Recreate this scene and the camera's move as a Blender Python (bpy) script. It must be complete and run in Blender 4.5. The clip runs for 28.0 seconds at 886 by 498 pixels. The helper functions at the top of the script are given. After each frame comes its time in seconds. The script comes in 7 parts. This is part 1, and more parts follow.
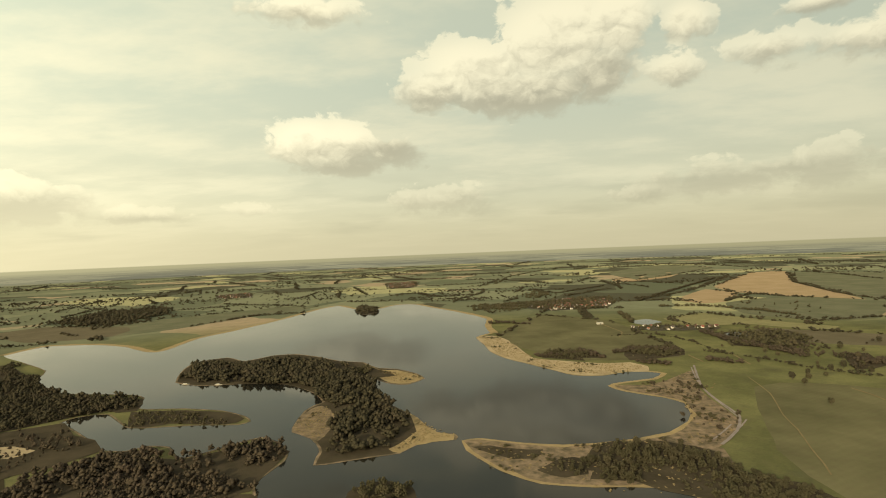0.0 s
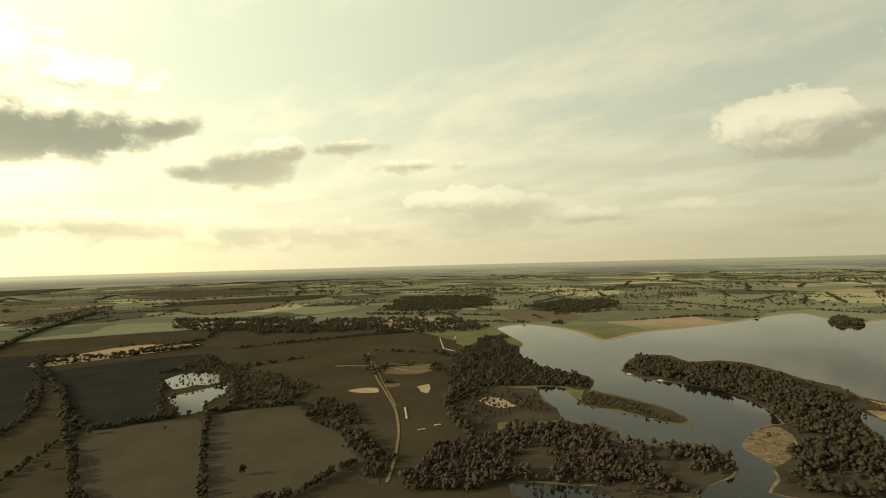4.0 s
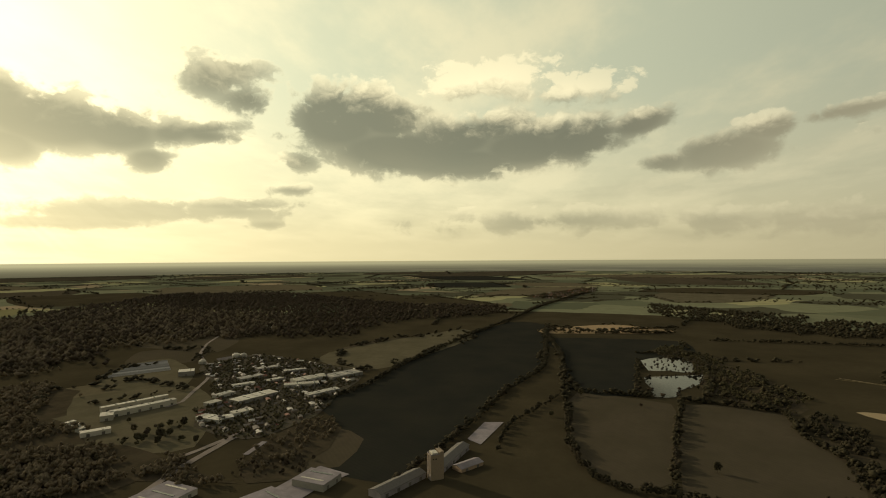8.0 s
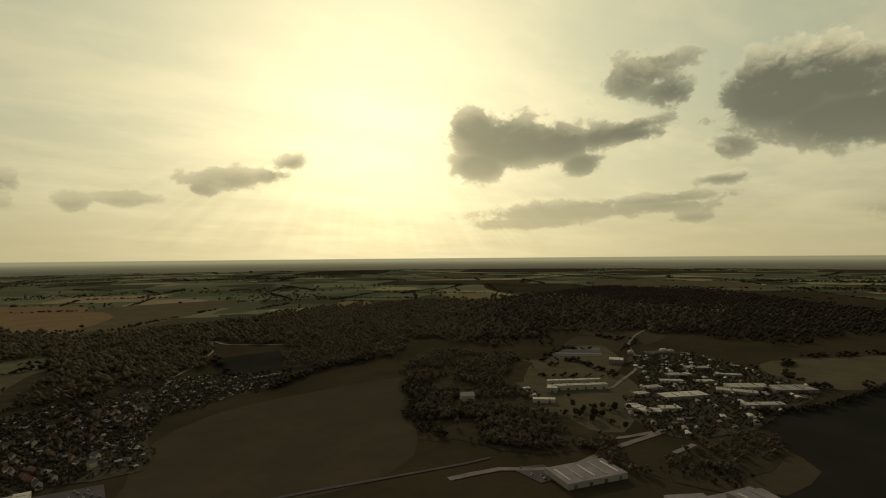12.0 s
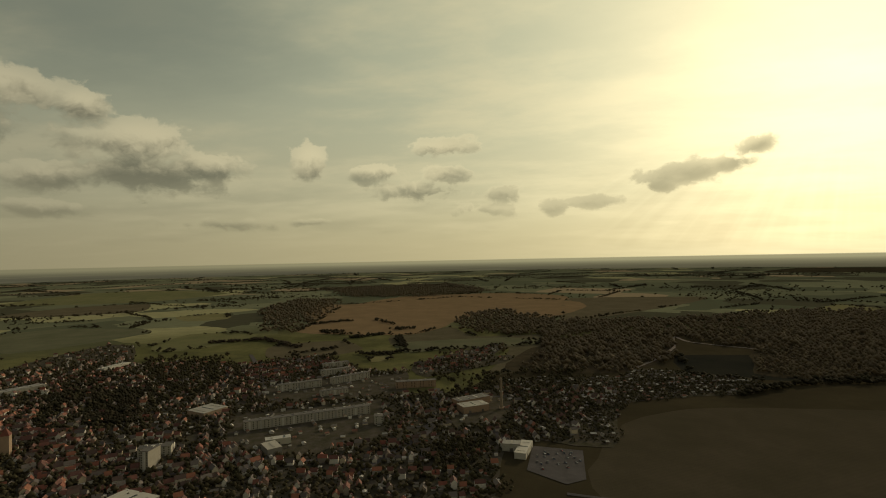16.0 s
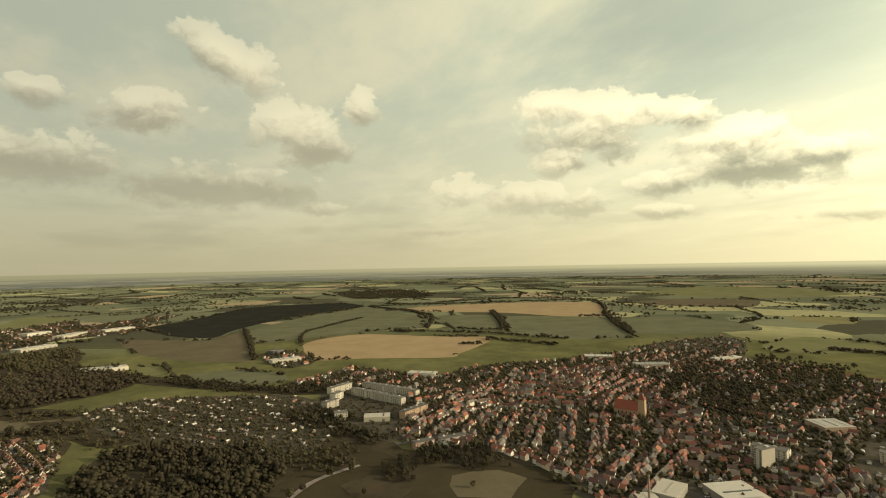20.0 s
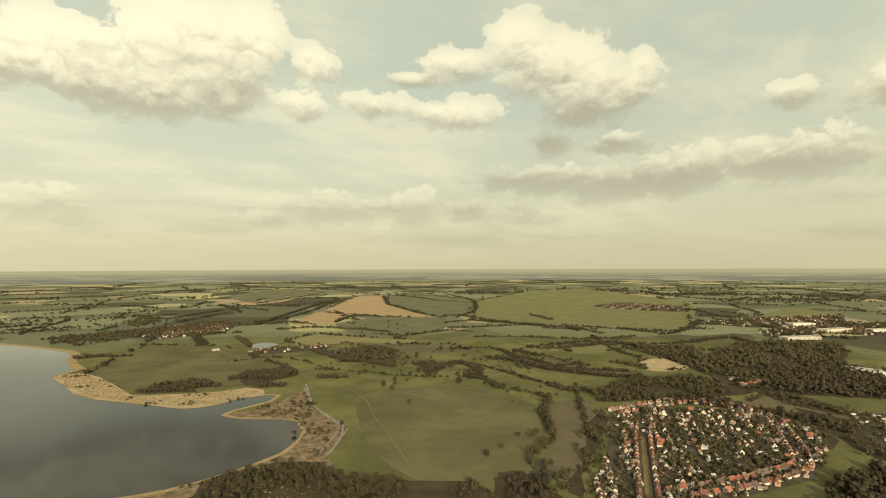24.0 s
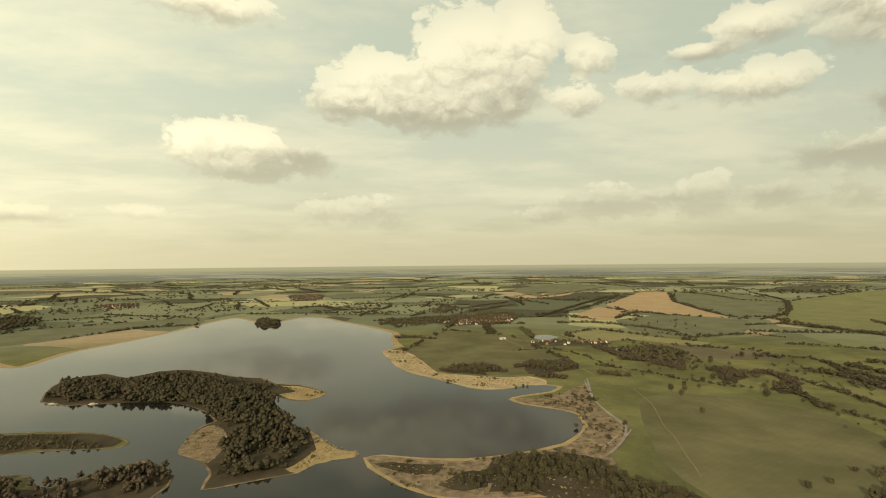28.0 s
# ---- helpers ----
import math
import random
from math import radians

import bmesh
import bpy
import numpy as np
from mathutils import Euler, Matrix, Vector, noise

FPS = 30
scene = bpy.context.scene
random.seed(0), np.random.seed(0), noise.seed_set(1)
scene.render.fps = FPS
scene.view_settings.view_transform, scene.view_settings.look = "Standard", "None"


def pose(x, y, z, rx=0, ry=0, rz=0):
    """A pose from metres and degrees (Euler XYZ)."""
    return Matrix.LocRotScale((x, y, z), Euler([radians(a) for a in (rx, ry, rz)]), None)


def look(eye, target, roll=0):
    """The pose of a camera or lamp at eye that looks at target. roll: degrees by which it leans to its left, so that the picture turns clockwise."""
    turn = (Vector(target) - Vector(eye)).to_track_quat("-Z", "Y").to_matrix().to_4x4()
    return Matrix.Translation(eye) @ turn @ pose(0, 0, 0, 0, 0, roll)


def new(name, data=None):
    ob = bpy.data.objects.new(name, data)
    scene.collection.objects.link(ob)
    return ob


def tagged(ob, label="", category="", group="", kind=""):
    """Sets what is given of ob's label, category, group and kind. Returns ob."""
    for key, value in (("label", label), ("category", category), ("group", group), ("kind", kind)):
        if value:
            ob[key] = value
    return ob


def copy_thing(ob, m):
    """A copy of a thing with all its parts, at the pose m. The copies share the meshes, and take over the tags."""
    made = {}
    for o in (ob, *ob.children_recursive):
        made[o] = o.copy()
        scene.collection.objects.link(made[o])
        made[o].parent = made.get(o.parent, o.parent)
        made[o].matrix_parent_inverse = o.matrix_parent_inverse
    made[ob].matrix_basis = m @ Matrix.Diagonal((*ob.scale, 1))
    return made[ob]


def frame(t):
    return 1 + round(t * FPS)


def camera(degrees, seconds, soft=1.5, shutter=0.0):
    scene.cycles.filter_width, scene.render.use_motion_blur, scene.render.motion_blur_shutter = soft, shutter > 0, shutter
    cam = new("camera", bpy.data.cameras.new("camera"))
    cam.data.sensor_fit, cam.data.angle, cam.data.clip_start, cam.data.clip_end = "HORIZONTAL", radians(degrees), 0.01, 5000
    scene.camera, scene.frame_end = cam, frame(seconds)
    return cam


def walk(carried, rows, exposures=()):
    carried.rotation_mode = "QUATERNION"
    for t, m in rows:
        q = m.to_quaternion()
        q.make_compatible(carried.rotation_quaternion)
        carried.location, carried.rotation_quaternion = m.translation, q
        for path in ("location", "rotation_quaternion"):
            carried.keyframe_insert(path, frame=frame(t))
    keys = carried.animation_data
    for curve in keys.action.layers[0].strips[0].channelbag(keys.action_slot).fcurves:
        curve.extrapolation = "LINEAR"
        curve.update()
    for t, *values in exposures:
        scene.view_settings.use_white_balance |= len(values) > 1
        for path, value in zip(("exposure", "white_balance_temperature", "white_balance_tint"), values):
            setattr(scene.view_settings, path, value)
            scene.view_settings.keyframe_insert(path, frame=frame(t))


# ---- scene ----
import itertools

cam = camera(80.8, 28.0, soft=1.0)
PATH = [
    (0.0, pose(0, 0, 240, 90.28, 2.31, 0.00)),
    (0.5, pose(0, 0, 240, 90.52, 2.34, 5.30)),
    (1.0, pose(0, 0, 240, 90.77, 2.27, 10.51)),
    (1.5, pose(0, 0, 240, 90.92, 2.33, 15.04)),
    (2.0, pose(0, 0, 240, 91.09, 2.12, 20.13)),
    (2.5, pose(0, 0, 240, 91.22, 2.05, 25.83)),
    (3.0, pose(0, 0, 240, 91.39, 2.00, 32.28)),
    (3.5, pose(0, 0, 240, 91.49, 1.74, 39.43)),
    (5.5, pose(0, 0, 240, 91.45, 0.87, 63.23)),
    (6.0, pose(0, 0, 240, 91.35, 0.72, 68.79)),
    (6.5, pose(0, 0, 240, 91.28, 0.57, 75.30)),
    (7.0, pose(0, 0, 240, 91.23, 0.45, 82.71)),
    (7.5, pose(0, 0, 240, 91.15, 0.46, 89.37)),
    (8.0, pose(0, 0, 240, 91.03, 0.35, 95.01)),
    (8.5, pose(0, 0, 240, 90.94, 0.36, 100.07)),
    (9.0, pose(0, 0, 240, 90.92, 0.40, 104.62)),
    (9.5, pose(0, 0, 240, 90.83, 0.38, 109.64)),
    (10.0, pose(0, 0, 240, 90.82, 0.48, 115.21)),
    (10.5, pose(0, 0, 240, 90.82, 0.47, 120.72)),
    (11.0, pose(0, 0, 240, 90.91, 0.50, 126.45)),
    (11.5, pose(0, 0, 240, 90.86, 0.44, 132.81)),
    (12.0, pose(0, 0, 240, 90.76, 0.49, 139.47)),
    (12.5, pose(0, 0, 240, 90.73, 0.48, 146.75)),
    (13.0, pose(0, 0, 240, 90.71, 0.60, 153.98)),
    (13.5, pose(0, 0, 240, 90.75, 0.61, 160.58)),
    (15.5, pose(0, 0, 240, 90.88, 1.13, 181.01)),
    (16.0, pose(0, 0, 240, 91.00, 1.14, 187.10)),
    (16.5, pose(0, 0, 240, 91.08, 1.32, 192.68)),
    (17.0, pose(0, 0, 240, 91.17, 1.33, 199.10)),
    (17.5, pose(0, 0, 240, 91.28, 1.42, 205.88)),
    (18.0, pose(0, 0, 240, 91.45, 1.40, 213.07)),
    (18.5, pose(0, 0, 240, 91.55, 1.34, 221.34)),
    (19.0, pose(0, 0, 240, 91.63, 1.20, 230.56)),
    (19.5, pose(0, 0, 240, 91.70, 1.10, 239.73)),
    (20.0, pose(0, 0, 240, 91.78, 1.04, 247.71)),
    (20.5, pose(0, 0, 240, 91.78, 0.95, 256.66)),
    (21.0, pose(0, 0, 240, 91.84, 0.78, 266.99)),
    (21.5, pose(0, 0, 240, 91.88, 0.74, 277.34)),
    (22.0, pose(0, 0, 240, 91.96, 0.70, 287.30)),
    (22.5, pose(0, 0, 240, 91.98, 0.42, 296.86)),
    (24.5, pose(0, 0, 240, 91.96, 0.26, 323.83)),
    (25.0, pose(0, 0, 240, 91.90, 0.31, 325.47)),
    (25.5, pose(0, 0, 240, 91.84, 0.34, 328.04)),
    (26.0, pose(0, 0, 240, 91.81, 0.37, 330.73)),
    (26.5, pose(0, 0, 240, 91.72, 0.33, 334.95)),
    (27.0, pose(0, 0, 240, 91.70, 0.43, 340.10)),
    (27.5, pose(0, 0, 240, 91.60, 0.32, 345.58)),
    (28.0, pose(0, 0, 240, 91.58, 0.52, 349.98)),
]
EXPOSURES = [(0.0, 0.0), (1.0, -0.03), (2.0, -0.1), (3.0, -0.2), (6.0, -0.56), (7.0, -0.9), (8.0, -1.15), (9.0, -1.42), (10.0, -1.7), (11.0, -1.82), (13.0, -1.84), (16.0, -1.7), (17.0, -1.36), (18.0, -0.93), (19.0, -0.56), (20.0, -0.24), (21.0, -0.02), (22.0, 0.08), (25.0, 0.15), (28.0, 0.06)]
walk(cam, PATH, EXPOSURES)

# ---------------------------------------------------------------- light and sky
SUN_AZ, SUN_EL = 148.0, 18.5
EYE = 240.0
# the land is flat as far as FLAT, then draws together to fit the camera's view
FLAT = 2500.0
REACH = 2400.0
RIM = 9500.0


def heading(az, el):
    a, e = radians(az), radians(el)
    return Vector((-math.sin(a) * math.cos(e), math.cos(a) * math.cos(e), math.sin(e)))


SUN = heading(SUN_AZ, SUN_EL)
lamp = bpy.data.lights.new("sun", "SUN")
lamp.energy, lamp.angle, lamp.color = 4.1, radians(1.0), (1.0, 0.84, 0.58)
sun = new("sun", lamp)
sun.matrix_world = look(SUN * 3000, (0, 0, 0))

world = bpy.data.worlds.new("sky")
scene.world = world
world.use_nodes = True
WT = world.node_tree
WT.nodes.clear()


def wn(kind, *ins, **props):
    """A node of the sky; ins are sockets or values for its inputs in order."""
    n = WT.nodes.new("ShaderNode" + kind)
    if "operation" in props:
        n.operation = props["operation"]
    if "clamp" in props:
        n.use_clamp = props["clamp"]
    if "ease" in props:
        n.interpolation_type = props["ease"]
    if "mapping" in props:
        n.vector_type = props["mapping"]
    for i, v in enumerate(ins):
        if v is None:
            continue
        if isinstance(v, bpy.types.NodeSocket):
            WT.links.new(v, n.inputs[i])
        else:
            n.inputs[i].default_value = v
    return n


def wmath(op, a, b=0.0, c=0.0, clamp=False):
    return wn("Math", a, b, c, operation=op, clamp=clamp).outputs[0]


def wramp(v, lo, hi, a=0.0, b=1.0):
    n = wn("MapRange", v, lo, hi, a, b, ease="SMOOTHSTEP")
    return n.outputs[0]


def wmix(f, a, b, blend="MIX"):
    n = WT.nodes.new("ShaderNodeMix")
    n.data_type, n.blend_type = "RGBA", blend
    for i, v in ((0, f), (6, a), (7, b)):
        if isinstance(v, bpy.types.NodeSocket):
            WT.links.new(v, n.inputs[i])
        else:
            n.inputs[i].default_value = v
    return n.outputs[2]


way = wn("TexCoord").outputs["Generated"]
sep = wn("SeparateXYZ", way)
up = sep.outputs[2]
sundot = wn("VectorMath", way, tuple(SUN), operation="DOT_PRODUCT").outputs["Value"]
flatdot = wn("VectorMath", way, tuple(heading(SUN_AZ, 0)), operation="DOT_PRODUCT").outputs["Value"]
# a planar layer for the high thin veil, drawn out towards the horizon
high = wmath("MAXIMUM", wmath("ADD", up, 0.12), 0.05)
plane = wn("VectorMath", way, wn("CombineXYZ", high, high, high).outputs[0], operation="DIVIDE").outputs[0]
veil_n = wn("TexNoise", wn("Mapping", plane, (3, 1, 0), (0, 0, 0.6), (0.55, 0.9, 0.6)).outputs[0], None, 1.6, 6.0, 0.6).outputs["Fac"]
# billows: round heads with creases between them, at several sizes
squat = wn("VectorMath", way, (1, 1, 1.35), operation="MULTIPLY").outputs[0]
drift = wn("TexNoise", squat, None, 14.0, 4.0, 0.55)
swirl = wn("VectorMath", wn("VectorMath", drift.outputs["Color"], (0.5, 0.5, 0.5), operation="SUBTRACT").outputs[0], (0.085, 0.085, 0.085), operation="MULTIPLY").outputs[0]
bent = wn("VectorMath", squat, swirl, operation="ADD").outputs[0]


def billow(at):
    n = wn("TexVoronoi", at, None, 19.0, 3.0, 0.5, 2.2)
    n.normalize = True
    return wmath("SUBTRACT", 0.31, n.outputs["Distance"])


heads = billow(bent)
# the same billows a little higher up: their difference tells the slopes that face the sky
heads_up = billow(wn("VectorMath", bent, tuple(Vector((0, 0, 0.016)) + 0.008 * heading(SUN_AZ, 0)), operation="ADD").outputs[0])
slope = wmath("SUBTRACT", heads, heads_up)
fine_n = wn("TexNoise", bent, None, 30.0, 6.0, 0.62).outputs["Fac"]
grain = wmath("ADD", wmath("MULTIPLY", heads, 2.6), wmath("ADD", wmath("MULTIPLY_ADD", drift.outputs["Fac"], 2.2, -0.93), wmath("MULTIPLY", wmath("SUBTRACT", fine_n, 0.5), 0.9)))

BLUE = (219.2, 23.7, 22.4, 10.1)
mass = wn("Value").outputs[0]
mass.default_value = -3.0
light = wn("Value").outputs[0]
light.default_value = 0.0
total = wn("Value").outputs[0]
total.default_value = 0.001


gaze, count = way, 0


def cloud(az, el, w, h, strength=1.0, tilt=0.0, tone=0.0):
    """One billow of a cloud: its middle, half width and half height in degrees; tone: how much of it is lit."""
    global mass, light, total, gaze, count
    # the sky is worked out cloud after cloud, a few at a time
    count += 1
    if count % 12 == 0:
        gaze = wn("VectorMath", total, (1e-9, 1e-9, 1e-9), way, operation="MULTIPLY_ADD").outputs[0]
    c = heading(az, el)
    turn = (c.to_track_quat("Y", "Z").to_matrix() @ Matrix.Rotation(radians(-tilt), 3, "Y")).to_euler()
    m = wn("Mapping", gaze, tuple(c), tuple(turn), (radians(w), 0.6, radians(h)), mapping="TEXTURE").outputs[0]
    far = wn("VectorMath", m, operation="LENGTH").outputs["Value"]
    body = wmath("MULTIPLY_ADD", far, -strength, strength)
    mass = wn("Math", mass, body, 0.35, operation="SMOOTH_MAX").outputs[0]
    share = wmath("MAXIMUM", wmath("ADD", body, 0.5), 0.0)
    z = wn("VectorMath", m, (0, 0, 1), operation="DOT_PRODUCT").outputs["Value"]
    light = wmath("MULTIPLY_ADD", wmath("ADD", z, 1.5 * tone), share, light)
    total = wmath("ADD", total, share)


# heaped clouds: white heads over grey feet, dark bodies before the bright side
cloud(347.0, 21.4, 8.2, 5.1, 2.0, 10, 0.15)
cloud(355.7, 18.9, 6.9, 3.9, 1.8, 0, 0.1)
cloud(340.6, 22.4, 3.6, 4.5, 2.0, 0, 0.25)
cloud(0.1, 17.2, 4.5, 2.6, 1.5, 0, 0)
cloud(350.7, 16.5, 9.5, 2.5, 1.8, 0, -0.1)
cloud(342.6, 17.5, 3.9, 3.1, 1.7, 0, -0.2)
cloud(334.2, 21.0, 2.3, 2.0, 1.7, 0, 0.2)
cloud(14.1, 11.9, 4.7, 2.7, 2.0, 0, 0.2)
cloud(10.4, 11.6, 4.5, 2.9, 1.9, 0, 0.0)
cloud(5.8, 11.0, 4.3, 2.0, 1.3, 0, -0.5)
cloud(9.8, 9.5, 5.6, 1.3, 1.4, 0, -0.3)
cloud(307.0, 20.8, 6.6, 4.0, 2.0, -8, 0.15)
cloud(311.7, 23.8, 3.4, 2.6, 1.9, 0, 0.25)
cloud(301.4, 18.0, 4.7, 2.6, 1.9, 0, 0.05)
cloud(305.2, 16.3, 4.5, 2.3, 1.5, 0, -0.3)
cloud(298.8, 19.9, 1.5, 2.1, 1.5, 0, 0.2)
cloud(318.7, 21.5, 4.3, 1.7, 1.6, 0, 0.15)
cloud(322.8, 20.0, 3.2, 0.9, 1.3, 0, 0)
cloud(318.8, 16.4, 5.3, 1.9, 1.5, 0, 0.1)
cloud(326.9, 17.1, 3.6, 1.5, 0.9, 0, 0)
cloud(308.6, 13.1, 2.9, 1.5, 1.1, 0, -0.7)
cloud(312.2, 9.2, 5.3, 1.4, 1.2, 0, -0.6)
cloud(302.1, 8.4, 6.3, 2.0, 1.3, 0, -0.5)
cloud(294.2, 9.3, 4.5, 2.3, 1.3, 0, -0.35)
cloud(0.1, 5.5, 6.3, 1.5, 0.9, 0, -0.3)
cloud(339.7, 5.2, 4.1, 0.9, 0.9, 0, 0)
cloud(329.4, 5.8, 11.7, 1.6, 0.9, 0, -0.5)
cloud(318.2, 6.1, 7.3, 1.5, 1.0, 0, -0.4)
cloud(263.2, 14.7, 5.3, 2.6, 1.6, 0, 0.1)
cloud(261.1, 12.3, 3.8, 1.9, 1.3, 0, -0.3)
cloud(270.3, 20.7, 4.5, 2.2, 1.4, -28, 0.1)
cloud(267.6, 19.7, 2.0, 2.3, 1.3, 0, 0.1)
cloud(256.8, 16.7, 1.8, 2.3, 1.2, 0, 0)
cloud(277.1, 14.7, 4.3, 2.1, 1.4, 0, -0.2)
cloud(286.1, 15.4, 2.2, 1.3, 1.0, 0, -0.1)
cloud(308.1, 9.2, 8.3, 1.8, 1.3, 0, -0.4)
cloud(297.7, 8.7, 7.4, 2.2, 1.4, 0, -0.5)
cloud(286.5, 9.8, 7.8, 2.4, 1.4, 0, -0.3)
cloud(272.9, 8.0, 7.8, 2.3, 1.5, 0, -0.55)
cloud(266.0, 7.9, 5.0, 1.8, 1.3, 0, -0.5)
cloud(260.8, 6.1, 2.6, 0.8, 1.1, 0, -0.1)
cloud(302.0, 12.6, 3.6, 1.1, 0.9, 0, -0.4)
cloud(324.6, 6.3, 12.6, 1.6, 0.9, 0, -0.5)
cloud(317.4, 5.8, 5.4, 1.0, 1.0, 0, -0.6)
cloud(335.3, 16.7, 2.6, 2.1, 1.1, 0, 0)
cloud(235.7, 16.4, 3.6, 1.7, 1.5, 0, 0.15)
cloud(228.8, 15.2, 7.8, 2.1, 1.6, -6, 0.1)
cloud(221.7, 14.3, 2.5, 1.7, 1.5, 0, 0.1)
cloud(217.1, 11.6, 4.6, 2.1, 1.7, 0, 0.15)
cloud(211.5, 9.4, 4.6, 1.7, 1.5, 0, 0)
cloud(216.8, 8.5, 7.4, 2.1, 1.5, 0, -0.4)
cloud(224.2, 7.7, 3.9, 1.5, 1.4, 0, 0)
cloud(234.5, 10.5, 3.3, 1.4, 1.4, 0, 0.1)
cloud(239.2, 6.9, 6.0, 1.8, 1.5, 0, 0)
cloud(233.2, 6.1, 4.1, 1.4, 1.3, 0, -0.2)
cloud(224.9, 5.1, 3.7, 0.8, 1.3, 0, -0.1)
cloud(245.4, 7.7, 4.0, 1.6, 0.9, 0, 0)
cloud(231.7, 12.9, 7.7, 2.5, 1.0, -8, -0.1)
cloud(248.4, 3.5, 4.5, 0.5, 0.8, 0, -0.6)
cloud(201.2, 10.2, 2.0, 2.3, 1.7, 0, 0.15)
cloud(189.8, 7.4, 4.3, 1.5, 1.2, 0, -0.12)
cloud(186.9, 9.1, 3.0, 1.2, 1.2, 0, -0.05)
cloud(194.6, 9.3, 3.3, 1.0, 1.0, 0, 0)
cloud(186.5, 12.0, 3.4, 1.2, 1.2, 0, 0.2)
cloud(180.4, 6.8, 2.7, 0.9, 1.0, 0, 0)
cloud(182.9, 5.2, 2.5, 0.8, 0.8, 0, 0)
cloud(175.0, 5.2, 2.0, 1.1, 1.2, 0, 0)
cloud(170.6, 5.6, 3.4, 0.8, 1.2, 0, 0.1)
cloud(162.1, 7.9, 4.8, 1.3, 1.6, 4, -0.12)
cloud(158.1, 8.4, 2.8, 0.9, 1.4, 6, -0.3)
cloud(155.7, 9.9, 2.2, 0.9, 1.1, 18, -0.2)
cloud(164.3, 6.9, 2.4, 1.1, 1.3, 0, -0.12)
cloud(209.7, 3.7, 4.8, 0.7, 0.7, 0, -0.4)
cloud(201.9, 4.0, 2.9, 0.5, 0.8, 0, -0.1)
cloud(132.2, 12.1, 6.9, 3.3, 2.0, 0, -0.6)
cloud(135.9, 13.7, 3.2, 2.5, 1.8, 0, -0.5)
cloud(135.3, 9.7, 3.6, 2.1, 1.8, 0, -0.7)
cloud(127.2, 11.9, 5.2, 2.6, 1.8, 0, -0.5)
cloud(124.6, 9.6, 2.6, 1.5, 1.5, 0, -0.6)
cloud(120.1, 12.8, 4.8, 0.9, 1.3, 12, -0.5)
cloud(118.2, 18.3, 4.9, 2.1, 1.4, 10, -0.3)
cloud(115.7, 16.1, 3.5, 1.9, 1.1, 0, -0.3)
cloud(103.2, 16.6, 3.8, 2.2, 1.6, 0, -0.4)
cloud(106.3, 14.7, 6.3, 4.2, 2.0, 0, -0.6)
cloud(99.2, 11.5, 10.3, 3.0, 2.1, -3, -0.7)
cloud(93.1, 10.4, 9.4, 2.2, 2.0, 0, -0.8)
cloud(86.1, 11.8, 6.6, 2.8, 1.9, 0, -0.7)
cloud(80.2, 12.4, 5.6, 2.7, 2.0, 10, -0.6)
cloud(74.2, 13.6, 3.8, 1.5, 1.7, 12, -0.5)
cloud(83.9, 13.7, 4.8, 1.6, 1.6, 0, -0.3)
cloud(89.5, 18.7, 7.7, 1.9, 0.9, 5, 0.3)
cloud(81.1, 17.4, 6.0, 1.6, 0.8, 0, 0.3)
cloud(110.4, 10.2, 2.4, 1.1, 1.1, 0, -0.2)
cloud(111.0, 7.2, 2.7, 0.7, 1.1, 0, -0.5)
cloud(126.2, 4.6, 12.3, 1.4, 1.7, 2, -0.6)
cloud(130.9, 3.5, 7.5, 0.9, 1.6, 0, -0.8)
cloud(117.1, 5.5, 8.3, 0.8, 1.2, 3, -0.5)
cloud(113.5, 3.6, 2.7, 0.6, 1.0, 0, -0.6)
cloud(82.9, 3.9, 13.9, 1.3, 0.9, 0, -0.5)
cloud(67.5, 3.6, 4.0, 1.3, 1.2, 0, -0.3)
cloud(66.5, 10.1, 5.6, 2.1, 1.9, 6, -0.6)
cloud(62.9, 11.9, 3.1, 1.5, 1.7, 0, -0.3)
cloud(71.5, 9.5, 2.7, 1.1, 1.5, 0, -0.6)
cloud(56.9, 12.5, 4.5, 0.9, 1.2, 5, -0.5)
cloud(118.6, 17.5, 4.3, 2.0, 1.1, 0, -0.2)
cloud(119.8, 12.3, 4.3, 1.1, 1.2, 0, -0.6)
cloud(116.8, 4.8, 7.2, 1.0, 1.0, 0, -0.6)
cloud(43.6, 6.6, 6.9, 1.6, 1.4, 0, 0.1)
cloud(39.3, 5.3, 6.0, 1.7, 1.4, 0, -0.45)
cloud(29.6, 4.4, 3.7, 0.7, 1.2, 0, 0)
cloud(59.7, 3.2, 10.5, 1.5, 0.8, 0, -0.5)
cloud(48.6, 10.5, 4.6, 0.6, 0.8, 0, -0.4)
cloud(29.9, 4.5, 4.0, 0.9, 1.1, 0, -0.2)
cloud(19.6, 5.1, 2.6, 0.8, 1.2, 0, 0.3)
cloud(2.8, 5.6, 4.2, 1.4, 1.2, 0, 0.1)
cloud(358.2, 5.7, 4.1, 1.3, 1.1, 0, -0.3)
cloud(38.0, 5.7, 4.4, 1.6, 1.2, 0, -0.4)
cloud(30.9, 4.4, 3.0, 0.7, 1.0, 0, -0.2)
cloud(323.9, 6.3, 6.5, 1.8, 1.0, 4, -0.4)
cloud(339.2, 5.0, 2.6, 0.8, 1.0, 0, 0.3)
cloud(13.6, 24.7, 4.8, 1.3, 0.9, 0, 0)
cloud(93.7, 12.9, 6.5, 2.7, 1.9, 0, -0.6)
cloud(101.0, 14.9, 5.4, 2.7, 1.8, 0, -0.5)
cloud(88.4, 14.0, 5.6, 2.2, 1.7, 0, -0.35)
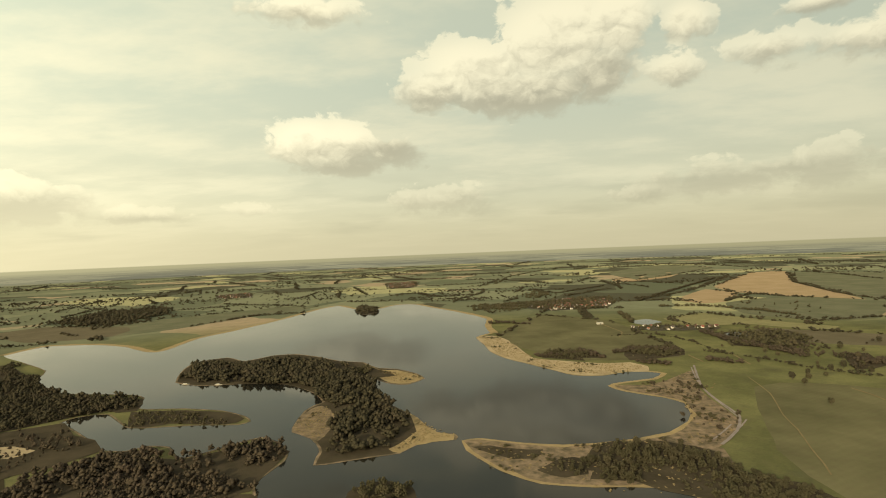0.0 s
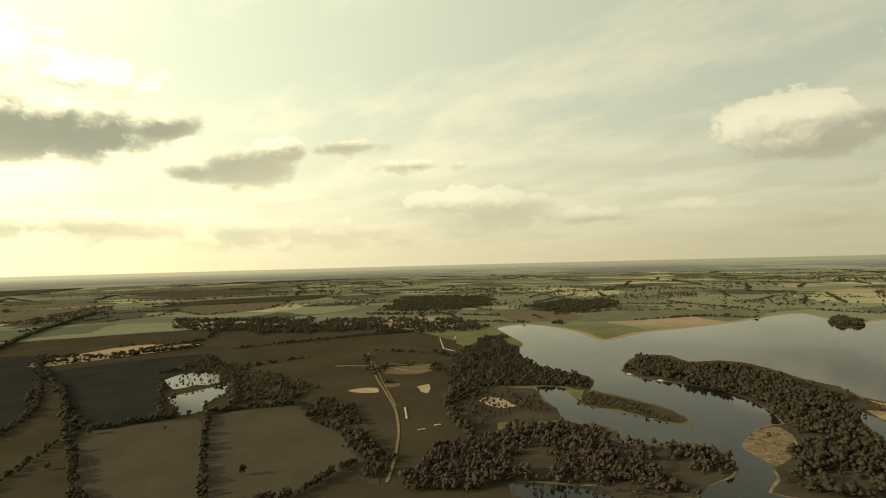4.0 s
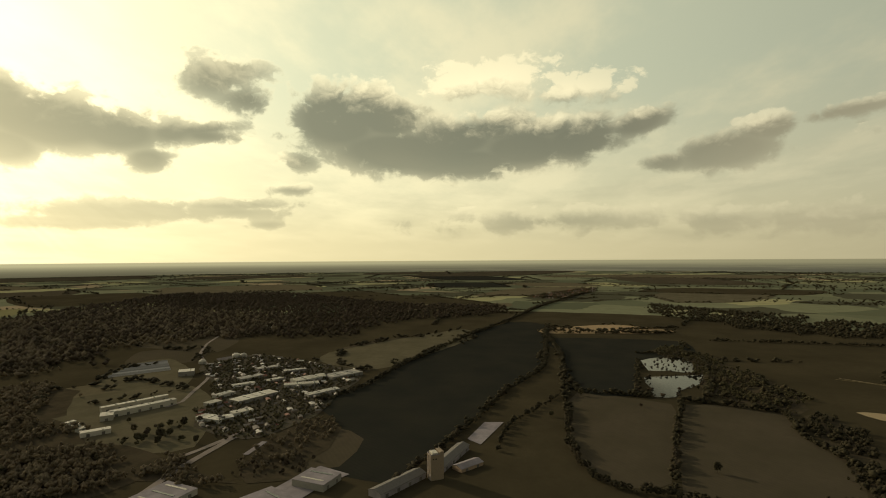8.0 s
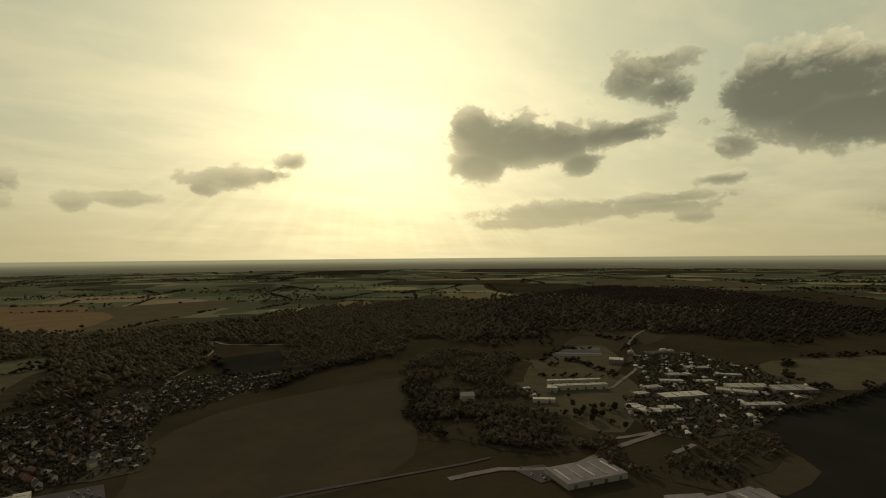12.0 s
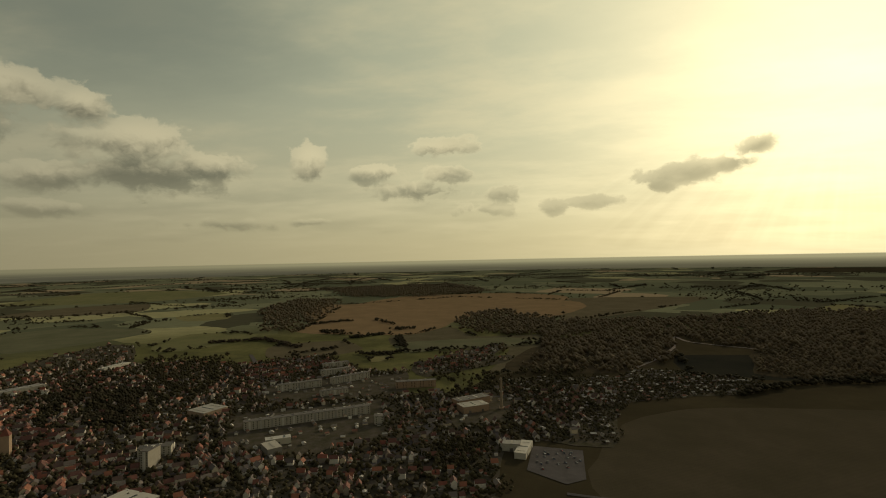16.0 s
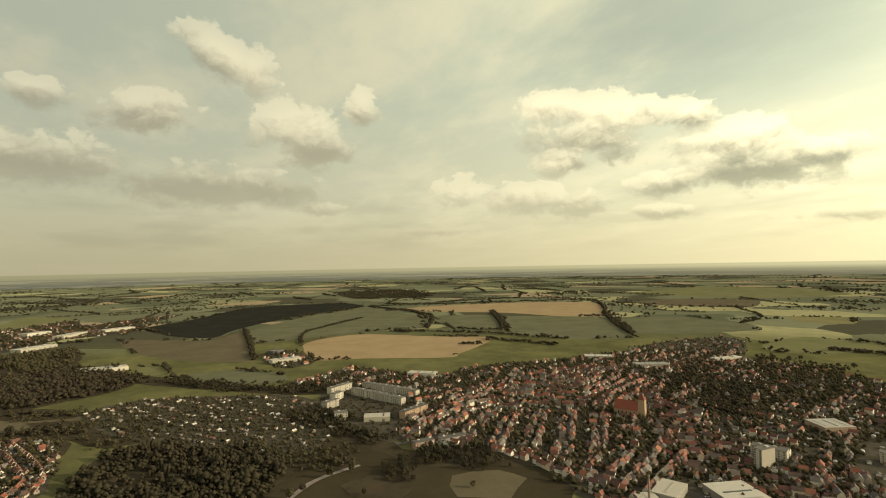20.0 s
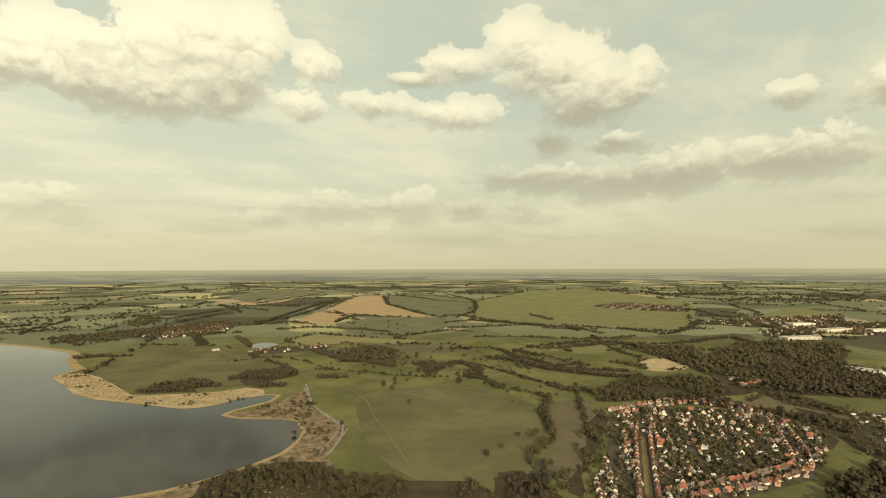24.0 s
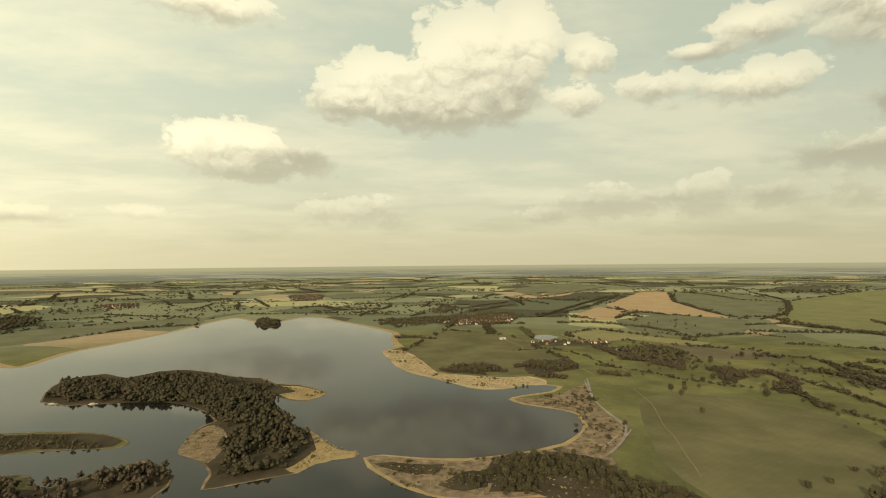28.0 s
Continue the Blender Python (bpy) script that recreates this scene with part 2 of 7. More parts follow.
cloud(122.5, 12.3, 3.6, 1.6, 1.4, 10, -0.5)

# a gap of deeper blue high over the town
gap_m = wn("Mapping", way, tuple(heading(BLUE[0], BLUE[1])), tuple(heading(BLUE[0], BLUE[1]).to_track_quat("Y", "Z").to_euler()), (radians(BLUE[2]), 0.6, radians(BLUE[3])), mapping="TEXTURE")
gap_d = wn("VectorMath", gap_m.outputs[0], operation="LENGTH").outputs["Value"]
blue_gap = wmath("MULTIPLY", wramp(wmath("ADD", gap_d, wmath("MULTIPLY", veil_n, 0.9)), 1.5, 0.6), 0.75)
fill = wmath("ADD", mass, grain)
head = wmath("DIVIDE", light, total)
# crisp heads, soft feet
cover = wmath("DIVIDE", fill, wramp(head, -0.6, 0.5, 0.85, 0.34), clamp=True)
cover = wmath("MULTIPLY", wramp(cover, 0.0, 1.0), wramp(mass, -0.2, 1.1, 0.62, 1.0))
lit = wramp(wmath("ADD", wmath("MULTIPLY", head, 1.0), wmath("ADD", wmath("MULTIPLY", slope, 1.5), wmath("MULTIPLY", heads, 0.55))), -0.72, 0.62)
NISHITA = wn("TexSky")
NISHITA.sky_type, NISHITA.sun_disc, NISHITA.dust_density = "NISHITA", False, 3.0
NISHITA.sun_elevation, NISHITA.sun_rotation = radians(SUN_EL), radians(-SUN_AZ)
air = wmix(1.0, NISHITA.outputs[0], (0.012, 0.013, 0.011, 1), "MULTIPLY")
clear = wmix(wramp(up, 0.05, 0.34), (0.61, 0.585, 0.405, 1), (0.495, 0.532, 0.41, 1))
thin = wmix(wramp(veil_n, 0.42, 0.68, 0.0, 0.75), clear, (0.72, 0.68, 0.475, 1))
thin = wmix(wramp(up, -0.01, 0.13, 0.85, 0.0), thin, (0.56, 0.51, 0.325, 1))
thin = wmix(blue_gap, thin, (0.27, 0.31, 0.26, 1))
# low thin banks of cloud, one behind the other
bank_n = wn("TexNoise", wn("VectorMath", way, (1, 1, 6), operation="MULTIPLY").outputs[0], None, 5.0, 4.0, 0.5).outputs["Fac"]
banks = wmath("MULTIPLY", wramp(bank_n, 0.44, 0.68, 0.0, 0.42), wmath("MULTIPLY", wramp(up, 0.015, 0.05), wramp(up, 0.20, 0.09)))
thin = wmix(banks, thin, wmix(1.0, thin, (0.74, 0.75, 0.76, 1), "MULTIPLY"))
# beams fan out below the sun
fan = wn("Mapping", way, tuple(SUN), tuple(SUN.to_track_quat("Y", "Z").to_euler()), (1, 1, 1), mapping="TEXTURE").outputs[0]
fan_xyz = wn("SeparateXYZ", fan)
turned = wmath("ARCTAN2", fan_xyz.outputs[0], wmath("MULTIPLY", fan_xyz.outputs[2], -1.0))
beam_n = wn("TexNoise", wn("CombineXYZ", turned, 0.0, 0.0).outputs[0], None, 9.0, 3.0, 0.6).outputs["Fac"]
beam_at = wmath("MULTIPLY", wramp(sundot, 0.86, 0.94), wmath("MULTIPLY", wramp(up, 0.21, 0.10), wramp(up, -0.01, 0.03)))
thin = wmix(wmath("MULTIPLY", beam_at, wramp(beam_n, 0.62, 0.38, 0.0, 0.5)), thin, wmix(1.0, thin, (0.66, 0.64, 0.6, 1), "MULTIPLY"))
# the veil whitens round the sun
halo = wmath("POWER", wmath("MAXIMUM", sundot, 0.0), 13.0)
thin = wmix(wmath("MULTIPLY", halo, wramp(veil_n, 0.3, 0.65, 0.7, 0.98)), thin, (1.25, 1.14, 0.80, 1))
white = (0.92, 0.85, 0.595, 1)
grey = wmix(wramp(sundot, -0.1, 0.5), (0.42, 0.385, 0.265, 1), (0.142, 0.147, 0.109, 1))
# far low clouds are dimmer than the near ones overhead
lit = wmath("MULTIPLY", lit, wramp(up, 0.06, 0.26, 0.78, 1.0))
puff = wmix(wmath("MULTIPLY", lit, wramp(sundot, 0.7, 0.95, 1.0, 0.3)), grey, white)
# thin edges glow where the sun stands behind them
rim = wmath("MULTIPLY", wramp(fill, 0.6, 0.05), wramp(sundot, 0.4, 0.9, 0.0, 0.75))
puff = wmix(rim, puff, white)
haze = wramp(up, 0.03, 0.22, 0.5, 0.0)
puff = wmix(haze, puff, thin)
final = wmix(wmath("MULTIPLY", cover, 0.94), thin, puff)
# the sky grows brighter towards the sun
rise = wmath("POWER", wmath("MAXIMUM", wmath("DIVIDE", wmath("ADD", flatdot, 0.85), 1.85), 0.0), 1.25)
side = wn("VectorMath", way, tuple(0.2 * heading(SUN_AZ - 90, 0)), operation="DOT_PRODUCT").outputs["Value"]
gain = [wmath("POWER", 2.0, wmath("MULTIPLY_ADD", rise, stops, side)) for stops in (1.86, 1.80, 1.60)]
final = wmix(1.0, final, wn("CombineXYZ", *gain).outputs[0], "MULTIPLY")
final = wmix(1.0, final, (1.015, 1.0, 0.965, 1), "MULTIPLY")
# the glare has a ceiling, a warm cream
final = wmix(1.0, final, (4.0, 3.85, 2.95, 1), "DARKEN")
# overhead, out of view, an even grey set to balance the fill on the land
final = wmix(wramp(up, 0.44, 0.75), final, (0.315, 0.31, 0.315, 1))
# the plain backdrop of hazy country between the land's rim and the horizon
low = wmath("MINIMUM", up, -0.0008)
reach = wmath("DIVIDE", -EYE, low)
spot = wn("VectorMath", wn("VectorMath", way, (1, 1, 0), operation="MULTIPLY").outputs[0], wn("CombineXYZ", reach, reach, 0.0).outputs[0], operation="MULTIPLY").outputs[0]
patch = wn("SeparateColor", wn("TexVoronoi", spot, None, 1.0 / 1500.0).outputs["Color"])
shade = wn("TexNoise", spot, None, 1.0 / 3500.0, 5.0, 0.6).outputs["Fac"]
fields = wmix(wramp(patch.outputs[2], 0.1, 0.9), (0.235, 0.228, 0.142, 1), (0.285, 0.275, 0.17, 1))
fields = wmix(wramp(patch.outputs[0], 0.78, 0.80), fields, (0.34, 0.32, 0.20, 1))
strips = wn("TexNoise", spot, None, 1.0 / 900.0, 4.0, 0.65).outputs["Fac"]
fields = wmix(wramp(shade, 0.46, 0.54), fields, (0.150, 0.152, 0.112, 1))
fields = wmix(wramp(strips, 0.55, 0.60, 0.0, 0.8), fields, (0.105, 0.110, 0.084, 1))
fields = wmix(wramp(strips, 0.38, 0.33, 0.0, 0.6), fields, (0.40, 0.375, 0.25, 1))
# the backlit dark towards the sun is put into the fields' colour
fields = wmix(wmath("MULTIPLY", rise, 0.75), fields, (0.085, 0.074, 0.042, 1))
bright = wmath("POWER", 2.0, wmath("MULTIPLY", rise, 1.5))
# painted haze, brighter on the sun's side
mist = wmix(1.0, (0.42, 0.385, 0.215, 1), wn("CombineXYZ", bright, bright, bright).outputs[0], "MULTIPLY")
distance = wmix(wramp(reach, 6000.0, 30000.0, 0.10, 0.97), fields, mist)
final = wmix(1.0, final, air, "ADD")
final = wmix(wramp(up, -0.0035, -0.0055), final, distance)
back = wn("Background", final, 1.0)
out = wn("OutputWorld")
WT.links.new(back.outputs[0], out.inputs[0])


# ---------------------------------------------------------------- materials
def material(name, build):
    m = bpy.data.materials.new(name)
    m.use_nodes = True
    nt = m.node_tree
    p = nt.nodes["Principled BSDF"]
    build(nt, p)
    return m


def node(nt, kind, *ins, **props):
    n = nt.nodes.new("ShaderNode" + kind)
    if "operation" in props:
        n.operation = props["operation"]
    if "distance" in props:
        n.distance = props["distance"]
    for i, v in enumerate(ins):
        if v is None:
            continue
        if isinstance(v, bpy.types.NodeSocket):
            nt.links.new(v, n.inputs[i])
        else:
            n.inputs[i].default_value = v
    return n


def mixc(nt, f, a, b, blend="MIX"):
    n = nt.nodes.new("ShaderNodeMix")
    n.data_type, n.blend_type = "RGBA", blend
    for i, v in ((0, f), (6, a), (7, b)):
        if isinstance(v, bpy.types.NodeSocket):
            nt.links.new(v, n.inputs[i])
        else:
            n.inputs[i].default_value = v if not isinstance(v, tuple) or len(v) == 4 else (*v, 1)
    return n.outputs[2]


def place(nt):
    return node(nt, "NewGeometry").outputs["Position"]


def noise_of(nt, size, detail=4.0, rough=0.55, vec=None):
    """Noise with features of about that many metres."""
    return node(nt, "TexNoise", vec or place(nt), None, 1.0 / size, detail, rough).outputs["Fac"]


def ramp(nt, v, lo, hi, a=0.0, b=1.0):
    return node(nt, "MapRange", v, lo, hi, a, b).outputs[0]


def bump(nt, p, h, strength, dist):
    b = nt.nodes.new("ShaderNodeBump")
    b.inputs["Strength"].default_value, b.inputs["Distance"].default_value = strength, dist
    nt.links.new(h, b.inputs["Height"])
    nt.links.new(b.outputs[0], p.inputs["Normal"])


DULL = (0.86, 0.80, 1.36)


def soil(name, low, high, spot, turn=0.0, rows=6.0, rows_amount=0.10, rough=0.95, big=90.0):
    """A field: broad tone, fine grain and the lines of the tractor."""
    low, high, spot = (tuple(a * b for a, b in zip(c, DULL)) for c in (low, high, spot))

    def build(nt, p):
        c = mixc(nt, ramp(nt, noise_of(nt, big, 5.0, 0.6), 0.35, 0.65), low, high)
        c = mixc(nt, ramp(nt, noise_of(nt, 14.0, 6.0, 0.7), 0.42, 0.75, 0.0, 0.55), c, spot)
        v = node(nt, "Mapping", place(nt), (0, 0, 0), (0, 0, radians(turn)), (1, 1, 0)).outputs[0]
        w = node(nt, "TexWave", v, 1.0 / rows / 3.14, 2.5, 2.0).outputs["Fac"]
        c = mixc(nt, ramp(nt, w, 0.0, 1.0, 0.0, rows_amount), c, tuple(x * 0.55 for x in low))
        nt.links.new(c, p.inputs["Base Color"])
        p.inputs["Roughness"].default_value = rough
        p.inputs["Specular IOR Level"].default_value = 0.0
        bump(nt, p, noise_of(nt, 5.0, 6.0, 0.7), 0.6, 0.6)
    return material(name, build)


MEADOW = ((0.108, 0.110, 0.046), (0.184, 0.178, 0.074), (0.148, 0.134, 0.062))


def ground_build(nt, p):
    pos = place(nt)
    near = mixc(nt, ramp(nt, noise_of(nt, 160.0, 6.0, 0.65), 0.40, 0.60), MEADOW[0], MEADOW[1])
    near = mixc(nt, ramp(nt, noise_of(nt, 55.0, 5.0, 0.6), 0.52, 0.68, 0.0, 0.55), near, (0.092, 0.090, 0.052))
    near = mixc(nt, ramp(nt, noise_of(nt, 22.0, 6.0, 0.7), 0.45, 0.75, 0.0, 0.6), near, MEADOW[2])
    near = mixc(nt, ramp(nt, noise_of(nt, 4.0, 4.0, 0.7), 0.45, 0.75, 0.0, 0.35), near, (0.066, 0.060, 0.040))
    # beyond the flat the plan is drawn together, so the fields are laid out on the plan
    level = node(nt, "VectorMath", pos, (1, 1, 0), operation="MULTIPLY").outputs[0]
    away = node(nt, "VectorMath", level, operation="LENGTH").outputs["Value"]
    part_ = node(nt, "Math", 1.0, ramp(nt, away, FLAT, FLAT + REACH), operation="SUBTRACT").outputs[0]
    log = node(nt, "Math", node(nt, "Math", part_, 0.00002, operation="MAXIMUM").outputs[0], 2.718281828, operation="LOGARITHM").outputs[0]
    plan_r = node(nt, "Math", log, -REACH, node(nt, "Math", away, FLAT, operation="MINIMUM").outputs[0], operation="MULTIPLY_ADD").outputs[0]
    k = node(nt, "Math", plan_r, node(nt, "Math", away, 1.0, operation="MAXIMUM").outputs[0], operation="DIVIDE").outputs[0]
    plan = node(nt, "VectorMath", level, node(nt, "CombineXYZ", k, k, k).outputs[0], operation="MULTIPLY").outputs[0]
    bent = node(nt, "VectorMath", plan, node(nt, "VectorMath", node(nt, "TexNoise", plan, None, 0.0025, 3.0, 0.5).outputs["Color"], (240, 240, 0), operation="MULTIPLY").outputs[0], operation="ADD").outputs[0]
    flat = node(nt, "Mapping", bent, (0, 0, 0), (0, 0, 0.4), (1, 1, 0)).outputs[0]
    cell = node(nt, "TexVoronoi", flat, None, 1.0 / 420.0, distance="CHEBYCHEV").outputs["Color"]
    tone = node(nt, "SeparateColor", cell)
    # far tones are lifted to stand in for the haze of distance
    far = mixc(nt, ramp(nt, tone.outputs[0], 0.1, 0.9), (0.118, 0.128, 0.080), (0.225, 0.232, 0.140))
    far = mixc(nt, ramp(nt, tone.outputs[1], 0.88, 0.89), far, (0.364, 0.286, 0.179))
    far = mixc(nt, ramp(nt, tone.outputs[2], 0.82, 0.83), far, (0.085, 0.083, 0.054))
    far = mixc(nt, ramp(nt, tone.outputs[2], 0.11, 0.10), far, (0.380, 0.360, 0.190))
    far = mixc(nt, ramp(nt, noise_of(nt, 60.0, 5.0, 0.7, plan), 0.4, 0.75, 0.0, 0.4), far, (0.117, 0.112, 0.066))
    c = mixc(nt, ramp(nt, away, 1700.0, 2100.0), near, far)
    nt.links.new(c, p.inputs["Base Color"])
    p.inputs["Roughness"].default_value = 0.95
    p.inputs["Specular IOR Level"].default_value = 0.0
    bump(nt, p, noise_of(nt, 5.0, 6.0, 0.7), 0.6, 0.7)


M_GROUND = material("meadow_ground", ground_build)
M_GREEN = soil("green_crop", (0.149, 0.169, 0.057), (0.201, 0.215, 0.075), (0.174, 0.154, 0.070), 25)
M_BRIGHT = soil("bright_crop", (0.193, 0.213, 0.058), (0.244, 0.253, 0.070), (0.180, 0.173, 0.064), 70)
M_PALE = soil("pale_meadow", (0.240, 0.244, 0.069), (0.300, 0.289, 0.084), (0.168, 0.167, 0.049), 10, rows_amount=0.0)
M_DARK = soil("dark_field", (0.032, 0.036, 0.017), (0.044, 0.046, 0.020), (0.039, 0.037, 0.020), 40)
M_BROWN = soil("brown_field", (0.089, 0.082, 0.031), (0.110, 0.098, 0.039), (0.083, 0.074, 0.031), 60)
M_TRACK = soil("earth_track", (0.216, 0.183, 0.054), (0.281, 0.236, 0.070), (0.162, 0.141, 0.041), 0, rows_amount=0.0, big=15)
M_SITE = soil("trampled_earth", (0.162, 0.135, 0.041), (0.216, 0.183, 0.054), (0.108, 0.100, 0.029), 0, rows_amount=0.0, big=12)
M_WORN = soil("grazed_meadow", (0.117, 0.121, 0.036), (0.188, 0.186, 0.057), (0.158, 0.140, 0.048), 65, rows=9.0, rows_amount=0.05, big=110)
# cloud shade is put into the dark tones of this pasture
M_SHADED_PASTURE = soil("shade_toned_pasture", (0.059, 0.054, 0.019), (0.084, 0.075, 0.026), (0.060, 0.052, 0.019), 30, rows_amount=0.0, big=140)
M_LAWN = soil("dull_grass", (0.128, 0.124, 0.045), (0.172, 0.160, 0.060), (0.116, 0.105, 0.042), 15, rows_amount=0.03, big=60)
M_OLIVE = soil("olive_field", (0.150, 0.138, 0.050), (0.186, 0.168, 0.062), (0.132, 0.120, 0.048), 15)
M_TAN = soil("tan_stubble", (0.392, 0.307, 0.101), (0.479, 0.373, 0.129), (0.348, 0.298, 0.096), 35)
M_RED = soil("reddish_soil", (0.267, 0.201, 0.067), (0.329, 0.245, 0.081), (0.235, 0.192, 0.067), 80)
M_SAND = soil("bare_sand", (0.430, 0.365, 0.128), (0.530, 0.450, 0.160), (0.300, 0.256, 0.088), 0, rows_amount=0.0, big=30)
M_REED = soil("dry_reed", (0.350, 0.285, 0.085), (0.425, 0.345, 0.105), (0.245, 0.210, 0.062), 0, rows_amount=0.0, big=25)
M_REED_MIX = soil("reed_and_sedge", (0.113, 0.105, 0.039), (0.346, 0.273, 0.103), (0.184, 0.155, 0.056), 0, rows_amount=0.0, big=13)
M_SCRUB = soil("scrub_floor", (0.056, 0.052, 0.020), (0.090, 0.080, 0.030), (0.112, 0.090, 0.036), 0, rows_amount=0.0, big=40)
M_TOWN = soil("garden_ground", (0.075, 0.077, 0.028), (0.106, 0.100, 0.040), (0.200, 0.175, 0.100), 0, rows_amount=0.0, big=30)
M_ASPHALT = soil("asphalt", (0.125, 0.125, 0.070), (0.165, 0.160, 0.092), (0.10, 0.098, 0.055), 0, rows_amount=0.0, big=25, rough=0.85)
M_GRAVEL = soil("gravel_track", (0.280, 0.257, 0.131), (0.360, 0.332, 0.172), (0.200, 0.182, 0.082), 0, rows_amount=0.0, big=20)
M_CONCRETE = soil("concrete_yard", (0.300, 0.289, 0.172), (0.400, 0.385, 0.230), (0.200, 0.193, 0.115), 0, rows_amount=0.0, big=18)


def water_build(nt, p):
    c = mixc(nt, ramp(nt, noise_of(nt, 120.0, 3.0), 0.4, 0.65), (0.012, 0.012, 0.010), (0.022, 0.020, 0.014))
    nt.links.new(c, p.inputs["Base Color"])
    p.inputs["IOR"].default_value = 1.33
    p.inputs["Specular IOR Level"].default_value = 0.28
    r = ramp(nt, noise_of(nt, 180.0, 4.0), 0.35, 0.7, 0.02, 0.10)
    nt.links.new(r, p.inputs["Roughness"])
    bump(nt, p, noise_of(nt, 2.5, 3.0), 0.05, 0.25)


M_WATER = material("lake_water", water_build)


def leaf(name, dark, light, warm, through_light=0.5):
    dark, light, warm = (tuple(a * b for a, b in zip(c, (1.62, 1.56, 2.3))) for c in (dark, light, warm))

    def build(nt, p):
        isl = node(nt, "NewGeometry").outputs["Random Per Island"]
        tree = noise_of(nt, 9.0, 2.0)
        c = mixc(nt, ramp(nt, tree, 0.3, 0.7), dark, light)
        c = mixc(nt, ramp(nt, isl, 0.0, 1.0, 0.0, 0.45), c, light)
        c = mixc(nt, ramp(nt, noise_of(nt, 60.0, 3.0), 0.5, 0.75, 0.0, 0.6), c, warm)
        c = mixc(nt, ramp(nt, noise_of(nt, 1.2, 3.0, 0.7), 0.35, 0.7, 0.0, 0.3), c, tuple(x * 0.6 for x in dark))
        nt.links.new(c, p.inputs["Base Color"])
        p.inputs["Roughness"].default_value = 0.9
        p.inputs["Specular IOR Level"].default_value = 0.1
        bump(nt, p, noise_of(nt, 0.9, 4.0, 0.7), 0.5, 0.5)
        # thin leaves pass some of the sun on
        thin_leaf = node(nt, "BsdfTranslucent", c)
        both = node(nt, "MixShader", through_light, p.outputs[0], thin_leaf.outputs[0])
        nt.links.new(both.outputs[0], nt.nodes["Material Output"].inputs[0])
    return material(name, build)


M_LEAF = leaf("leaf_green", (0.044, 0.043, 0.016), (0.098, 0.088, 0.033), (0.105, 0.080, 0.036))
M_LEAF_DARK = leaf("leaf_dark", (0.033, 0.032, 0.014), (0.072, 0.064, 0.026), (0.075, 0.060, 0.028))
M_LEAF_BROWN = leaf("leaf_bronze", (0.050, 0.042, 0.020), (0.085, 0.070, 0.032), (0.100, 0.074, 0.038))
# brown spring woods, lightened in place of haze on the sunward side
M_LEAF_HAZED = leaf("hazed_spring_wood", (0.095, 0.084, 0.037), (0.183, 0.153, 0.068), (0.170, 0.136, 0.063))
M_REED_BLADE = leaf("reed_blade", (0.114, 0.094, 0.031), (0.201, 0.157, 0.051), (0.161, 0.127, 0.042), 0.2)


def bark_build(nt, p):
    c = mixc(nt, noise_of(nt, 0.5, 4.0), (0.06, 0.045, 0.03), (0.12, 0.095, 0.065))
    nt.links.new(c, p.inputs["Base Color"])
    p.inputs["Roughness"].default_value = 0.95


M_BARK = material("bark", bark_build)


def varied(name, cols, rough=0.85, stain=0.35, island=True, streak=0.6):
    """Paint or tile in one of several tones for each piece, with stains."""
    def build(nt, p):
        r = node(nt, "NewGeometry").outputs["Random Per Island"] if island else node(nt, "ObjectInfo").outputs["Random"]
        cr = nt.nodes.new("ShaderNodeValToRGB")
        cr.color_ramp.interpolation = "CONSTANT"
        e = cr.color_ramp.elements
        while len(e) < len(cols):
            e.new(0.5)
        for i, c in enumerate(cols):
            e[i].position, e[i].color = i / len(cols), (*c, 1)
        nt.links.new(r, cr.inputs[0])
        c = mixc(nt, ramp(nt, noise_of(nt, 2.5, 5.0, 0.7), 0.45, 0.75, 0.0, stain), cr.outputs[0], tuple(x * 0.5 for x in cols[0]))
        c = mixc(nt, ramp(nt, noise_of(nt, 0.5, 2.0, 0.7), 0.4, 0.7, 0.0, stain * 0.5), c, tuple(x * 0.6 for x in cols[-1]))
        nt.links.new(c, p.inputs["Base Color"])
        p.inputs["Roughness"].default_value = rough
        bump(nt, p, noise_of(nt, 0.35, 3.0), 0.35, 0.05)
    return material(name, build)


WALLS = [(0.68, 0.62, 0.51), (0.78, 0.73, 0.63), (0.60, 0.49, 0.34), (0.32, 0.27, 0.21), (0.60, 0.52, 0.40), (0.32, 0.20, 0.14), (0.42, 0.38, 0.33)]
ROOFS = [(0.26, 0.088, 0.052), (0.33, 0.13, 0.072), (0.15, 0.064, 0.047), (0.10, 0.066, 0.052), (0.22, 0.088, 0.060), (0.115, 0.100, 0.088), (0.19, 0.165, 0.14), (0.14, 0.064, 0.050)]
GREYS = [(0.42, 0.39, 0.33), (0.30, 0.28, 0.24), (0.55, 0.52, 0.45), (0.24, 0.22, 0.19)]
M_WALL_ONE = varied("house_plaster", WALLS, island=False)
M_ROOF_ONE = varied("house_tile", ROOFS, island=False)
M_WALL = varied("town_plaster", WALLS)
M_ROOF = varied("town_tile", ROOFS)
M_SHED = varied("shed_wall", [(0.22, 0.17, 0.12), (0.30, 0.25, 0.19), (0.16, 0.11, 0.075), (0.62, 0.57, 0.48), (0.20, 0.16, 0.12)])
M_SHED_ROOF = varied("shed_felt", [(0.12, 0.10, 0.085), (0.2, 0.17, 0.14), (0.25, 0.10, 0.06), (0.40, 0.37, 0.32), (0.62, 0.58, 0.50)])
M_RED_ROOF = varied("bright_tile", [(0.26, 0.075, 0.045), (0.20, 0.066, 0.042), (0.15, 0.062, 0.043), (0.10, 0.056, 0.042)], island=False)
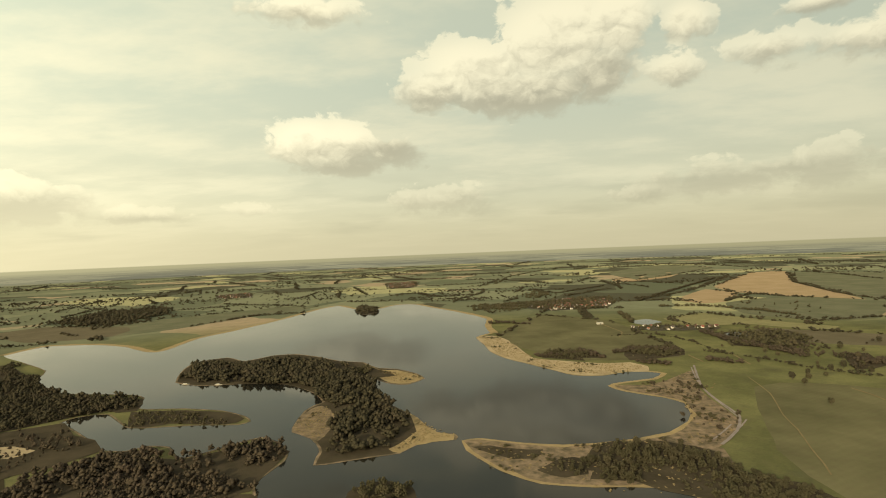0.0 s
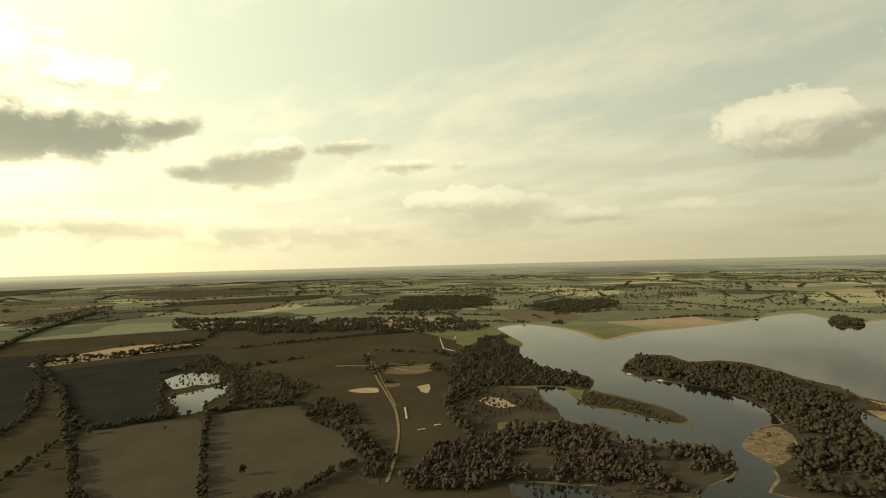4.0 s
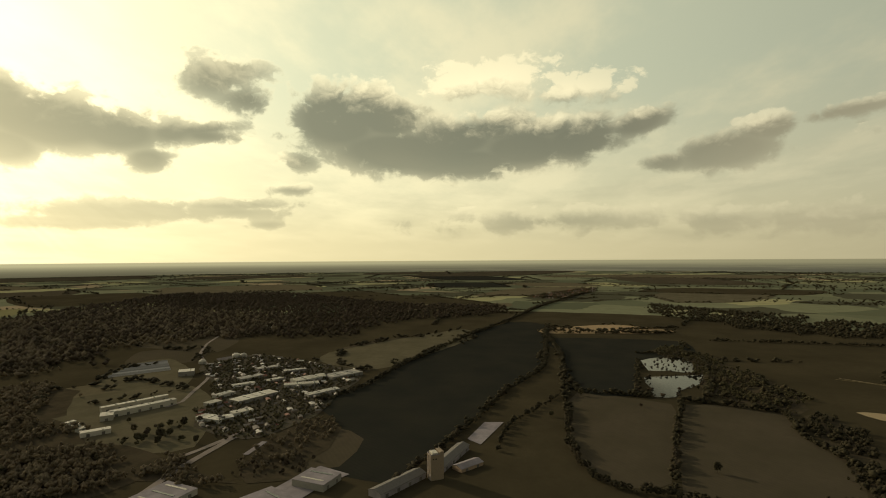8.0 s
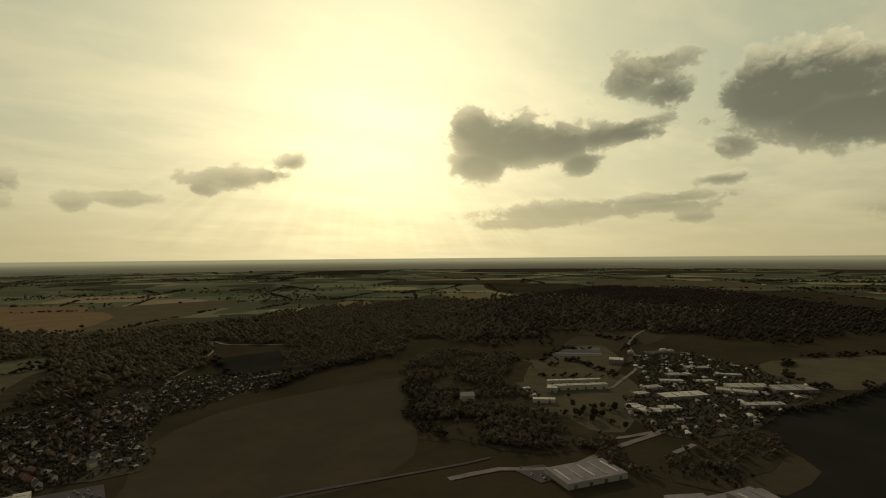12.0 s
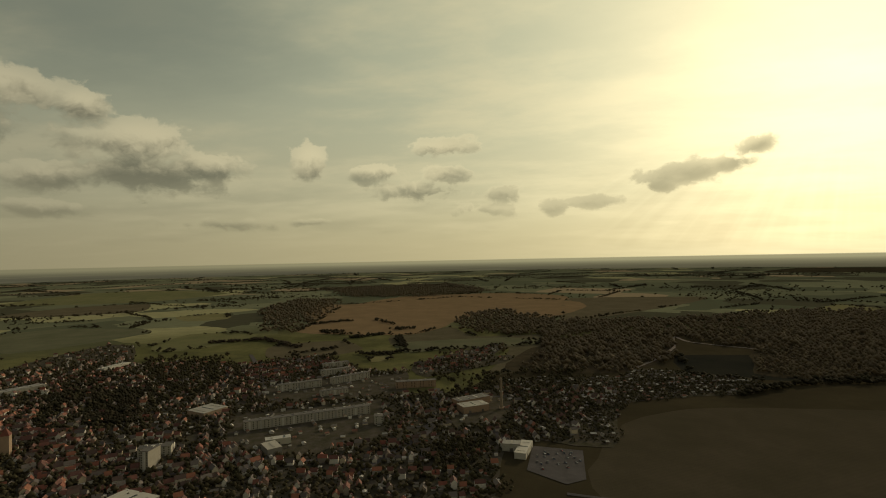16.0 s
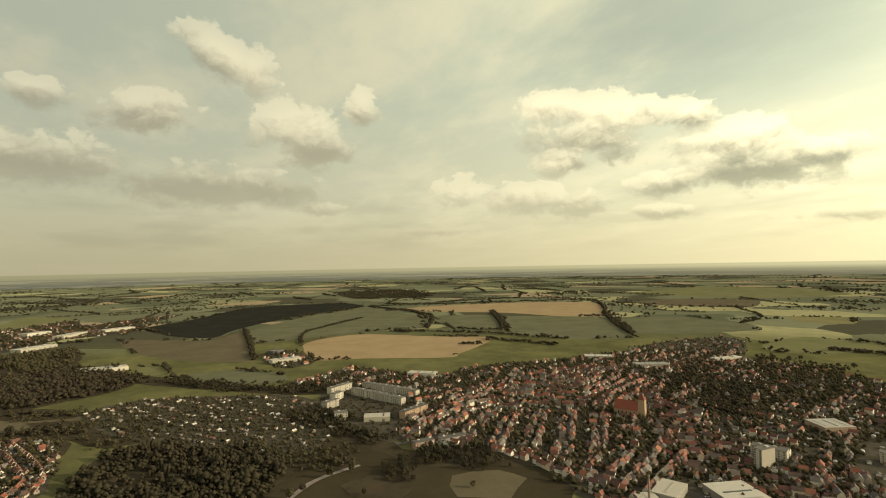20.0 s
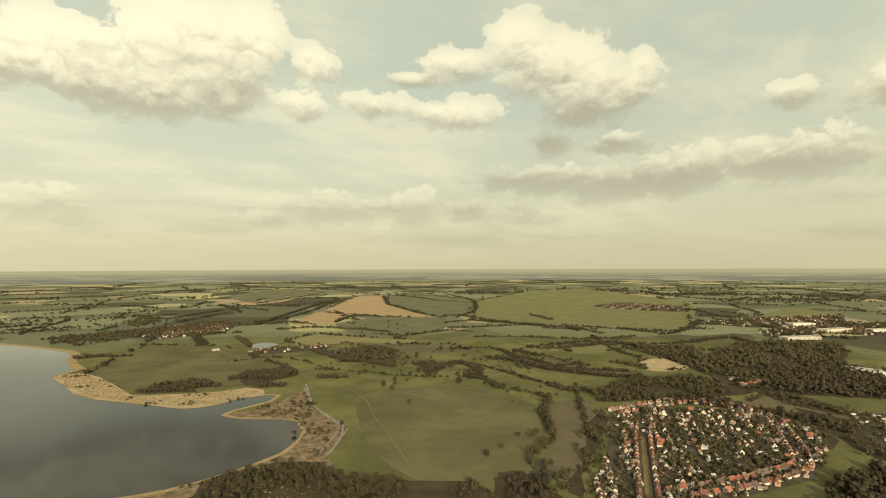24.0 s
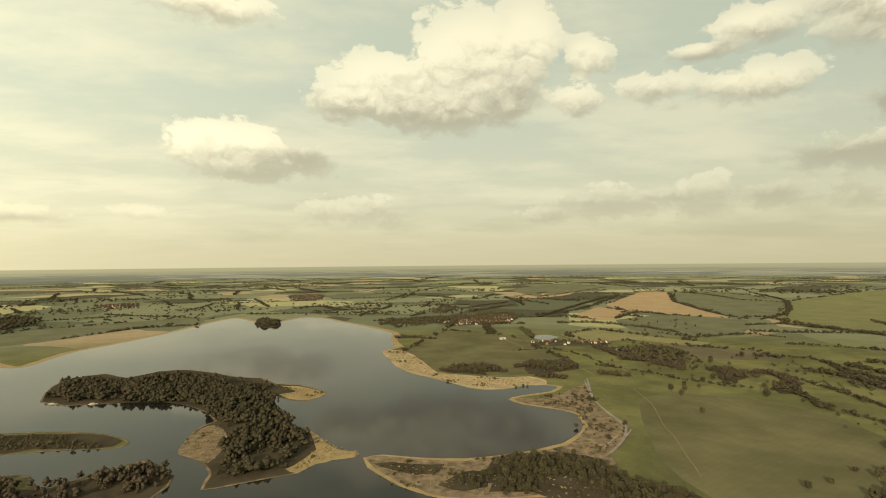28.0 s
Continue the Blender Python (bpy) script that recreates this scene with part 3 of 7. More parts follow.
M_WHITE = varied("white_sheet", [(0.48, 0.44, 0.35), (0.38, 0.35, 0.28), (0.55, 0.51, 0.42)], rough=0.62, stain=0.2, island=False)
M_GREY = varied("grey_sheet", GREYS, rough=0.65, island=False)
M_FELT = varied("roof_felt", [(0.11, 0.10, 0.085), (0.15, 0.135, 0.115)], island=False)
M_SLAB = varied("slab_panel", [(0.40, 0.36, 0.29), (0.45, 0.41, 0.33)], island=False)
M_BRICK = varied("weathered_brick", [(0.33, 0.22, 0.14), (0.38, 0.27, 0.18)], island=False)
M_STONE = varied("silo_concrete", [(0.27, 0.205, 0.14), (0.30, 0.23, 0.155)], island=False)


def glass_build(nt, p):
    c = mixc(nt, noise_of(nt, 3.0, 2.0), (0.03, 0.032, 0.03), (0.07, 0.07, 0.06))
    nt.links.new(c, p.inputs["Base Color"])
    p.inputs["Roughness"].default_value = 0.12


M_GLASS = material("dark_glass", glass_build)

# ---------------------------------------------------------------- the lie of the land


def land(x, y):
    """The place on the land of the plan's point (x, y), and the scale there. Beyond FLAT the plan is drawn together and
    raised along the camera's sight lines, to fit its view.
    """
    r = math.hypot(x, y)
    if r <= FLAT:
        return x, y, 0.0, 1.0
    k = (FLAT + REACH * (1 - math.exp(-(r - FLAT) / REACH))) / r
    return x * k, y * k, EYE * (1 - k), k


def land_all(p):
    """land() for an array of plan points: places and scales."""
    r = np.maximum(np.hypot(p[:, 0], p[:, 1]), 1e-6)
    k = np.where(r <= FLAT, 1.0, (FLAT + REACH * (1 - np.exp(-(np.maximum(r, FLAT) - FLAT) / REACH))) / r)
    return np.stack([p[:, 0] * k, p[:, 1] * k, EYE * (1 - k)], 1), k


def mesh_object(name, verts, faces, mat, smooth=False):
    me = bpy.data.meshes.new(name)
    verts, faces = np.asarray(verts, float), np.asarray(faces, int)
    me.vertices.add(len(verts))
    me.vertices.foreach_set("co", verts.ravel())
    n = faces.shape[1]
    me.loops.add(faces.size)
    me.loops.foreach_set("vertex_index", faces.ravel())
    me.polygons.add(len(faces))
    me.polygons.foreach_set("loop_start", np.arange(0, faces.size, n))
    me.update(calc_edges=True)
    me.validate()
    if smooth:
        me.shade_smooth()
    me.materials.append(mat)
    return new(name, me)


def ground():
    radii = [0.0] + [60.0 * i for i in range(1, 42)]
    r = FLAT
    while r < RIM:
        radii.append(r)
        r *= 1.022
    radii.append(RIM)
    seg = 288
    verts, faces = [(0, 0, 0)], []
    for r in radii[1:]:
        for j in range(seg):
            a = 2 * math.pi * j / seg
            verts.append(land(-r * math.sin(a), r * math.cos(a))[:3])
    for i in range(len(radii) - 2):
        for j in range(seg):
            a, b = 1 + i * seg + j, 1 + i * seg + (j + 1) % seg
            faces.append((a, b, b + seg, a + seg))
    fan = [(0, 1 + j, 1 + (j + 1) % seg, 1 + (j + 1) % seg) for j in range(seg)]
    ob = mesh_object("ground", verts, faces, M_GROUND, True)
    bm = bmesh.new()
    bm.from_mesh(ob.data)
    bm.verts.ensure_lookup_table()
    for f in fan:
        bm.faces.new([bm.verts[i] for i in f[:3]])
    for f in bm.faces:
        f.smooth = True
    bm.to_mesh(ob.data)
    bm.free()
    return tagged(ob, "green meadow land rising towards its far rim", "ground", kind="structure")


ground()


def curve(pts, closed=True, step=30.0, wobble=0.0):
    """A smooth line through the points."""
    n, res = len(pts), []
    rng = random.Random(int(abs(pts[0][0] * 7 + pts[0][1] * 13)))
    for i in range(n if closed else n - 1):
        p = [Vector((*(pts[(i + k) % n] if closed else pts[min(max(i + k, 0), n - 1)]), 0)) for k in (-1, 0, 1, 2)]
        d = (p[2] - p[1]).length
        m = max(2, min(14, int(d / step)))
        for s in range(m):
            t = s / m
            q = 0.5 * (2 * p[1] + (p[2] - p[0]) * t + (2 * p[0] - 5 * p[1] + 4 * p[2] - p[3]) * t * t + (3 * p[1] - p[0] - 3 * p[2] + p[3]) * t ** 3)
            lin = p[1].lerp(p[2], t)
            q = lin.lerp(q, 0.6)
            w = min(wobble, d * 0.12)
            res.append((q.x + rng.uniform(-w, w), q.y + rng.uniform(-w, w)))
    if not closed:
        res.append(tuple(pts[-1]))
    return res


# heights of the thin layers that lie on one another
LIFT = {"pasture": 0.20, "field": 0.24, "lake_water": 0.40, "island": 0.46, "islet": 0.46, "pond_water": 0.695, "reed_shore": 0.52, "reed_bed": 0.55, "forest_floor": 0.60, "sand_patch": 0.69, "garden_ground": 0.71, "yard": 0.79, "car_park": 0.80, "road": 0.83}
LAYER = {}


def layer(name):
    LAYER[name] = LAYER.get(name, 0) + 1
    return LIFT[name] + LAYER[name] * (0.0021 if name == "field" else 0.001 if name == "forest_floor" else 0.004)



def sheet(name, pts, mat, label="", kind="structure", lift=None, smooth=True, wobble=3.0, category=""):
    """A flat piece of land with the given outline, laid on the ground."""
    lift = layer(name) if lift is None else lift
    line = curve(pts, True, 40.0, wobble) if smooth else pts
    bm = bmesh.new()
    vs = [bm.verts.new((x, y, 0)) for x, y in line]
    f = bm.faces.new(vs)
    f.normal_update()
    if f.normal.z < 0:
        f.normal_flip()
    bmesh.ops.triangulate(bm, faces=[f])
    if max(math.hypot(*p) for p in line) > FLAT:
        for _ in range(6):
            long = [e for e in bm.edges if e.calc_length() > 160]
            if not long:
                break
            bmesh.ops.subdivide_edges(bm, edges=long, cuts=1)
            bmesh.ops.triangulate(bm, faces=[g for g in bm.faces if len(g.verts) > 3])
    for v in bm.verts:
        x, y, z, k = land(v.co.x, v.co.y)
        v.co = (x, y, z + lift)
    me = bpy.data.meshes.new(name)
    bm.to_mesh(me)
    bm.free()
    me.materials.append(mat)
    ob = tagged(new(name, me), label or name.replace("_", " "), category or name.split("_")[-1], kind=kind)
    return ob


def ribbon(name, pts, width, mat, label="", lift=None, closed=False, side=0.0, step=25.0, category=""):
    """A strip of that width along a line; side shifts it to its left."""
    lift = layer(name) if lift is None else lift
    line = curve(pts, closed, step)
    n = len(line)
    rng = random.Random(len(line))
    verts, faces = [], []
    for i, (x, y) in enumerate(line):
        a = line[(i - 1) % n] if closed or i else line[0]
        b = line[(i + 1) % n] if closed or i < n - 1 else line[-1]
        d = Vector((b[0] - a[0], b[1] - a[1])).normalized()
        nx, ny = -d.y, d.x
        w = width * rng.uniform(0.85, 1.15)
        for s in (side - w / 2, side + w / 2):
            px, py, pz, k = land(x + nx * s, y + ny * s)
            verts.append((px, py, pz + lift))
    for i in range(n if closed else n - 1):
        j = (i + 1) % n
        faces.append((2 * i + 1, 2 * i, 2 * j, 2 * j + 1))
    ob = mesh_object(name, verts, faces, mat)
    return tagged(ob, label or name.replace("_", " "), category or name.split("_")[-1], kind="structure")


# ---------------------------------------------------------------- lake and islands
NORTH_SHORE = [(-1232, 1448), (-1220, 1584), (-1066, 1580), (-932, 1516), (-808, 1412), (-774, 1424), (-774, 1622), (-716, 1780), (-636, 2054), (-578, 2360), (-512, 2500), (-410, 2338), (-312, 2264), (-224, 2436), (-138, 2424)]
EAST_SHORE = [(-44, 2232), (26, 2104), (106, 1930), (146, 1806), (126, 1636), (132, 1500), (84, 1434), (96, 1328), (106, 1222), (132, 1140), (180, 1064), (212, 1008), (236, 970), (286, 960), (334, 982), (374, 974), (394, 956), (364, 922), (298, 904), (274, 886), (288, 850), (336, 808), (352, 774), (338, 722)]
BAY_SHORE = [(320, 692), (278, 656), (230, 638), (176, 628), (136, 628), (84, 640), (38, 660), (18, 656), (22, 628), (44, 584), (66, 554), (92, 532), (140, 520), (196, 516), (218, 504), (240, 480), (262, 454), (90, 424), (-50, 434), (-174, 496)]
WEST_SHORE = [(-188, 504), (-206, 546), (-208, 570), (-196, 614), (-200, 642), (-222, 678), (-254, 702), (-280, 682), (-314, 648), (-334, 638), (-364, 678), (-398, 686), (-418, 670), (-452, 676), (-466, 692), (-552, 766), (-598, 804), (-588, 826), (-548, 836), (-472, 762), (-418, 760), (-368, 762), (-308, 756), (-294, 772), (-312, 798), (-360, 832), (-434, 854), (-496, 858), (-522, 872), (-542, 930), (-578, 956), (-660, 972), (-732, 988), (-864, 1092), (-932, 1210), (-1084, 1330)]
LAKE = NORTH_SHORE + EAST_SHORE + BAY_SHORE + WEST_SHORE
sheet("lake_water", LAKE, M_WATER, "calm dark lake water mirroring the sky", wobble=0.0, category="lake")
ribbon("reed_shore", NORTH_SHORE + EAST_SHORE[:6], 22, M_REED, "dry tan reeds along the far shore", side=6)
ribbon("reed_shore", EAST_SHORE[5:], 10, M_REED, "dry tan reeds along the shore", side=2)
ribbon("reed_shore", [EAST_SHORE[-1]] + BAY_SHORE[:17], 14, M_REED, "dry tan reeds round the bay", side=3)
ribbon("reed_shore", WEST_SHORE, 2.5, M_REED_MIX, "narrow band of dry reeds along the wooded shore", side=2)

ISLAND = [(-542, 1040), (-482, 1006), (-426, 1004), (-372, 1006), (-312, 990), (-270, 956), (-234, 914), (-206, 858), (-214, 844), (-224, 814), (-222, 748), (-216, 716), (-190, 698), (-170, 666), (-160, 640), (-158, 600), (-130, 606), (-92, 618), (-62, 626), (-44, 650), (-20, 660), (6, 664), (6, 682), (-20, 692), (-40, 736), (-58, 774), (-92, 824), (-120, 888), (-154, 940), (-222, 1074), (-170, 1036), (-106, 962), (-74, 952), (-46, 990), (-64, 1034), (-106, 1080), (-150, 1098), (-188, 1160), (-242, 1182), (-308, 1244), (-374, 1290), (-430, 1284), (-476, 1226), (-540, 1282), (-592, 1244), (-588, 1164)]
sheet("island", ISLAND, M_SCRUB, "wooded island with reedy banks in the lake", wobble=2.0)
ribbon("reed_shore", ISLAND, 3.4, M_REED_MIX, "dry tan reeds round the island", closed=True)
sheet("reed_bed", [(-58, 780), (-38, 736), (-18, 692), (6, 680), (4, 664), (-20, 660), (-44, 646), (-62, 626), (-74, 638), (-58, 666), (-46, 700)], M_REED, "tan reed bed at the island's end")
sheet("reed_bed", [(-186, 1148), (-144, 1086), (-106, 1070), (-64, 1030), (-48, 990), (-76, 956), (-108, 970), (-136, 1012), (-102, 1026)], M_REED, "tan reed bed on a hooked spit")
sheet("reed_bed", [(-220, 820), (-202, 836), (-172, 782), (-164, 718), (-172, 676), (-214, 716), (-222, 756)], M_REED_MIX, "tan reed bed on the island's bank")
sheet("reed_bed", [(84, 1434), (132, 1450), (160, 1362), (176, 1234), (186, 1134), (234, 1102), (304, 1058), (372, 1054), (390, 1014), (374, 974), (334, 978), (286, 960), (236, 970), (212, 1008), (180, 1064), (132, 1140), (104, 1230)], M_SAND, "pale dry reed beach along the lake")
sheet("reed_bed", [(284, 892), (338, 880), (408, 930), (466, 976), (408, 844), (384, 696), (334, 626), (290, 592), (274, 628), (230, 632), (276, 652), (318, 688), (340, 722), (354, 776), (338, 810), (290, 854)], M_REED_MIX, "tan reed bed behind the bay")
sheet("reed_bed", [(18, 654), (36, 658), (84, 638), (136, 626), (176, 626), (228, 636), (276, 632), (312, 602), (296, 542), (248, 484), (220, 506), (196, 518), (140, 520), (92, 532), (66, 556), (44, 586)], M_REED_MIX, "tan reeds under the trees of the long spit")
sheet("islet", [(-106, 516), (-102, 538), (-72, 552), (-44, 536), (-36, 512), (-64, 478)], M_SCRUB, "small wooded islet")
sheet("islet", [(-394, 2250), (-376, 2378), (-306, 2306), (-276, 2148), (-328, 2070)], M_SCRUB, "small wooded point in the far lake")
# a pale puddle, given the colour of sand instead of water
sheet("sand_patch", [(-614, 668), (-618, 698), (-588, 704), (-544, 686), (-558, 658)], M_SAND, "pale puddle among scrub", category="pond")
sheet("pond_water", [(-354, 440), (-336, 464), (-290, 484), (-246, 490), (-204, 492), (-226, 460), (-332, 420)], M_WATER, "narrow dark pond among the trees", category="pond")
POND_UP = [(-1248, 348), (-1285, 402), (-1276, 455), (-1180, 446), (-1114, 413), (-1139, 376), (-1134, 334)]
POND_LOW = [(-1068, 307), (-1083, 351), (-1099, 433), (-1021, 395), (-971, 343), (-923, 315), (-928, 281), (-989, 293)]
sheet("pond_water", POND_UP, M_WATER, "reedy pond with open water", category="pond")
sheet("pond_water", POND_LOW, M_WATER, "small bright farm pond", category="pond")
sheet("pond_water", [(704, 1322), (756, 1358), (756, 1306), (720, 1262), (688, 1262)], M_WATER, "small meadow pond", category="pond")
sheet("pond_water", [(564, 1610), (634, 1652), (652, 1576), (584, 1524)], M_WATER, "small meadow pond", category="pond")

# ---------------------------------------------------------------- fields
def inside(poly, p):
    x, y = p[:, 0], p[:, 1]
    res = np.zeros(len(p), bool)
    n = len(poly)
    for i in range(n):
        (x1, y1), (x2, y2) = poly[i], poly[(i + 1) % n]
        hit = ((y1 > y) != (y2 > y)) & (x < (x2 - x1) * (y - y1) / (y2 - y1 + 1e-9) + x1)
        res ^= hit
    return res


FIELDS = []


def field(pts, mat, label):
    FIELDS.append(pts)
    return sheet("field", pts, mat, label)


field([(368, -1625), (205, -1800), (101, -1586), (-103, -1621), (-76, -1329), (-10, -1100), (49, -1079), (2, -1378), (216, -1351), (319, -1408)], M_LAWN, "dull green meadow between the woods")
# stands in for cloud shadow on this side, painted as brown land
SHADED_PASTURE = [(-r * math.sin(radians(a)), r * math.cos(radians(a))) for r, a in [(330, 40), (640, 40), (1000, 42), (1600, 45), (2100, 54), (2300, 70), (2400, 90), (2400, 110), (2300, 130), (2000, 150), (1700, 165), (1350, 176), (900, 186), (600, 190), (330, 180), (250, 120)]]
sheet("pasture", SHADED_PASTURE, M_SHADED_PASTURE, "brown pasture toned as under cloud shade", wobble=8.0)
field([(1434, 2762), (2186, 3720), (2444, 3722), (1882, 2812), (1558, 1928), (1416, 2116), (1360, 2314), (1334, 2416)], M_TAN, "bare tan stubble field")
field([(978, 2190), (1290, 2582), (1318, 2346), (1098, 2038), (990, 2008)], M_TAN, "small bare tan field")
field([(1138, 3532), (1584, 4008), (2060, 4408), (1546, 3592), (1160, 3320)], M_TAN, "narrow tan field strip")
field([(688, 1644), (856, 1738), (954, 1512), (1040, 1376), (954, 1332), (862, 1466), (700, 1496)], M_PALE, "pale yellow flowering meadow")
field([(496, 846), (594, 858), (678, 806), (734, 692), (686, 560), (550, 448), (442, 416), (362, 478), (370, 588)], M_WORN, "grazed brownish meadow")
field([(738, 584), (804, 556), (640, 434), (506, 366), (462, 402), (578, 454)], M_OLIVE, "olive meadow behind a hedge")
field([(2504, 2638), (3880, 3356), (4774, 3360), (3436, 1616), (2206, 1016), (1886, 928), (1878, 1076), (1752, 1236), (1596, 1700)], M_BRIGHT, "bright green crop field")
field([(2376, 3560), (2724, 3368), (2586, 2726), (1746, 1922), (1594, 1972), (1894, 2802)], M_GREEN, "green crop field")
field([(1440, 4542), (2350, 5614), (2424, 4672), (1900, 4064), (1296, 3482)], M_GREEN, "green crop field")
field([(844, 1402), (1062, 1232), (1020, 1088), (844, 1168), (788, 1308)], M_OLIVE, "olive meadow with hedges")
field([(996, 938), (1098, 876), (1076, 728), (1094, 628), (984, 668), (956, 828)], M_OLIVE, "olive meadow with hedges")
field([(1198, 1038), (1430, 928), (1394, 816), (1222, 862)], M_BRIGHT, "bright meadow strip")
field([(1218, 692), (1296, 696), (1322, 652), (1250, 580), (1164, 584), (1138, 632)], M_SAND, "open sand pit")
field([(1232, 484), (1328, 462), (1268, 420), (1180, 410), (1158, 444)], M_SAND, "bare building ground")
field([(1662, -206), (1784, -292), (1832, -438), (1660, -626), (1548, -792), (1448, -742), (1290, -570), (1252, -534), (1346, -320), (1380, -200)], M_TAN, "large bare tan field before the town")
field([(2750, -814), (2878, -1160), (2834, -1588), (2702, -1906), (2502, -2010), (1884, -1598), (1970, -1388), (2254, -1262), (2500, -1008)], M_TAN, "long tan stubble field")
field([(2478, 336), (2728, 184), (3426, -118), (3492, -686), (3068, -742), (2666, -302), (2242, -34), (1996, 58), (2134, 200)], M_DARK, "dark ploughed field")
field([(2112, -52), (2636, -352), (2986, -722), (2342, -830), (1902, -710), (1894, -452), (1834, -254), (1778, -80)], M_GREEN, "green crop field")
field([(2310, -880), (2186, -1164), (1694, -922), (1820, -778)], M_GREEN, "green crop field")
field([(2122, -1164), (1778, -1538), (1298, -1176), (1392, -978), (1626, -912)], M_GREEN, "green crop field")
field([(2108, 352), (1936, 60), (2188, -58), (1458, -58), (1534, 104), (1744, 254)], M_OLIVE, "olive green field")
field([(1072, 364), (1106, 342), (1008, 178), (978, 240), (950, 288), (970, 374)], M_OLIVE, "olive meadow beside the gardens")
field([(1498, 220), (1486, 154), (1382, 130), (1360, 176)], M_BRIGHT, "small bright field")
field([(1324, 126), (1344, -20), (1228, -112), (1144, -104), (1194, 28)], M_GREEN, "green field by the gardens")
field([(1804, -1500), (1696, -1774), (1352, -1778), (1234, -1650), (1364, -1274)], M_GREEN, "green crop field")
field([(1034, -1408), (1066, -1636), (890, -1672), (812, -1598), (854, -1376), (938, -1298)], M_BRIGHT, "bright green field")
field([(3152, -2842), (3508, -4024), (2862, -4262), (2152, -3792), (2278, -3004)], M_BRIGHT, "bright far crop field")
field([(2822, 954), (3462, 1010), (3134, 716), (2436, 596), (2340, 792)], M_BRIGHT, "bright far crop field")
field([(848, -2562), (644, -3292), (8, -3494), (-336, -3142), (-226, -2228), (-78, -2004), (56, -2346), (192, -2174), (220, -1824), (304, -1626), (522, -1626), (716, -1686), (756, -2000)], M_RED, "broad reddish bare field")
field([(-328, -2978), (-1066, -3004), (-764, -2512), (-198, -1962)], M_OLIVE, "olive field")
field([(348, -1246), (300, -1300), (282, -1214), (322, -1192)], M_PALE, "small yellow flowering field")
field([(666, -1408), (502, -1512), (394, -1372), (438, -1272), (600, -1236)], M_OLIVE, "olive meadow")
field([(322, -1464), (6, -1566), (-116, -1462), (152, -1376), (260, -1308)], M_GREEN, "green meadow behind the houses")
field([(2444, -2192), (2484, -2648), (2168, -2904), (1842, -2424), (2130, -2204)], M_OLIVE, "olive far field")
field([(1478, -2168), (1312, -2310), (1184, -2082), (1314, -2000)], M_PALE, "pale far field")
field([(-154, -766), (-272, -848), (-390, -858), (-604, -840), (-512, -666), (-382, -504), (-300, -476), (-216, -490), (-94, -518), (-84, -596)], M_BROWN, "large dull brown field")
field([(-390, -1282), (-638, -1286), (-816, -1206), (-628, -1040), (-474, -1040), (-348, -1080)], M_DARK, "dark green field between woods")
field([(1070, -2704), (818, -2738), (316, -3172), (-300, -2896), (-366, -2526), (-176, -2120), (80, -2332), (210, -1932), (374, -1738), (762, -1924)], M_RED, "broad reddish bare field")
field([(-1248, -2218), (-1444, -2228), (-1284, -1936), (-1094, -1994)], M_PALE, "pale far field")
field([(-2122, -2508), (-2428, -2316), (-2072, -2064), (-1952, -2306)], M_PALE, "pale far field")
field([(-1228, -2280), (-1450, -2504), (-1504, -2212), (-1286, -2030)], M_PALE, "pale far field")
field([(-1380, -392), (-1572, -276), (-1600, -76), (-1444, -76), (-1220, -214), (-1088, -260), (-1168, -346)], M_BROWN, "brown field behind the trading estate")
field([(-1294, -914), (-1360, -760), (-1182, -694), (-1092, -804)], M_BROWN, "brown meadow")
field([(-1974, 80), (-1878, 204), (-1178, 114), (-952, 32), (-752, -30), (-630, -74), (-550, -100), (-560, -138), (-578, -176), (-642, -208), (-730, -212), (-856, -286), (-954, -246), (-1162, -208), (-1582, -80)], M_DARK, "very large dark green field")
field([(-1308, -408), (-1454, -324), (-1768, -92), (-1582, -42), (-1162, -208), (-1110, -272), (-1198, -402)], M_LAWN, "olive field")
field([(-890, -810), (-992, -698), (-924, -558), (-834, -640), (-784, -726)], M_OLIVE, "olive meadow")
field([(-828, 118), (-944, 156), (-884, 294), (-794, 274), (-572, 190), (-560, 146), (-580, 112), (-678, 100)], M_BROWN, "hedged brown field")
field([(-874, 316), (-838, 446), (-720, 412), (-614, 414), (-538, 364), (-520, 262), (-520, 184)], M_BROWN, "hedged brown field")
field([(-1584, 180), (-1542, 532), (-1344, 512), (-1244, 344), (-928, 254), (-964, 148), (-1302, 174)], M_DARK, "dark pasture")
field([(-1786, 186), (-1910, 440), (-1744, 602), (-1686, 464), (-1682, 174)], M_TAN, "tan field strip")
field([(-1252, 508), (-1236, 836), (-1026, 958), (-808, 938), (-752, 728), (-736, 496), (-878, 468)], M_SHADED_PASTURE, "dull rough pasture")
field([(-1018, 942), (-786, 930), (-716, 810), (-766, 734), (-888, 820)], M_SHADED_PASTURE, "dull pasture beside the wood")
field([(-3374, 1010), (-3944, 1496), (-3394, 1772), (-2882, 1356), (-2822, 976)], M_LAWN, "dull far field")
field([(-1218, 854), (-1098, 978), (-782, 728), (-674, 572), (-686, 548), (-862, 638)], M_SHADED_PASTURE, "trampled dull grass round the building ground")
field([(-992, 746), (-954, 782), (-950, 810), (-910, 836), (-866, 786), (-862, 742), (-920, 702)], M_SITE, "bare trampled building ground")
field([(-850, 556), (-852, 588), (-828, 610), (-798, 590), (-814, 566)], M_SAND, "bare sandy building ground")
field([(-844, 642), (-828, 666), (-804, 644), (-820, 626)], M_SITE, "bare trampled building ground")
field([(-774, 668), (-776, 700), (-724, 648), (-740, 644)], M_SAND, "bare sandy building ground")
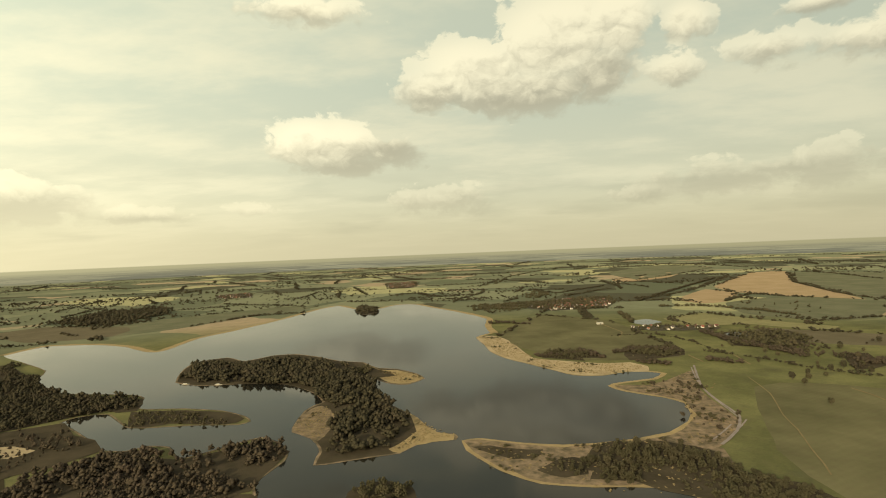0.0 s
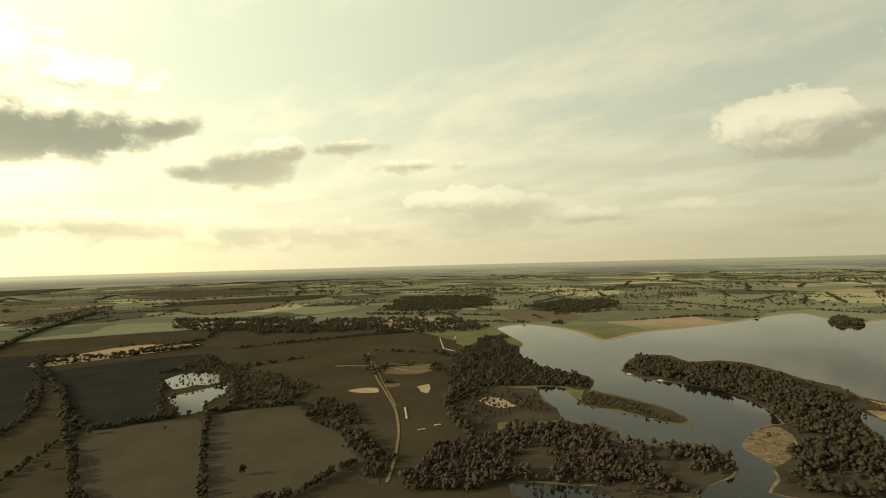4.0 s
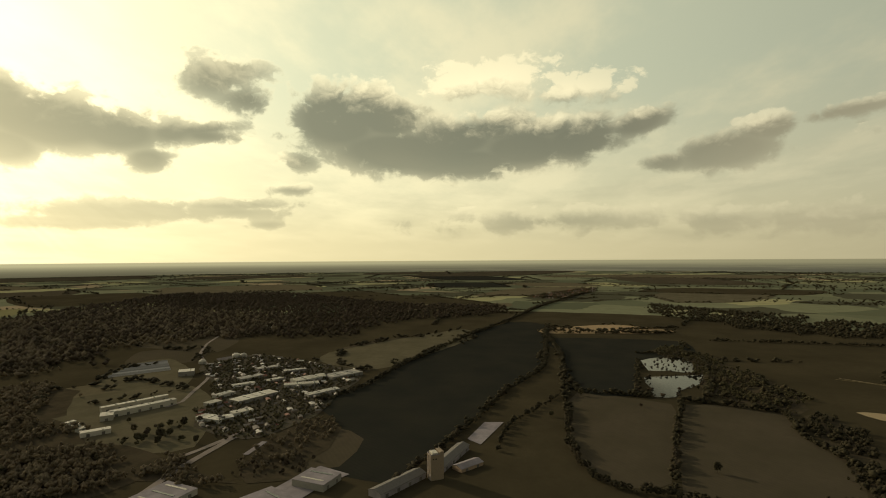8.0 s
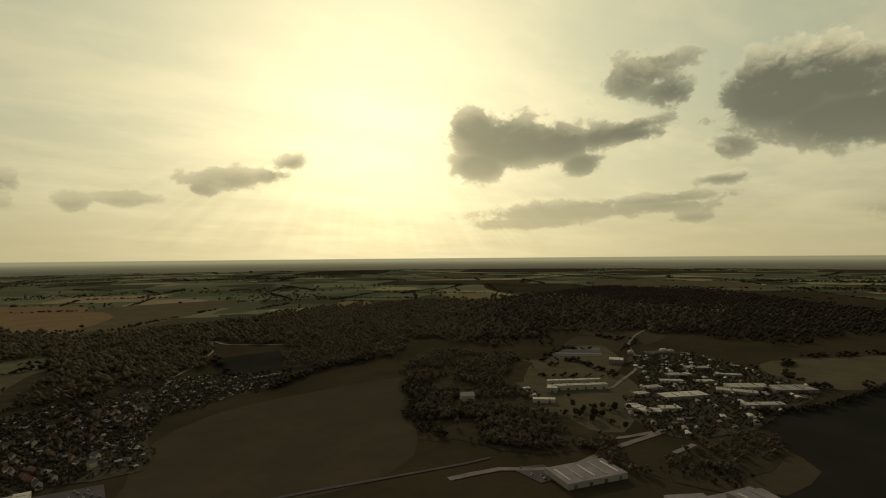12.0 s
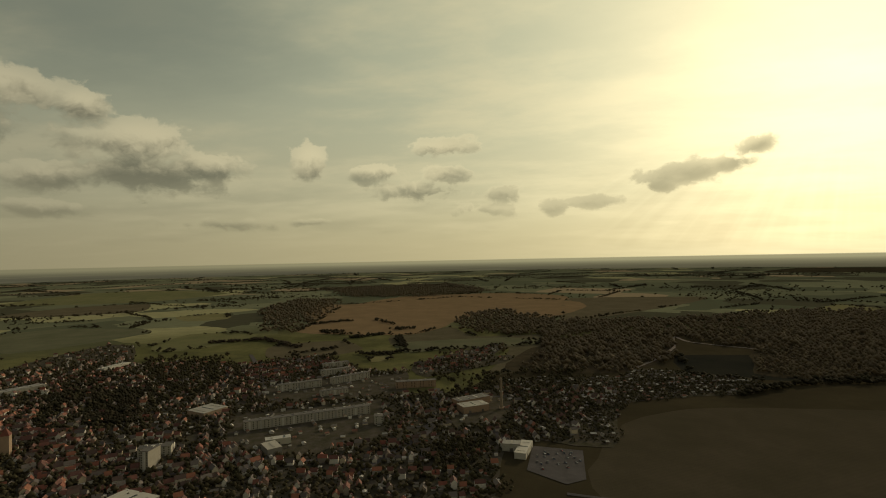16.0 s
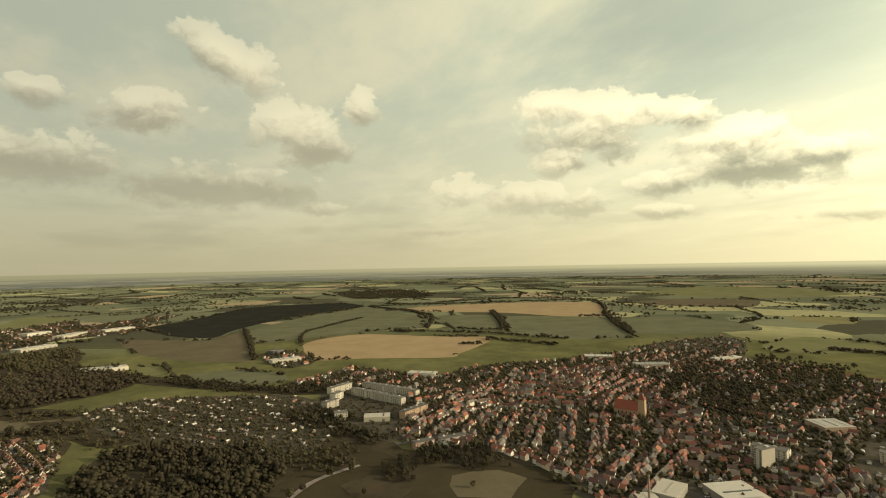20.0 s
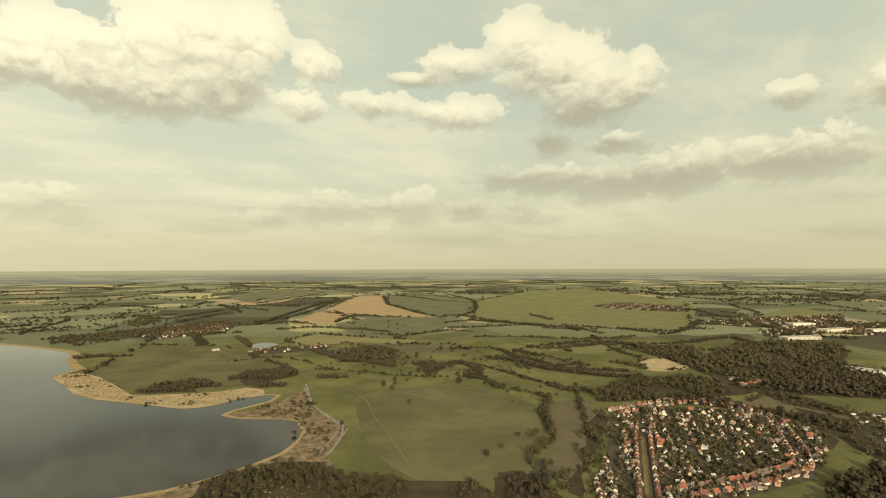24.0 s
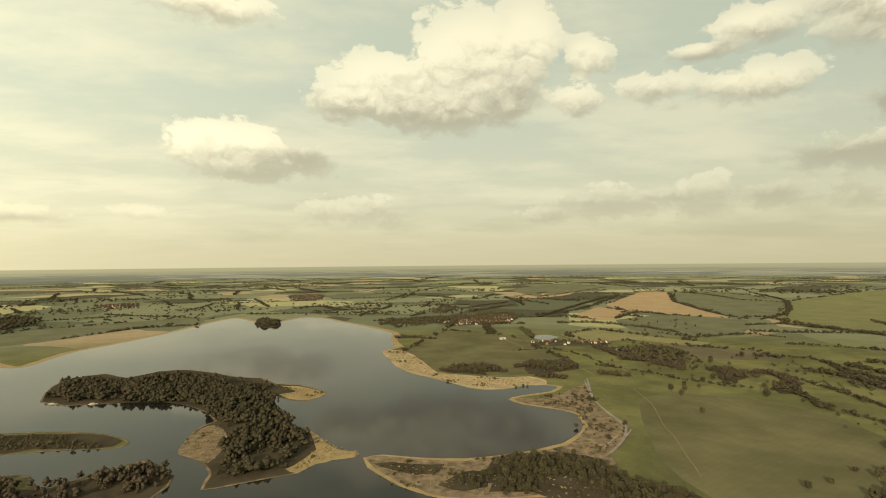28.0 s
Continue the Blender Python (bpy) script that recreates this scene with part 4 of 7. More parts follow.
field([(-838, -732), (-958, -578), (-822, -444), (-644, -378), (-616, -428), (-622, -502), (-670, -602)], M_LAWN, "dry grass park round the clinic")
field([(-980, -778), (-1134, -826), (-1210, -776), (-1064, -630), (-922, -570), (-906, -696)], M_LAWN, "dry grass round the solar rows")
field([(-1496, -1126), (-1638, -988), (-1536, -762), (-1296, -706), (-1358, -954)], M_BROWN, "brown meadow at the forest")
field([(-730, -220), (-686, -170), (-592, -172), (-568, -250), (-596, -290), (-658, -252)], M_BROWN, "brown meadow beside the estate")
field([(736, -22), (756, -146), (656, -214), (532, -340), (428, -304), (562, -6)], M_SHADED_PASTURE, "dark park grass below the town")
field([(554, -234), (544, -286), (512, -304), (476, -262), (504, -218)], M_OLIVE, "small olive park meadow")
field([(-1192, 1704), (-980, 1852), (-844, 2132), (-606, 2484), (-786, 2548), (-1174, 2222), (-1366, 1862)], M_GREEN, "green strip above the lake")
field([(-1678, 1918), (-1606, 2090), (-1198, 1972), (-1124, 1752), (-1344, 1672)], M_OLIVE, "olive field above the lake")
field([(136, 1422), (338, 1850), (512, 1642), (522, 1130), (378, 1074), (250, 1120)], M_WORN, "green pasture above the beach")

# fields by chance on the sunward side, their backlit dark put into the colour
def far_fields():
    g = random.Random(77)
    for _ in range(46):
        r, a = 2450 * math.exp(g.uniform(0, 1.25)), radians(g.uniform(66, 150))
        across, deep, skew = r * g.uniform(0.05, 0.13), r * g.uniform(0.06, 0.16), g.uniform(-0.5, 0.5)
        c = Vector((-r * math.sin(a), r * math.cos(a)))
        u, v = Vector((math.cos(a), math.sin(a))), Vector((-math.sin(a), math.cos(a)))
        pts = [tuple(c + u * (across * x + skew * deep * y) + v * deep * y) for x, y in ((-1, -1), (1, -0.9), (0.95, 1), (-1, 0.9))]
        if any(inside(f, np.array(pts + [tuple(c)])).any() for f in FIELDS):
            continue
        kind, label = g.choice([(M_SHADED_PASTURE, "far pasture browned as if backlit"), (M_BROWN, "far field browned as if backlit"), (M_BROWN, "far field browned as if backlit"), (M_DARK, "far field darkened as if backlit"), (M_OLIVE, "olive far field")])
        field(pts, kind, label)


far_fields()

# ---------------------------------------------------------------- roads
ribbon("road", [(476, 1008), (416, 856), (402, 776), (394, 708), (358, 652), (318, 612)], 3.6, M_GRAVEL, "gravel farm track beside the bay")
ribbon("road", [(-1168, 834), (-906, 666), (-796, 604), (-684, 540), (-588, 470), (-500, 390), (-464, 352)], 4, M_TRACK, "rutted earth access road")
ribbon("road", [(-1060, 772), (-880, 660), (-778, 600), (-696, 552)], 2.5, M_TRACK, "rutted earth wheel track")
ribbon("road", [(-1076, 668), (-1050, 704), (-1004, 746), (-964, 790), (-916, 838)], 3, M_TRACK, "earth track across the building ground")
ribbon("road", [(-996, 750), (-938, 752), (-884, 754), (-868, 792)], 2.2, M_SAND, "pale spoil bank along a dug trench")
ribbon("road", [(-1022, 776), (-964, 790), (-946, 820), (-910, 834)], 1.8, M_SAND, "pale spoil bank along a dug trench")
ribbon("road", [(-1086, 680), (-1054, 708), (-1028, 734)], 2.0, M_SAND, "pale spoil bank along a dug trench")
ribbon("road", [(690, 388), (606, 338), (486, 266)], 7, M_TRACK, "straight pale village street")
ribbon("road", [(-368, -424), (-428, -406), (-484, -358), (-574, -356), (-680, -344)], 9, M_GRAVEL, "pale main road past the market")
ribbon("road", [(564, -52), (598, -80), (614, -104), (628, -144)], 7, M_GRAVEL, "pale path through the park")
ribbon("road", [(776, -586), (850, -684), (948, -800), (1010, -898)], 12, M_ASPHALT, "straight main street")
ribbon("road", [(176, -568), (140, -652), (116, -706), (120, -792), (134, -952)], 11, M_ASPHALT, "grey town road")
ribbon("road", [(438, -894), (540, -1080), (664, -1276)], 9, M_ASPHALT, "grey town road")
ribbon("road", [(682, -206), (684, -314), (734, -470), (776, -586)], 9, M_ASPHALT, "grey town street")
ribbon("road", [(-54, -538), (-130, -522), (-222, -502), (-336, -466), (-406, -444), (-444, -436)], 5, M_ASPHALT, "country road along the field")
ribbon("road", [(-700, -1374), (-600, -1376), (-482, -1478), (-470, -1578), (-414, -1392), (-328, -1236), (-260, -1140)], 8, M_GRAVEL, "pale curved track at the wood")
ribbon("road", [(464, 994), (427, 894), (405, 811), (396, 748), (390, 708), (385, 690)], 2.2, M_GRAVEL, "second pale track along the bank")
ribbon("road", [(394, 693), (377, 673), (346, 641), (319, 612)], 2.4, M_GRAVEL, "pale stone bank at the track's end")
ribbon("road", [(365, 677), (340, 651), (316, 628)], 2.0, M_GRAVEL, "pale stone bank at the track's end")
ribbon("road", [(522, 908), (496, 805), (450, 703), (433, 650), (407, 589), (393, 552), (380, 523)], 1.6, M_TRACK, "narrow trodden path across the meadow")
ribbon("road", [(630, 817), (632, 778), (628, 750)], 3.0, M_TRACK, "pale farm track across the meadow")
ribbon("road", [(602, 1115), (591, 1054), (579, 997)], 3.0, M_TRACK, "pale farm track across the meadow")
ribbon("road", [(510, 1104), (508, 1062), (508, 1035)], 3.5, M_TRACK, "pale farm track across the meadow")
ribbon("road", [(470, 1638), (475, 1517), (479, 1422), (448, 1352)], 4.0, M_TRACK, "pale track to a small barn")
ribbon("road", [(-610, -374), (-630, -365), (-673, -351), (-726, -342), (-769, -348)], 8, M_GRAVEL, "pale road into the trading estate")
ribbon("road", [(-808, -525), (-843, -518), (-900, -535), (-1003, -564), (-1106, -616), (-1260, -727), (-1424, -801), (-1599, -851), (-1738, -868)], 7, M_GRAVEL, "pale road beside the trading estate")
ribbon("road", [(-806, -438), (-915, -431), (-1031, -410), (-1069, -385)], 7, M_ASPHALT, "grey works road between the halls")
ribbon("road", [(-619, -299), (-654, -296), (-665, -295)], 7, M_CONCRETE, "pale paved lane")
sheet("yard", [(-901, -408), (-1027, -389), (-940, -315), (-876, -316), (-854, -361)], M_ASPHALT, "grey paved works yard", category="yard", smooth=False)
sheet("yard", [(-1142, -447), (-1162, -360), (-1025, -291), (-946, -305), (-1031, -410)], M_ASPHALT, "grey paved works yard", category="yard", smooth=False)
sheet("yard", [(-770, -450), (-793, -402), (-744, -368), (-723, -405)], M_ASPHALT, "grey paved works yard", category="yard", smooth=False)
sheet("yard", [(-1211, -659), (-1282, -620), (-1155, -523), (-1082, -556)], M_ASPHALT, "grey paved works yard", category="yard", smooth=False)
sheet("yard", [(-456, -256), (-554, -216), (-592, -196), (-572, -156), (-538, -178), (-480, -200)], M_CONCRETE, "pale concrete yard", category="yard", smooth=False)
sheet("yard", [(-694, -30), (-766, -8), (-768, 20), (-674, -12)], M_CONCRETE, "pale concrete apron", category="yard", smooth=False)
sheet("yard", [(-16, -594), (-26, -670), (-86, -658), (-78, -574), (-56, -560)], M_ASPHALT, "worn grey factory yard", category="yard", smooth=False)
sheet("car_park", [(-438, -400), (-474, -382), (-466, -346), (-434, -352)], M_ASPHALT, "grey car park", category="car park", smooth=False)
sheet("car_park", [(402, -442), (370, -482), (320, -456), (364, -414)], M_ASPHALT, "grey car park", category="car park", smooth=False)

# ---------------------------------------------------------------- trees
def ico():
    bm = bmesh.new()
    bmesh.ops.create_icosphere(bm, subdivisions=1, radius=1.0)
    v = np.array([x.co[:] for x in bm.verts])
    f = np.array([[x.index for x in g.verts] for g in bm.faces])
    bm.free()
    return v, f


ICO_V, ICO_F = ico()
OCT_V = np.array([(1, 0, 0), (0, 1, 0), (-1, 0, 0), (0, -1, 0), (0, 0, 1), (0, 0, -0.8)], float)
OCT_F = np.array([(0, 1, 4), (1, 2, 4), (2, 3, 4), (3, 0, 4), (1, 0, 5), (2, 1, 5), (3, 2, 5), (0, 3, 5)])
RNG = np.random.default_rng(5)


def crown(clumps, seed, slim=1.0, base=ICO_V, tri=ICO_F, size=0.42):
    """A crown of jagged leaf clumps, 1 high and about 0.7 wide, standing on z = 0.12."""
    g = np.random.default_rng(seed)
    vs, fs = [], []
    for i in range(clumps):
        # clumps spread over a rounded crown, the lower ones wider out
        h = -0.85 + 1.75 * (i + 0.5) / clumps
        a, d = i * 2.4 + g.uniform(-0.5, 0.5), math.sqrt(max(0.05, 1 - h * h)) * g.uniform(0.55, 1.0)
        c = np.array([0.30 * d * slim * math.cos(a), 0.30 * d * slim * math.sin(a), 0.58 + 0.30 * h])
        s = size * g.uniform(0.75, 1.2) * 0.5 * (9.0 / max(clumps, 4)) ** 0.33
        v = base * (s * g.uniform(0.66, 1.25, (len(base), 1))) * np.array([1, 1, 0.92]) + c
        fs.append(tri + len(base) * i)
        vs.append(v)
    return np.concatenate(vs), np.concatenate(fs)


def stem(thin=0.03):
    n = 5
    a = np.arange(n) * 6.283 / n
    lo = np.stack([np.cos(a) * thin, np.sin(a) * thin, np.zeros(n)], 1)
    hi = np.stack([np.cos(a) * thin * 0.5, np.sin(a) * thin * 0.5, np.full(n, 0.5)], 1)
    f = []
    for i in range(n):
        j = (i + 1) % n
        f += [(i, j, n + j), (i, n + j, n + i)]
    return np.concatenate([lo, hi]), np.array(f)


NEAR_CROWNS = [crown(17 + i % 5, 10 + i, 1.0 + 0.06 * i, OCT_V, OCT_F, size=0.40) for i in range(8)]
FAR_CROWNS = [crown(6, 30 + i, 1.2, OCT_V, OCT_F, size=0.52) for i in range(6)]
TINY_CROWNS = [crown(4, 50 + i, 1.2, OCT_V, OCT_F, size=0.55) for i in range(5)]
DOT_CROWNS = [crown(2, 70 + i, 1.1, OCT_V, OCT_F, size=0.72) for i in range(4)]


def scatter(poly, gap, jitter=0.45):
    """Points about gap apart inside an outline."""
    q = np.array(poly)
    lo, hi = q.min(0), q.max(0)
    gx, gy = np.meshgrid(np.arange(lo[0], hi[0], gap), np.arange(lo[1], hi[1], gap))
    p = np.stack([gx.ravel(), gy.ravel()], 1).astype(float)
    p += RNG.uniform(-jitter, jitter, p.shape) * gap
    sway = gap * 1.3
    q = p + sway * np.stack([np.sin(p[:, 1] / 23 + 1.3 * np.sin(p[:, 0] / 41)), np.sin(p[:, 0] / 27 + 1.7 * np.sin(p[:, 1] / 37))], 1) + RNG.normal(0, gap * 0.35, p.shape)
    return p[inside(poly, q)]


def along(pts, gap, spread=0.0):
    line = curve(pts, False, 20.0)
    res, left = [], 0.0
    for (ax, ay), (bx, by) in zip(line, line[1:]):
        d = math.hypot(bx - ax, by - ay)
        while left < d:
            t = left / d
            res.append((ax + (bx - ax) * t + RNG.uniform(-spread, spread), ay + (by - ay) * t + RNG.uniform(-spread, spread)))
            left += gap * RNG.uniform(0.6, 1.4)
        left -= d
    return np.array(res).reshape(-1, 2)


def plant(name, p, height, crowns, mat, label, wide=1.0, trunk=False, category="woodland"):
    """Many trees as one mesh; height is a range in metres."""
    if len(p) and "pond" not in label:
        # no trees in the farm ponds, nor just before them on the camera's side
        p = np.asarray(p, float)
        p = p[~(inside(POND_UP, p) | inside(POND_LOW, p) | inside(POND_UP, p * 1.03) | inside(POND_LOW, p * 1.03))]
    if len(p) == 0:
        return None
    place_, k = land_all(np.asarray(p, float))
    pick = RNG.integers(0, len(crowns), len(p))
    h = (height[0] + (height[1] - height[0]) * RNG.beta(1.6, 1.6, len(p)) * 1.25) * RNG.choice([1.08, 1, 0.9, 0.7, 0.5], len(p)) * k
    w = h * RNG.uniform(0.68, 1.1, len(p)) * wide
    a = RNG.uniform(0, 6.283, len(p))
    V, Fc, base = [], [], 0
    for c, (v, f) in enumerate(crowns):
        sel = np.nonzero(pick == c)[0]
        if not len(sel):
            continue
        ca, sa = np.cos(a[sel])[:, None], np.sin(a[sel])[:, None]
        x = (v[None, :, 0] * ca - v[None, :, 1] * sa) * w[sel][:, None] + place_[sel, 0:1]
        y = (v[None, :, 0] * sa + v[None, :, 1] * ca) * w[sel][:, None] + place_[sel, 1:2]
        z = v[None, :, 2] * h[sel][:, None] + place_[sel, 2:3] - 0.05 * h[sel][:, None]
        V.append(np.stack([x, y, z], 2).reshape(-1, 3))
        Fc.append((f[None] + (np.arange(len(sel)) * len(v))[:, None, None] + base).reshape(-1, 3))
        base += len(sel) * len(v)
    ob = mesh_object(name, np.concatenate(V), np.concatenate(Fc), mat)
    return tagged(ob, label, category, kind="stuff")


WOODS = []


CLEARINGS = [[(368, -1625), (205, -1800), (101, -1586), (-103, -1621), (-76, -1329), (-10, -1100), (49, -1079), (2, -1378), (216, -1351), (319, -1408)], [(579, -1179), (520, -1418), (405, -1350), (390, -1252), (482, -1160)]]


def wood(pts, gap, height, label, mat=None, crowns=None, wide=1.0):
    if gap < 14:
        gap, height = gap * 0.8, (height[0] * 0.72, height[1] * 0.8)
    p = scatter(pts, gap)
    p = p[RNG.random(len(p)) < 0.93]
    for c in CLEARINGS:
        p = p[~inside(c, p)]
    if gap < 18:
        # glades and thin places
        x, y = p[:, 0], p[:, 1]
        thick = np.sin(x / 31 + 2 * np.sin(y / 47)) + np.sin(y / 27 + 2 * np.sin(x / 53)) + 0.4 * np.sin(x / 11 + y / 13)
        loose = any(w in label for w in ("park", "damp", "loose", "scattered", "thin", "town", "bushes", "mixed", "belt"))
        p = p[thick + RNG.normal(0, 0.3, len(p)) > (-1.2 if "damp" in label else -0.75 if loose else -1.4)]
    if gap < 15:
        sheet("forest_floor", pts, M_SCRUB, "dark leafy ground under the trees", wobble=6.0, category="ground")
    far = np.hypot(p[:, 0], p[:, 1]).mean() if len(p) else 0
    if far > 1300:
        crowns, wide = DOT_CROWNS, wide * 1.2
    crowns = crowns or (NEAR_CROWNS if far < 660 else FAR_CROWNS if far < 1000 else TINY_CROWNS)
    return plant("woodland", p, height, crowns, mat or M_LEAF, label, wide)


def hedge(pts, gap, height, label="uneven hedgerow of trees and bushes", mat=None, spread=3.0):
    far = np.hypot(*np.mean(pts, 0))
    p = along(pts, gap * (0.72 if far > 800 else 0.85), spread)
    crowns = NEAR_CROWNS if far < 660 else FAR_CROWNS if far < 1000 else TINY_CROWNS
    return plant("hedgerow", p, height, crowns, mat or M_LEAF_DARK, label, 1.45 if far > 800 else 1.2, category="hedge")


# lake side
wood([(-544, 1068), (-582, 1180), (-512, 1212), (-458, 1174), (-404, 1208), (-354, 1220), (-280, 1176), (-244, 1098), (-170, 1036), (-126, 928), (-92, 814), (-64, 756), (-62, 708), (-70, 652), (-108, 630), (-152, 628), (-160, 642), (-152, 718), (-170, 782), (-202, 868), (-236, 924), (-314, 994), (-430, 1012)], 9, (12, 19), "dense dark wood on the island", M_LEAF_DARK)
wood([(-236, 1152), (-152, 1072), (-158, 1034), (-208, 1062)], 9, (8, 12), "low trees on the island's hook")
wood([(138, 536), (162, 578), (200, 614), (264, 620), (284, 594), (270, 540), (234, 524), (202, 534), (172, 530)], 10.5, (8, 13), "loose wood on the spit")
wood([(96, 558), (122, 592), (148, 592), (146, 550), (116, 540)], 12, (6, 11), "loose clump on the spit")
wood([(290, 568), (294, 544), (268, 512), (254, 518)], 12, (6, 11), "loose clump on the spit")
wood([(28, 640), (68, 628), (108, 618), (90, 594), (58, 598)], 11, (3, 6), "low bushes on the spit")
wood([(-104, 518), (-98, 536), (-72, 548), (-46, 534), (-38, 512), (-64, 484)], 9, (9, 14), "small wood on the islet")
wood([(-392, 2248), (-372, 2352), (-302, 2282), (-284, 2170), (-334, 2110)], 11, (14, 20), "dark clump on a lake point", M_LEAF_DARK)
wood([(338, 858), (410, 912), (408, 844), (374, 698), (312, 636), (294, 648), (342, 720), (356, 782)], 16, (4, 8), "scattered bushes among the reeds", M_LEAF_BROWN)
wood([(220, 1184), (270, 1212), (334, 1164), (330, 1104), (252, 1126)], 11, (7, 12), "copse above the beach")
wood([(398, 1180), (536, 1216), (498, 1104), (378, 1074)], 11, (7, 12), "copse above the beach")
wood([(702, 1352), (878, 1344), (838, 1218), (752, 1132), (652, 1182)], 14, (7, 13), "copse round a meadow pond")
wood([(302, 542), (336, 508), (350, 466), (292, 444), (252, 472), (272, 518)], 12, (8, 14), "trees at the meadow's edge")
wood([(-936, 938), (-1086, 1184), (-1098, 1298), (-874, 1106), (-726, 978), (-650, 956), (-544, 918), (-514, 850), (-558, 850), (-608, 818), (-662, 764), (-638, 664), (-612, 604), (-728, 704)], 10, (9, 15), "dark wood along the lake's end", M_LEAF_DARK)
wood([(-472, 604), (-450, 658), (-398, 670), (-332, 630), (-250, 690), (-204, 640), (-210, 574), (-206, 542), (-266, 516), (-320, 484), (-360, 446), (-390, 402), (-432, 362), (-470, 372), (-494, 470), (-494, 532)], 9.5, (9, 15), "broad damp wood by the lake", M_LEAF_BROWN)
wood([(-472, 762), (-510, 842), (-428, 842), (-356, 826), (-308, 782), (-332, 764), (-412, 770)], 9, (5, 8), "low bushes on the narrow spit")
wood([(-638, 664), (-658, 760), (-596, 800), (-532, 746), (-452, 676), (-484, 620), (-520, 586), (-532, 552), (-596, 594)], 13, (5, 10), "thin scrub wood", M_LEAF_BROWN)
wood([(-2712, 812), (-1874, 1370), (-1558, 1570), (-1262, 1438), (-1240, 1248), (-1538, 1080), (-1796, 842), (-2268, 678)], 16, (10, 16), "long dark belt of wood", M_LEAF_DARK)
wood([(-1672, 2150), (-1712, 2670), (-1502, 2778), (-1284, 2510), (-1296, 2016)], 18, (12, 18), "dark plantation", M_LEAF_DARK)
wood([(-2128, 1620), (-2900, 2396), (-2410, 2758), (-1878, 2170), (-1838, 1780)], 20, (12, 18), "dark plantation", M_LEAF_DARK)
wood([(-1384, 410), (-1442, 496), (-1176, 526), (-962, 540), (-836, 466), (-872, 422), (-990, 378), (-1110, 434)], 12, (8, 14), "trees beside the two farm waters")
wood([(-828, 472), (-824, 510), (-680, 472), (-542, 404), (-464, 344), (-496, 342), (-594, 396), (-722, 436)], 11, (8, 14), "trees along the field", M_LEAF_DARK)
REEDS = [
    [(-56, 768), (-38, 734), (-18, 690), (4, 676), (-20, 662), (-44, 648), (-60, 632), (-68, 642), (-56, 666), (-46, 700)], [(-186, 1142), (-144, 1082), (-106, 1066), (-64, 1024), (-50, 990), (-76, 960), (-108, 974), (-134, 1008), (-102, 1026)],
    [(-216, 814), (-200, 830), (-174, 782), (-166, 718), (-174, 680), (-210, 716), (-220, 750)], [(90, 1424), (132, 1432), (158, 1354), (176, 1228), (184, 1130), (232, 1096), (302, 1054), (370, 1050), (386, 1010), (334, 982), (286, 964), (238, 974), (214, 1012), (180, 1068), (132, 1146), (104, 1236)],
    [(292, 886), (336, 878), (406, 926), (462, 968), (408, 844), (384, 696), (334, 626), (292, 596), (274, 628), (234, 634), (276, 650), (320, 688), (340, 722), (356, 782), (338, 814), (292, 860)],
    [(22, 650), (36, 654), (82, 634), (134, 622), (176, 622), (226, 632), (274, 628), (312, 602), (294, 544), (248, 490), (220, 508), (196, 520), (140, 524), (92, 536), (66, 560), (44, 588)],
]
for i, r in enumerate(REEDS):
    plant("reeds", scatter(r, 4.2 if i < 4 else 11.0), (0.9, 1.9), DOT_CROWNS, M_REED_BLADE, "tufted dry tan reeds", 2.2, category="reeds")
    p = scatter(r, 9.0 if i < 4 else 7.0)
    clumped = np.sin(p[:, 0] / 13 + 1.7 * np.sin(p[:, 1] / 19)) + np.sin(p[:, 1] / 11 + 1.4 * np.sin(p[:, 0] / 23))
    p = p[clumped + RNG.normal(0, 0.25, len(p)) > (1.15 if i < 4 else 0.45)]
    plant("bushes", p, (1.5, 4.5), FAR_CROWNS, M_LEAF, "olive willow bushes among the reeds", 1.7, category="bushes")
# hedges on the dark side
hedge([(-952, 156), (-928, 254), (-906, 322), (-840, 448)], 8, (7, 12))
hedge([(-826, 120), (-978, 136), (-1318, 176), (-1670, 174)], 10, (7, 12))
hedge([(-826, 122), (-682, 102), (-576, 112), (-548, 148), (-544, 182), (-512, 244), (-512, 272), (-538, 362)], 8, (8, 13))
hedge([(-900, 318), (-786, 272), (-552, 186)], 8, (7, 12))
hedge([(-840, 448), (-722, 414), (-618, 416), (-520, 382)], 9, (8, 13))
hedge([(-1244, 342), (-928, 254)], 9, (6, 10))
hedge([(-1336, 368), (-1328, 506), (-1062, 430), (-886, 348)], 9, (6, 11))
hedge([(-1086, 522), (-878, 468)], 9, (8, 12))
hedge([(-1548, 628), (-1474, 998), (-1342, 1352)], 12, (8, 12))
hedge([(-1732, 180), (-1692, 390), (-1688, 582)], 12, (10, 14))
hedge([(-728, 772), (-666, 644), (-574, 566), (-494, 524)], 10, (8, 13))
hedge([(-856, -288), (-956, -236), (-1194, -188), (-1604, -64), (-2044, 82)], 9, (6, 11))
hedge([(-550, -100), (-752, -30), (-974, 38), (-1178, 120), (-1848, 200)], 9, (6, 11))
hedge([(-2008, 80), (-2580, 252), (-3588, 650)], 12, (10, 15), "trees lining a straight country road")
hedge([(-1848, 200), (-1738, 350), (-1820, 630)], 12, (8, 12))
hedge([(-658, 8), (-748, 26), (-938, 130)], 12, (6, 10))
wood([(-1812, -1876), (-2364, -2026), (-3434, -2198), (-3590, -1446), (-2724, -488), (-2550, 90), (-2202, 30), (-1958, -350), (-1560, -452), (-1532, -796), (-1472, -1128), (-1158, -902), (-1006, -1042)], 22, (13, 19), "great dark spring forest", M_LEAF_BROWN)
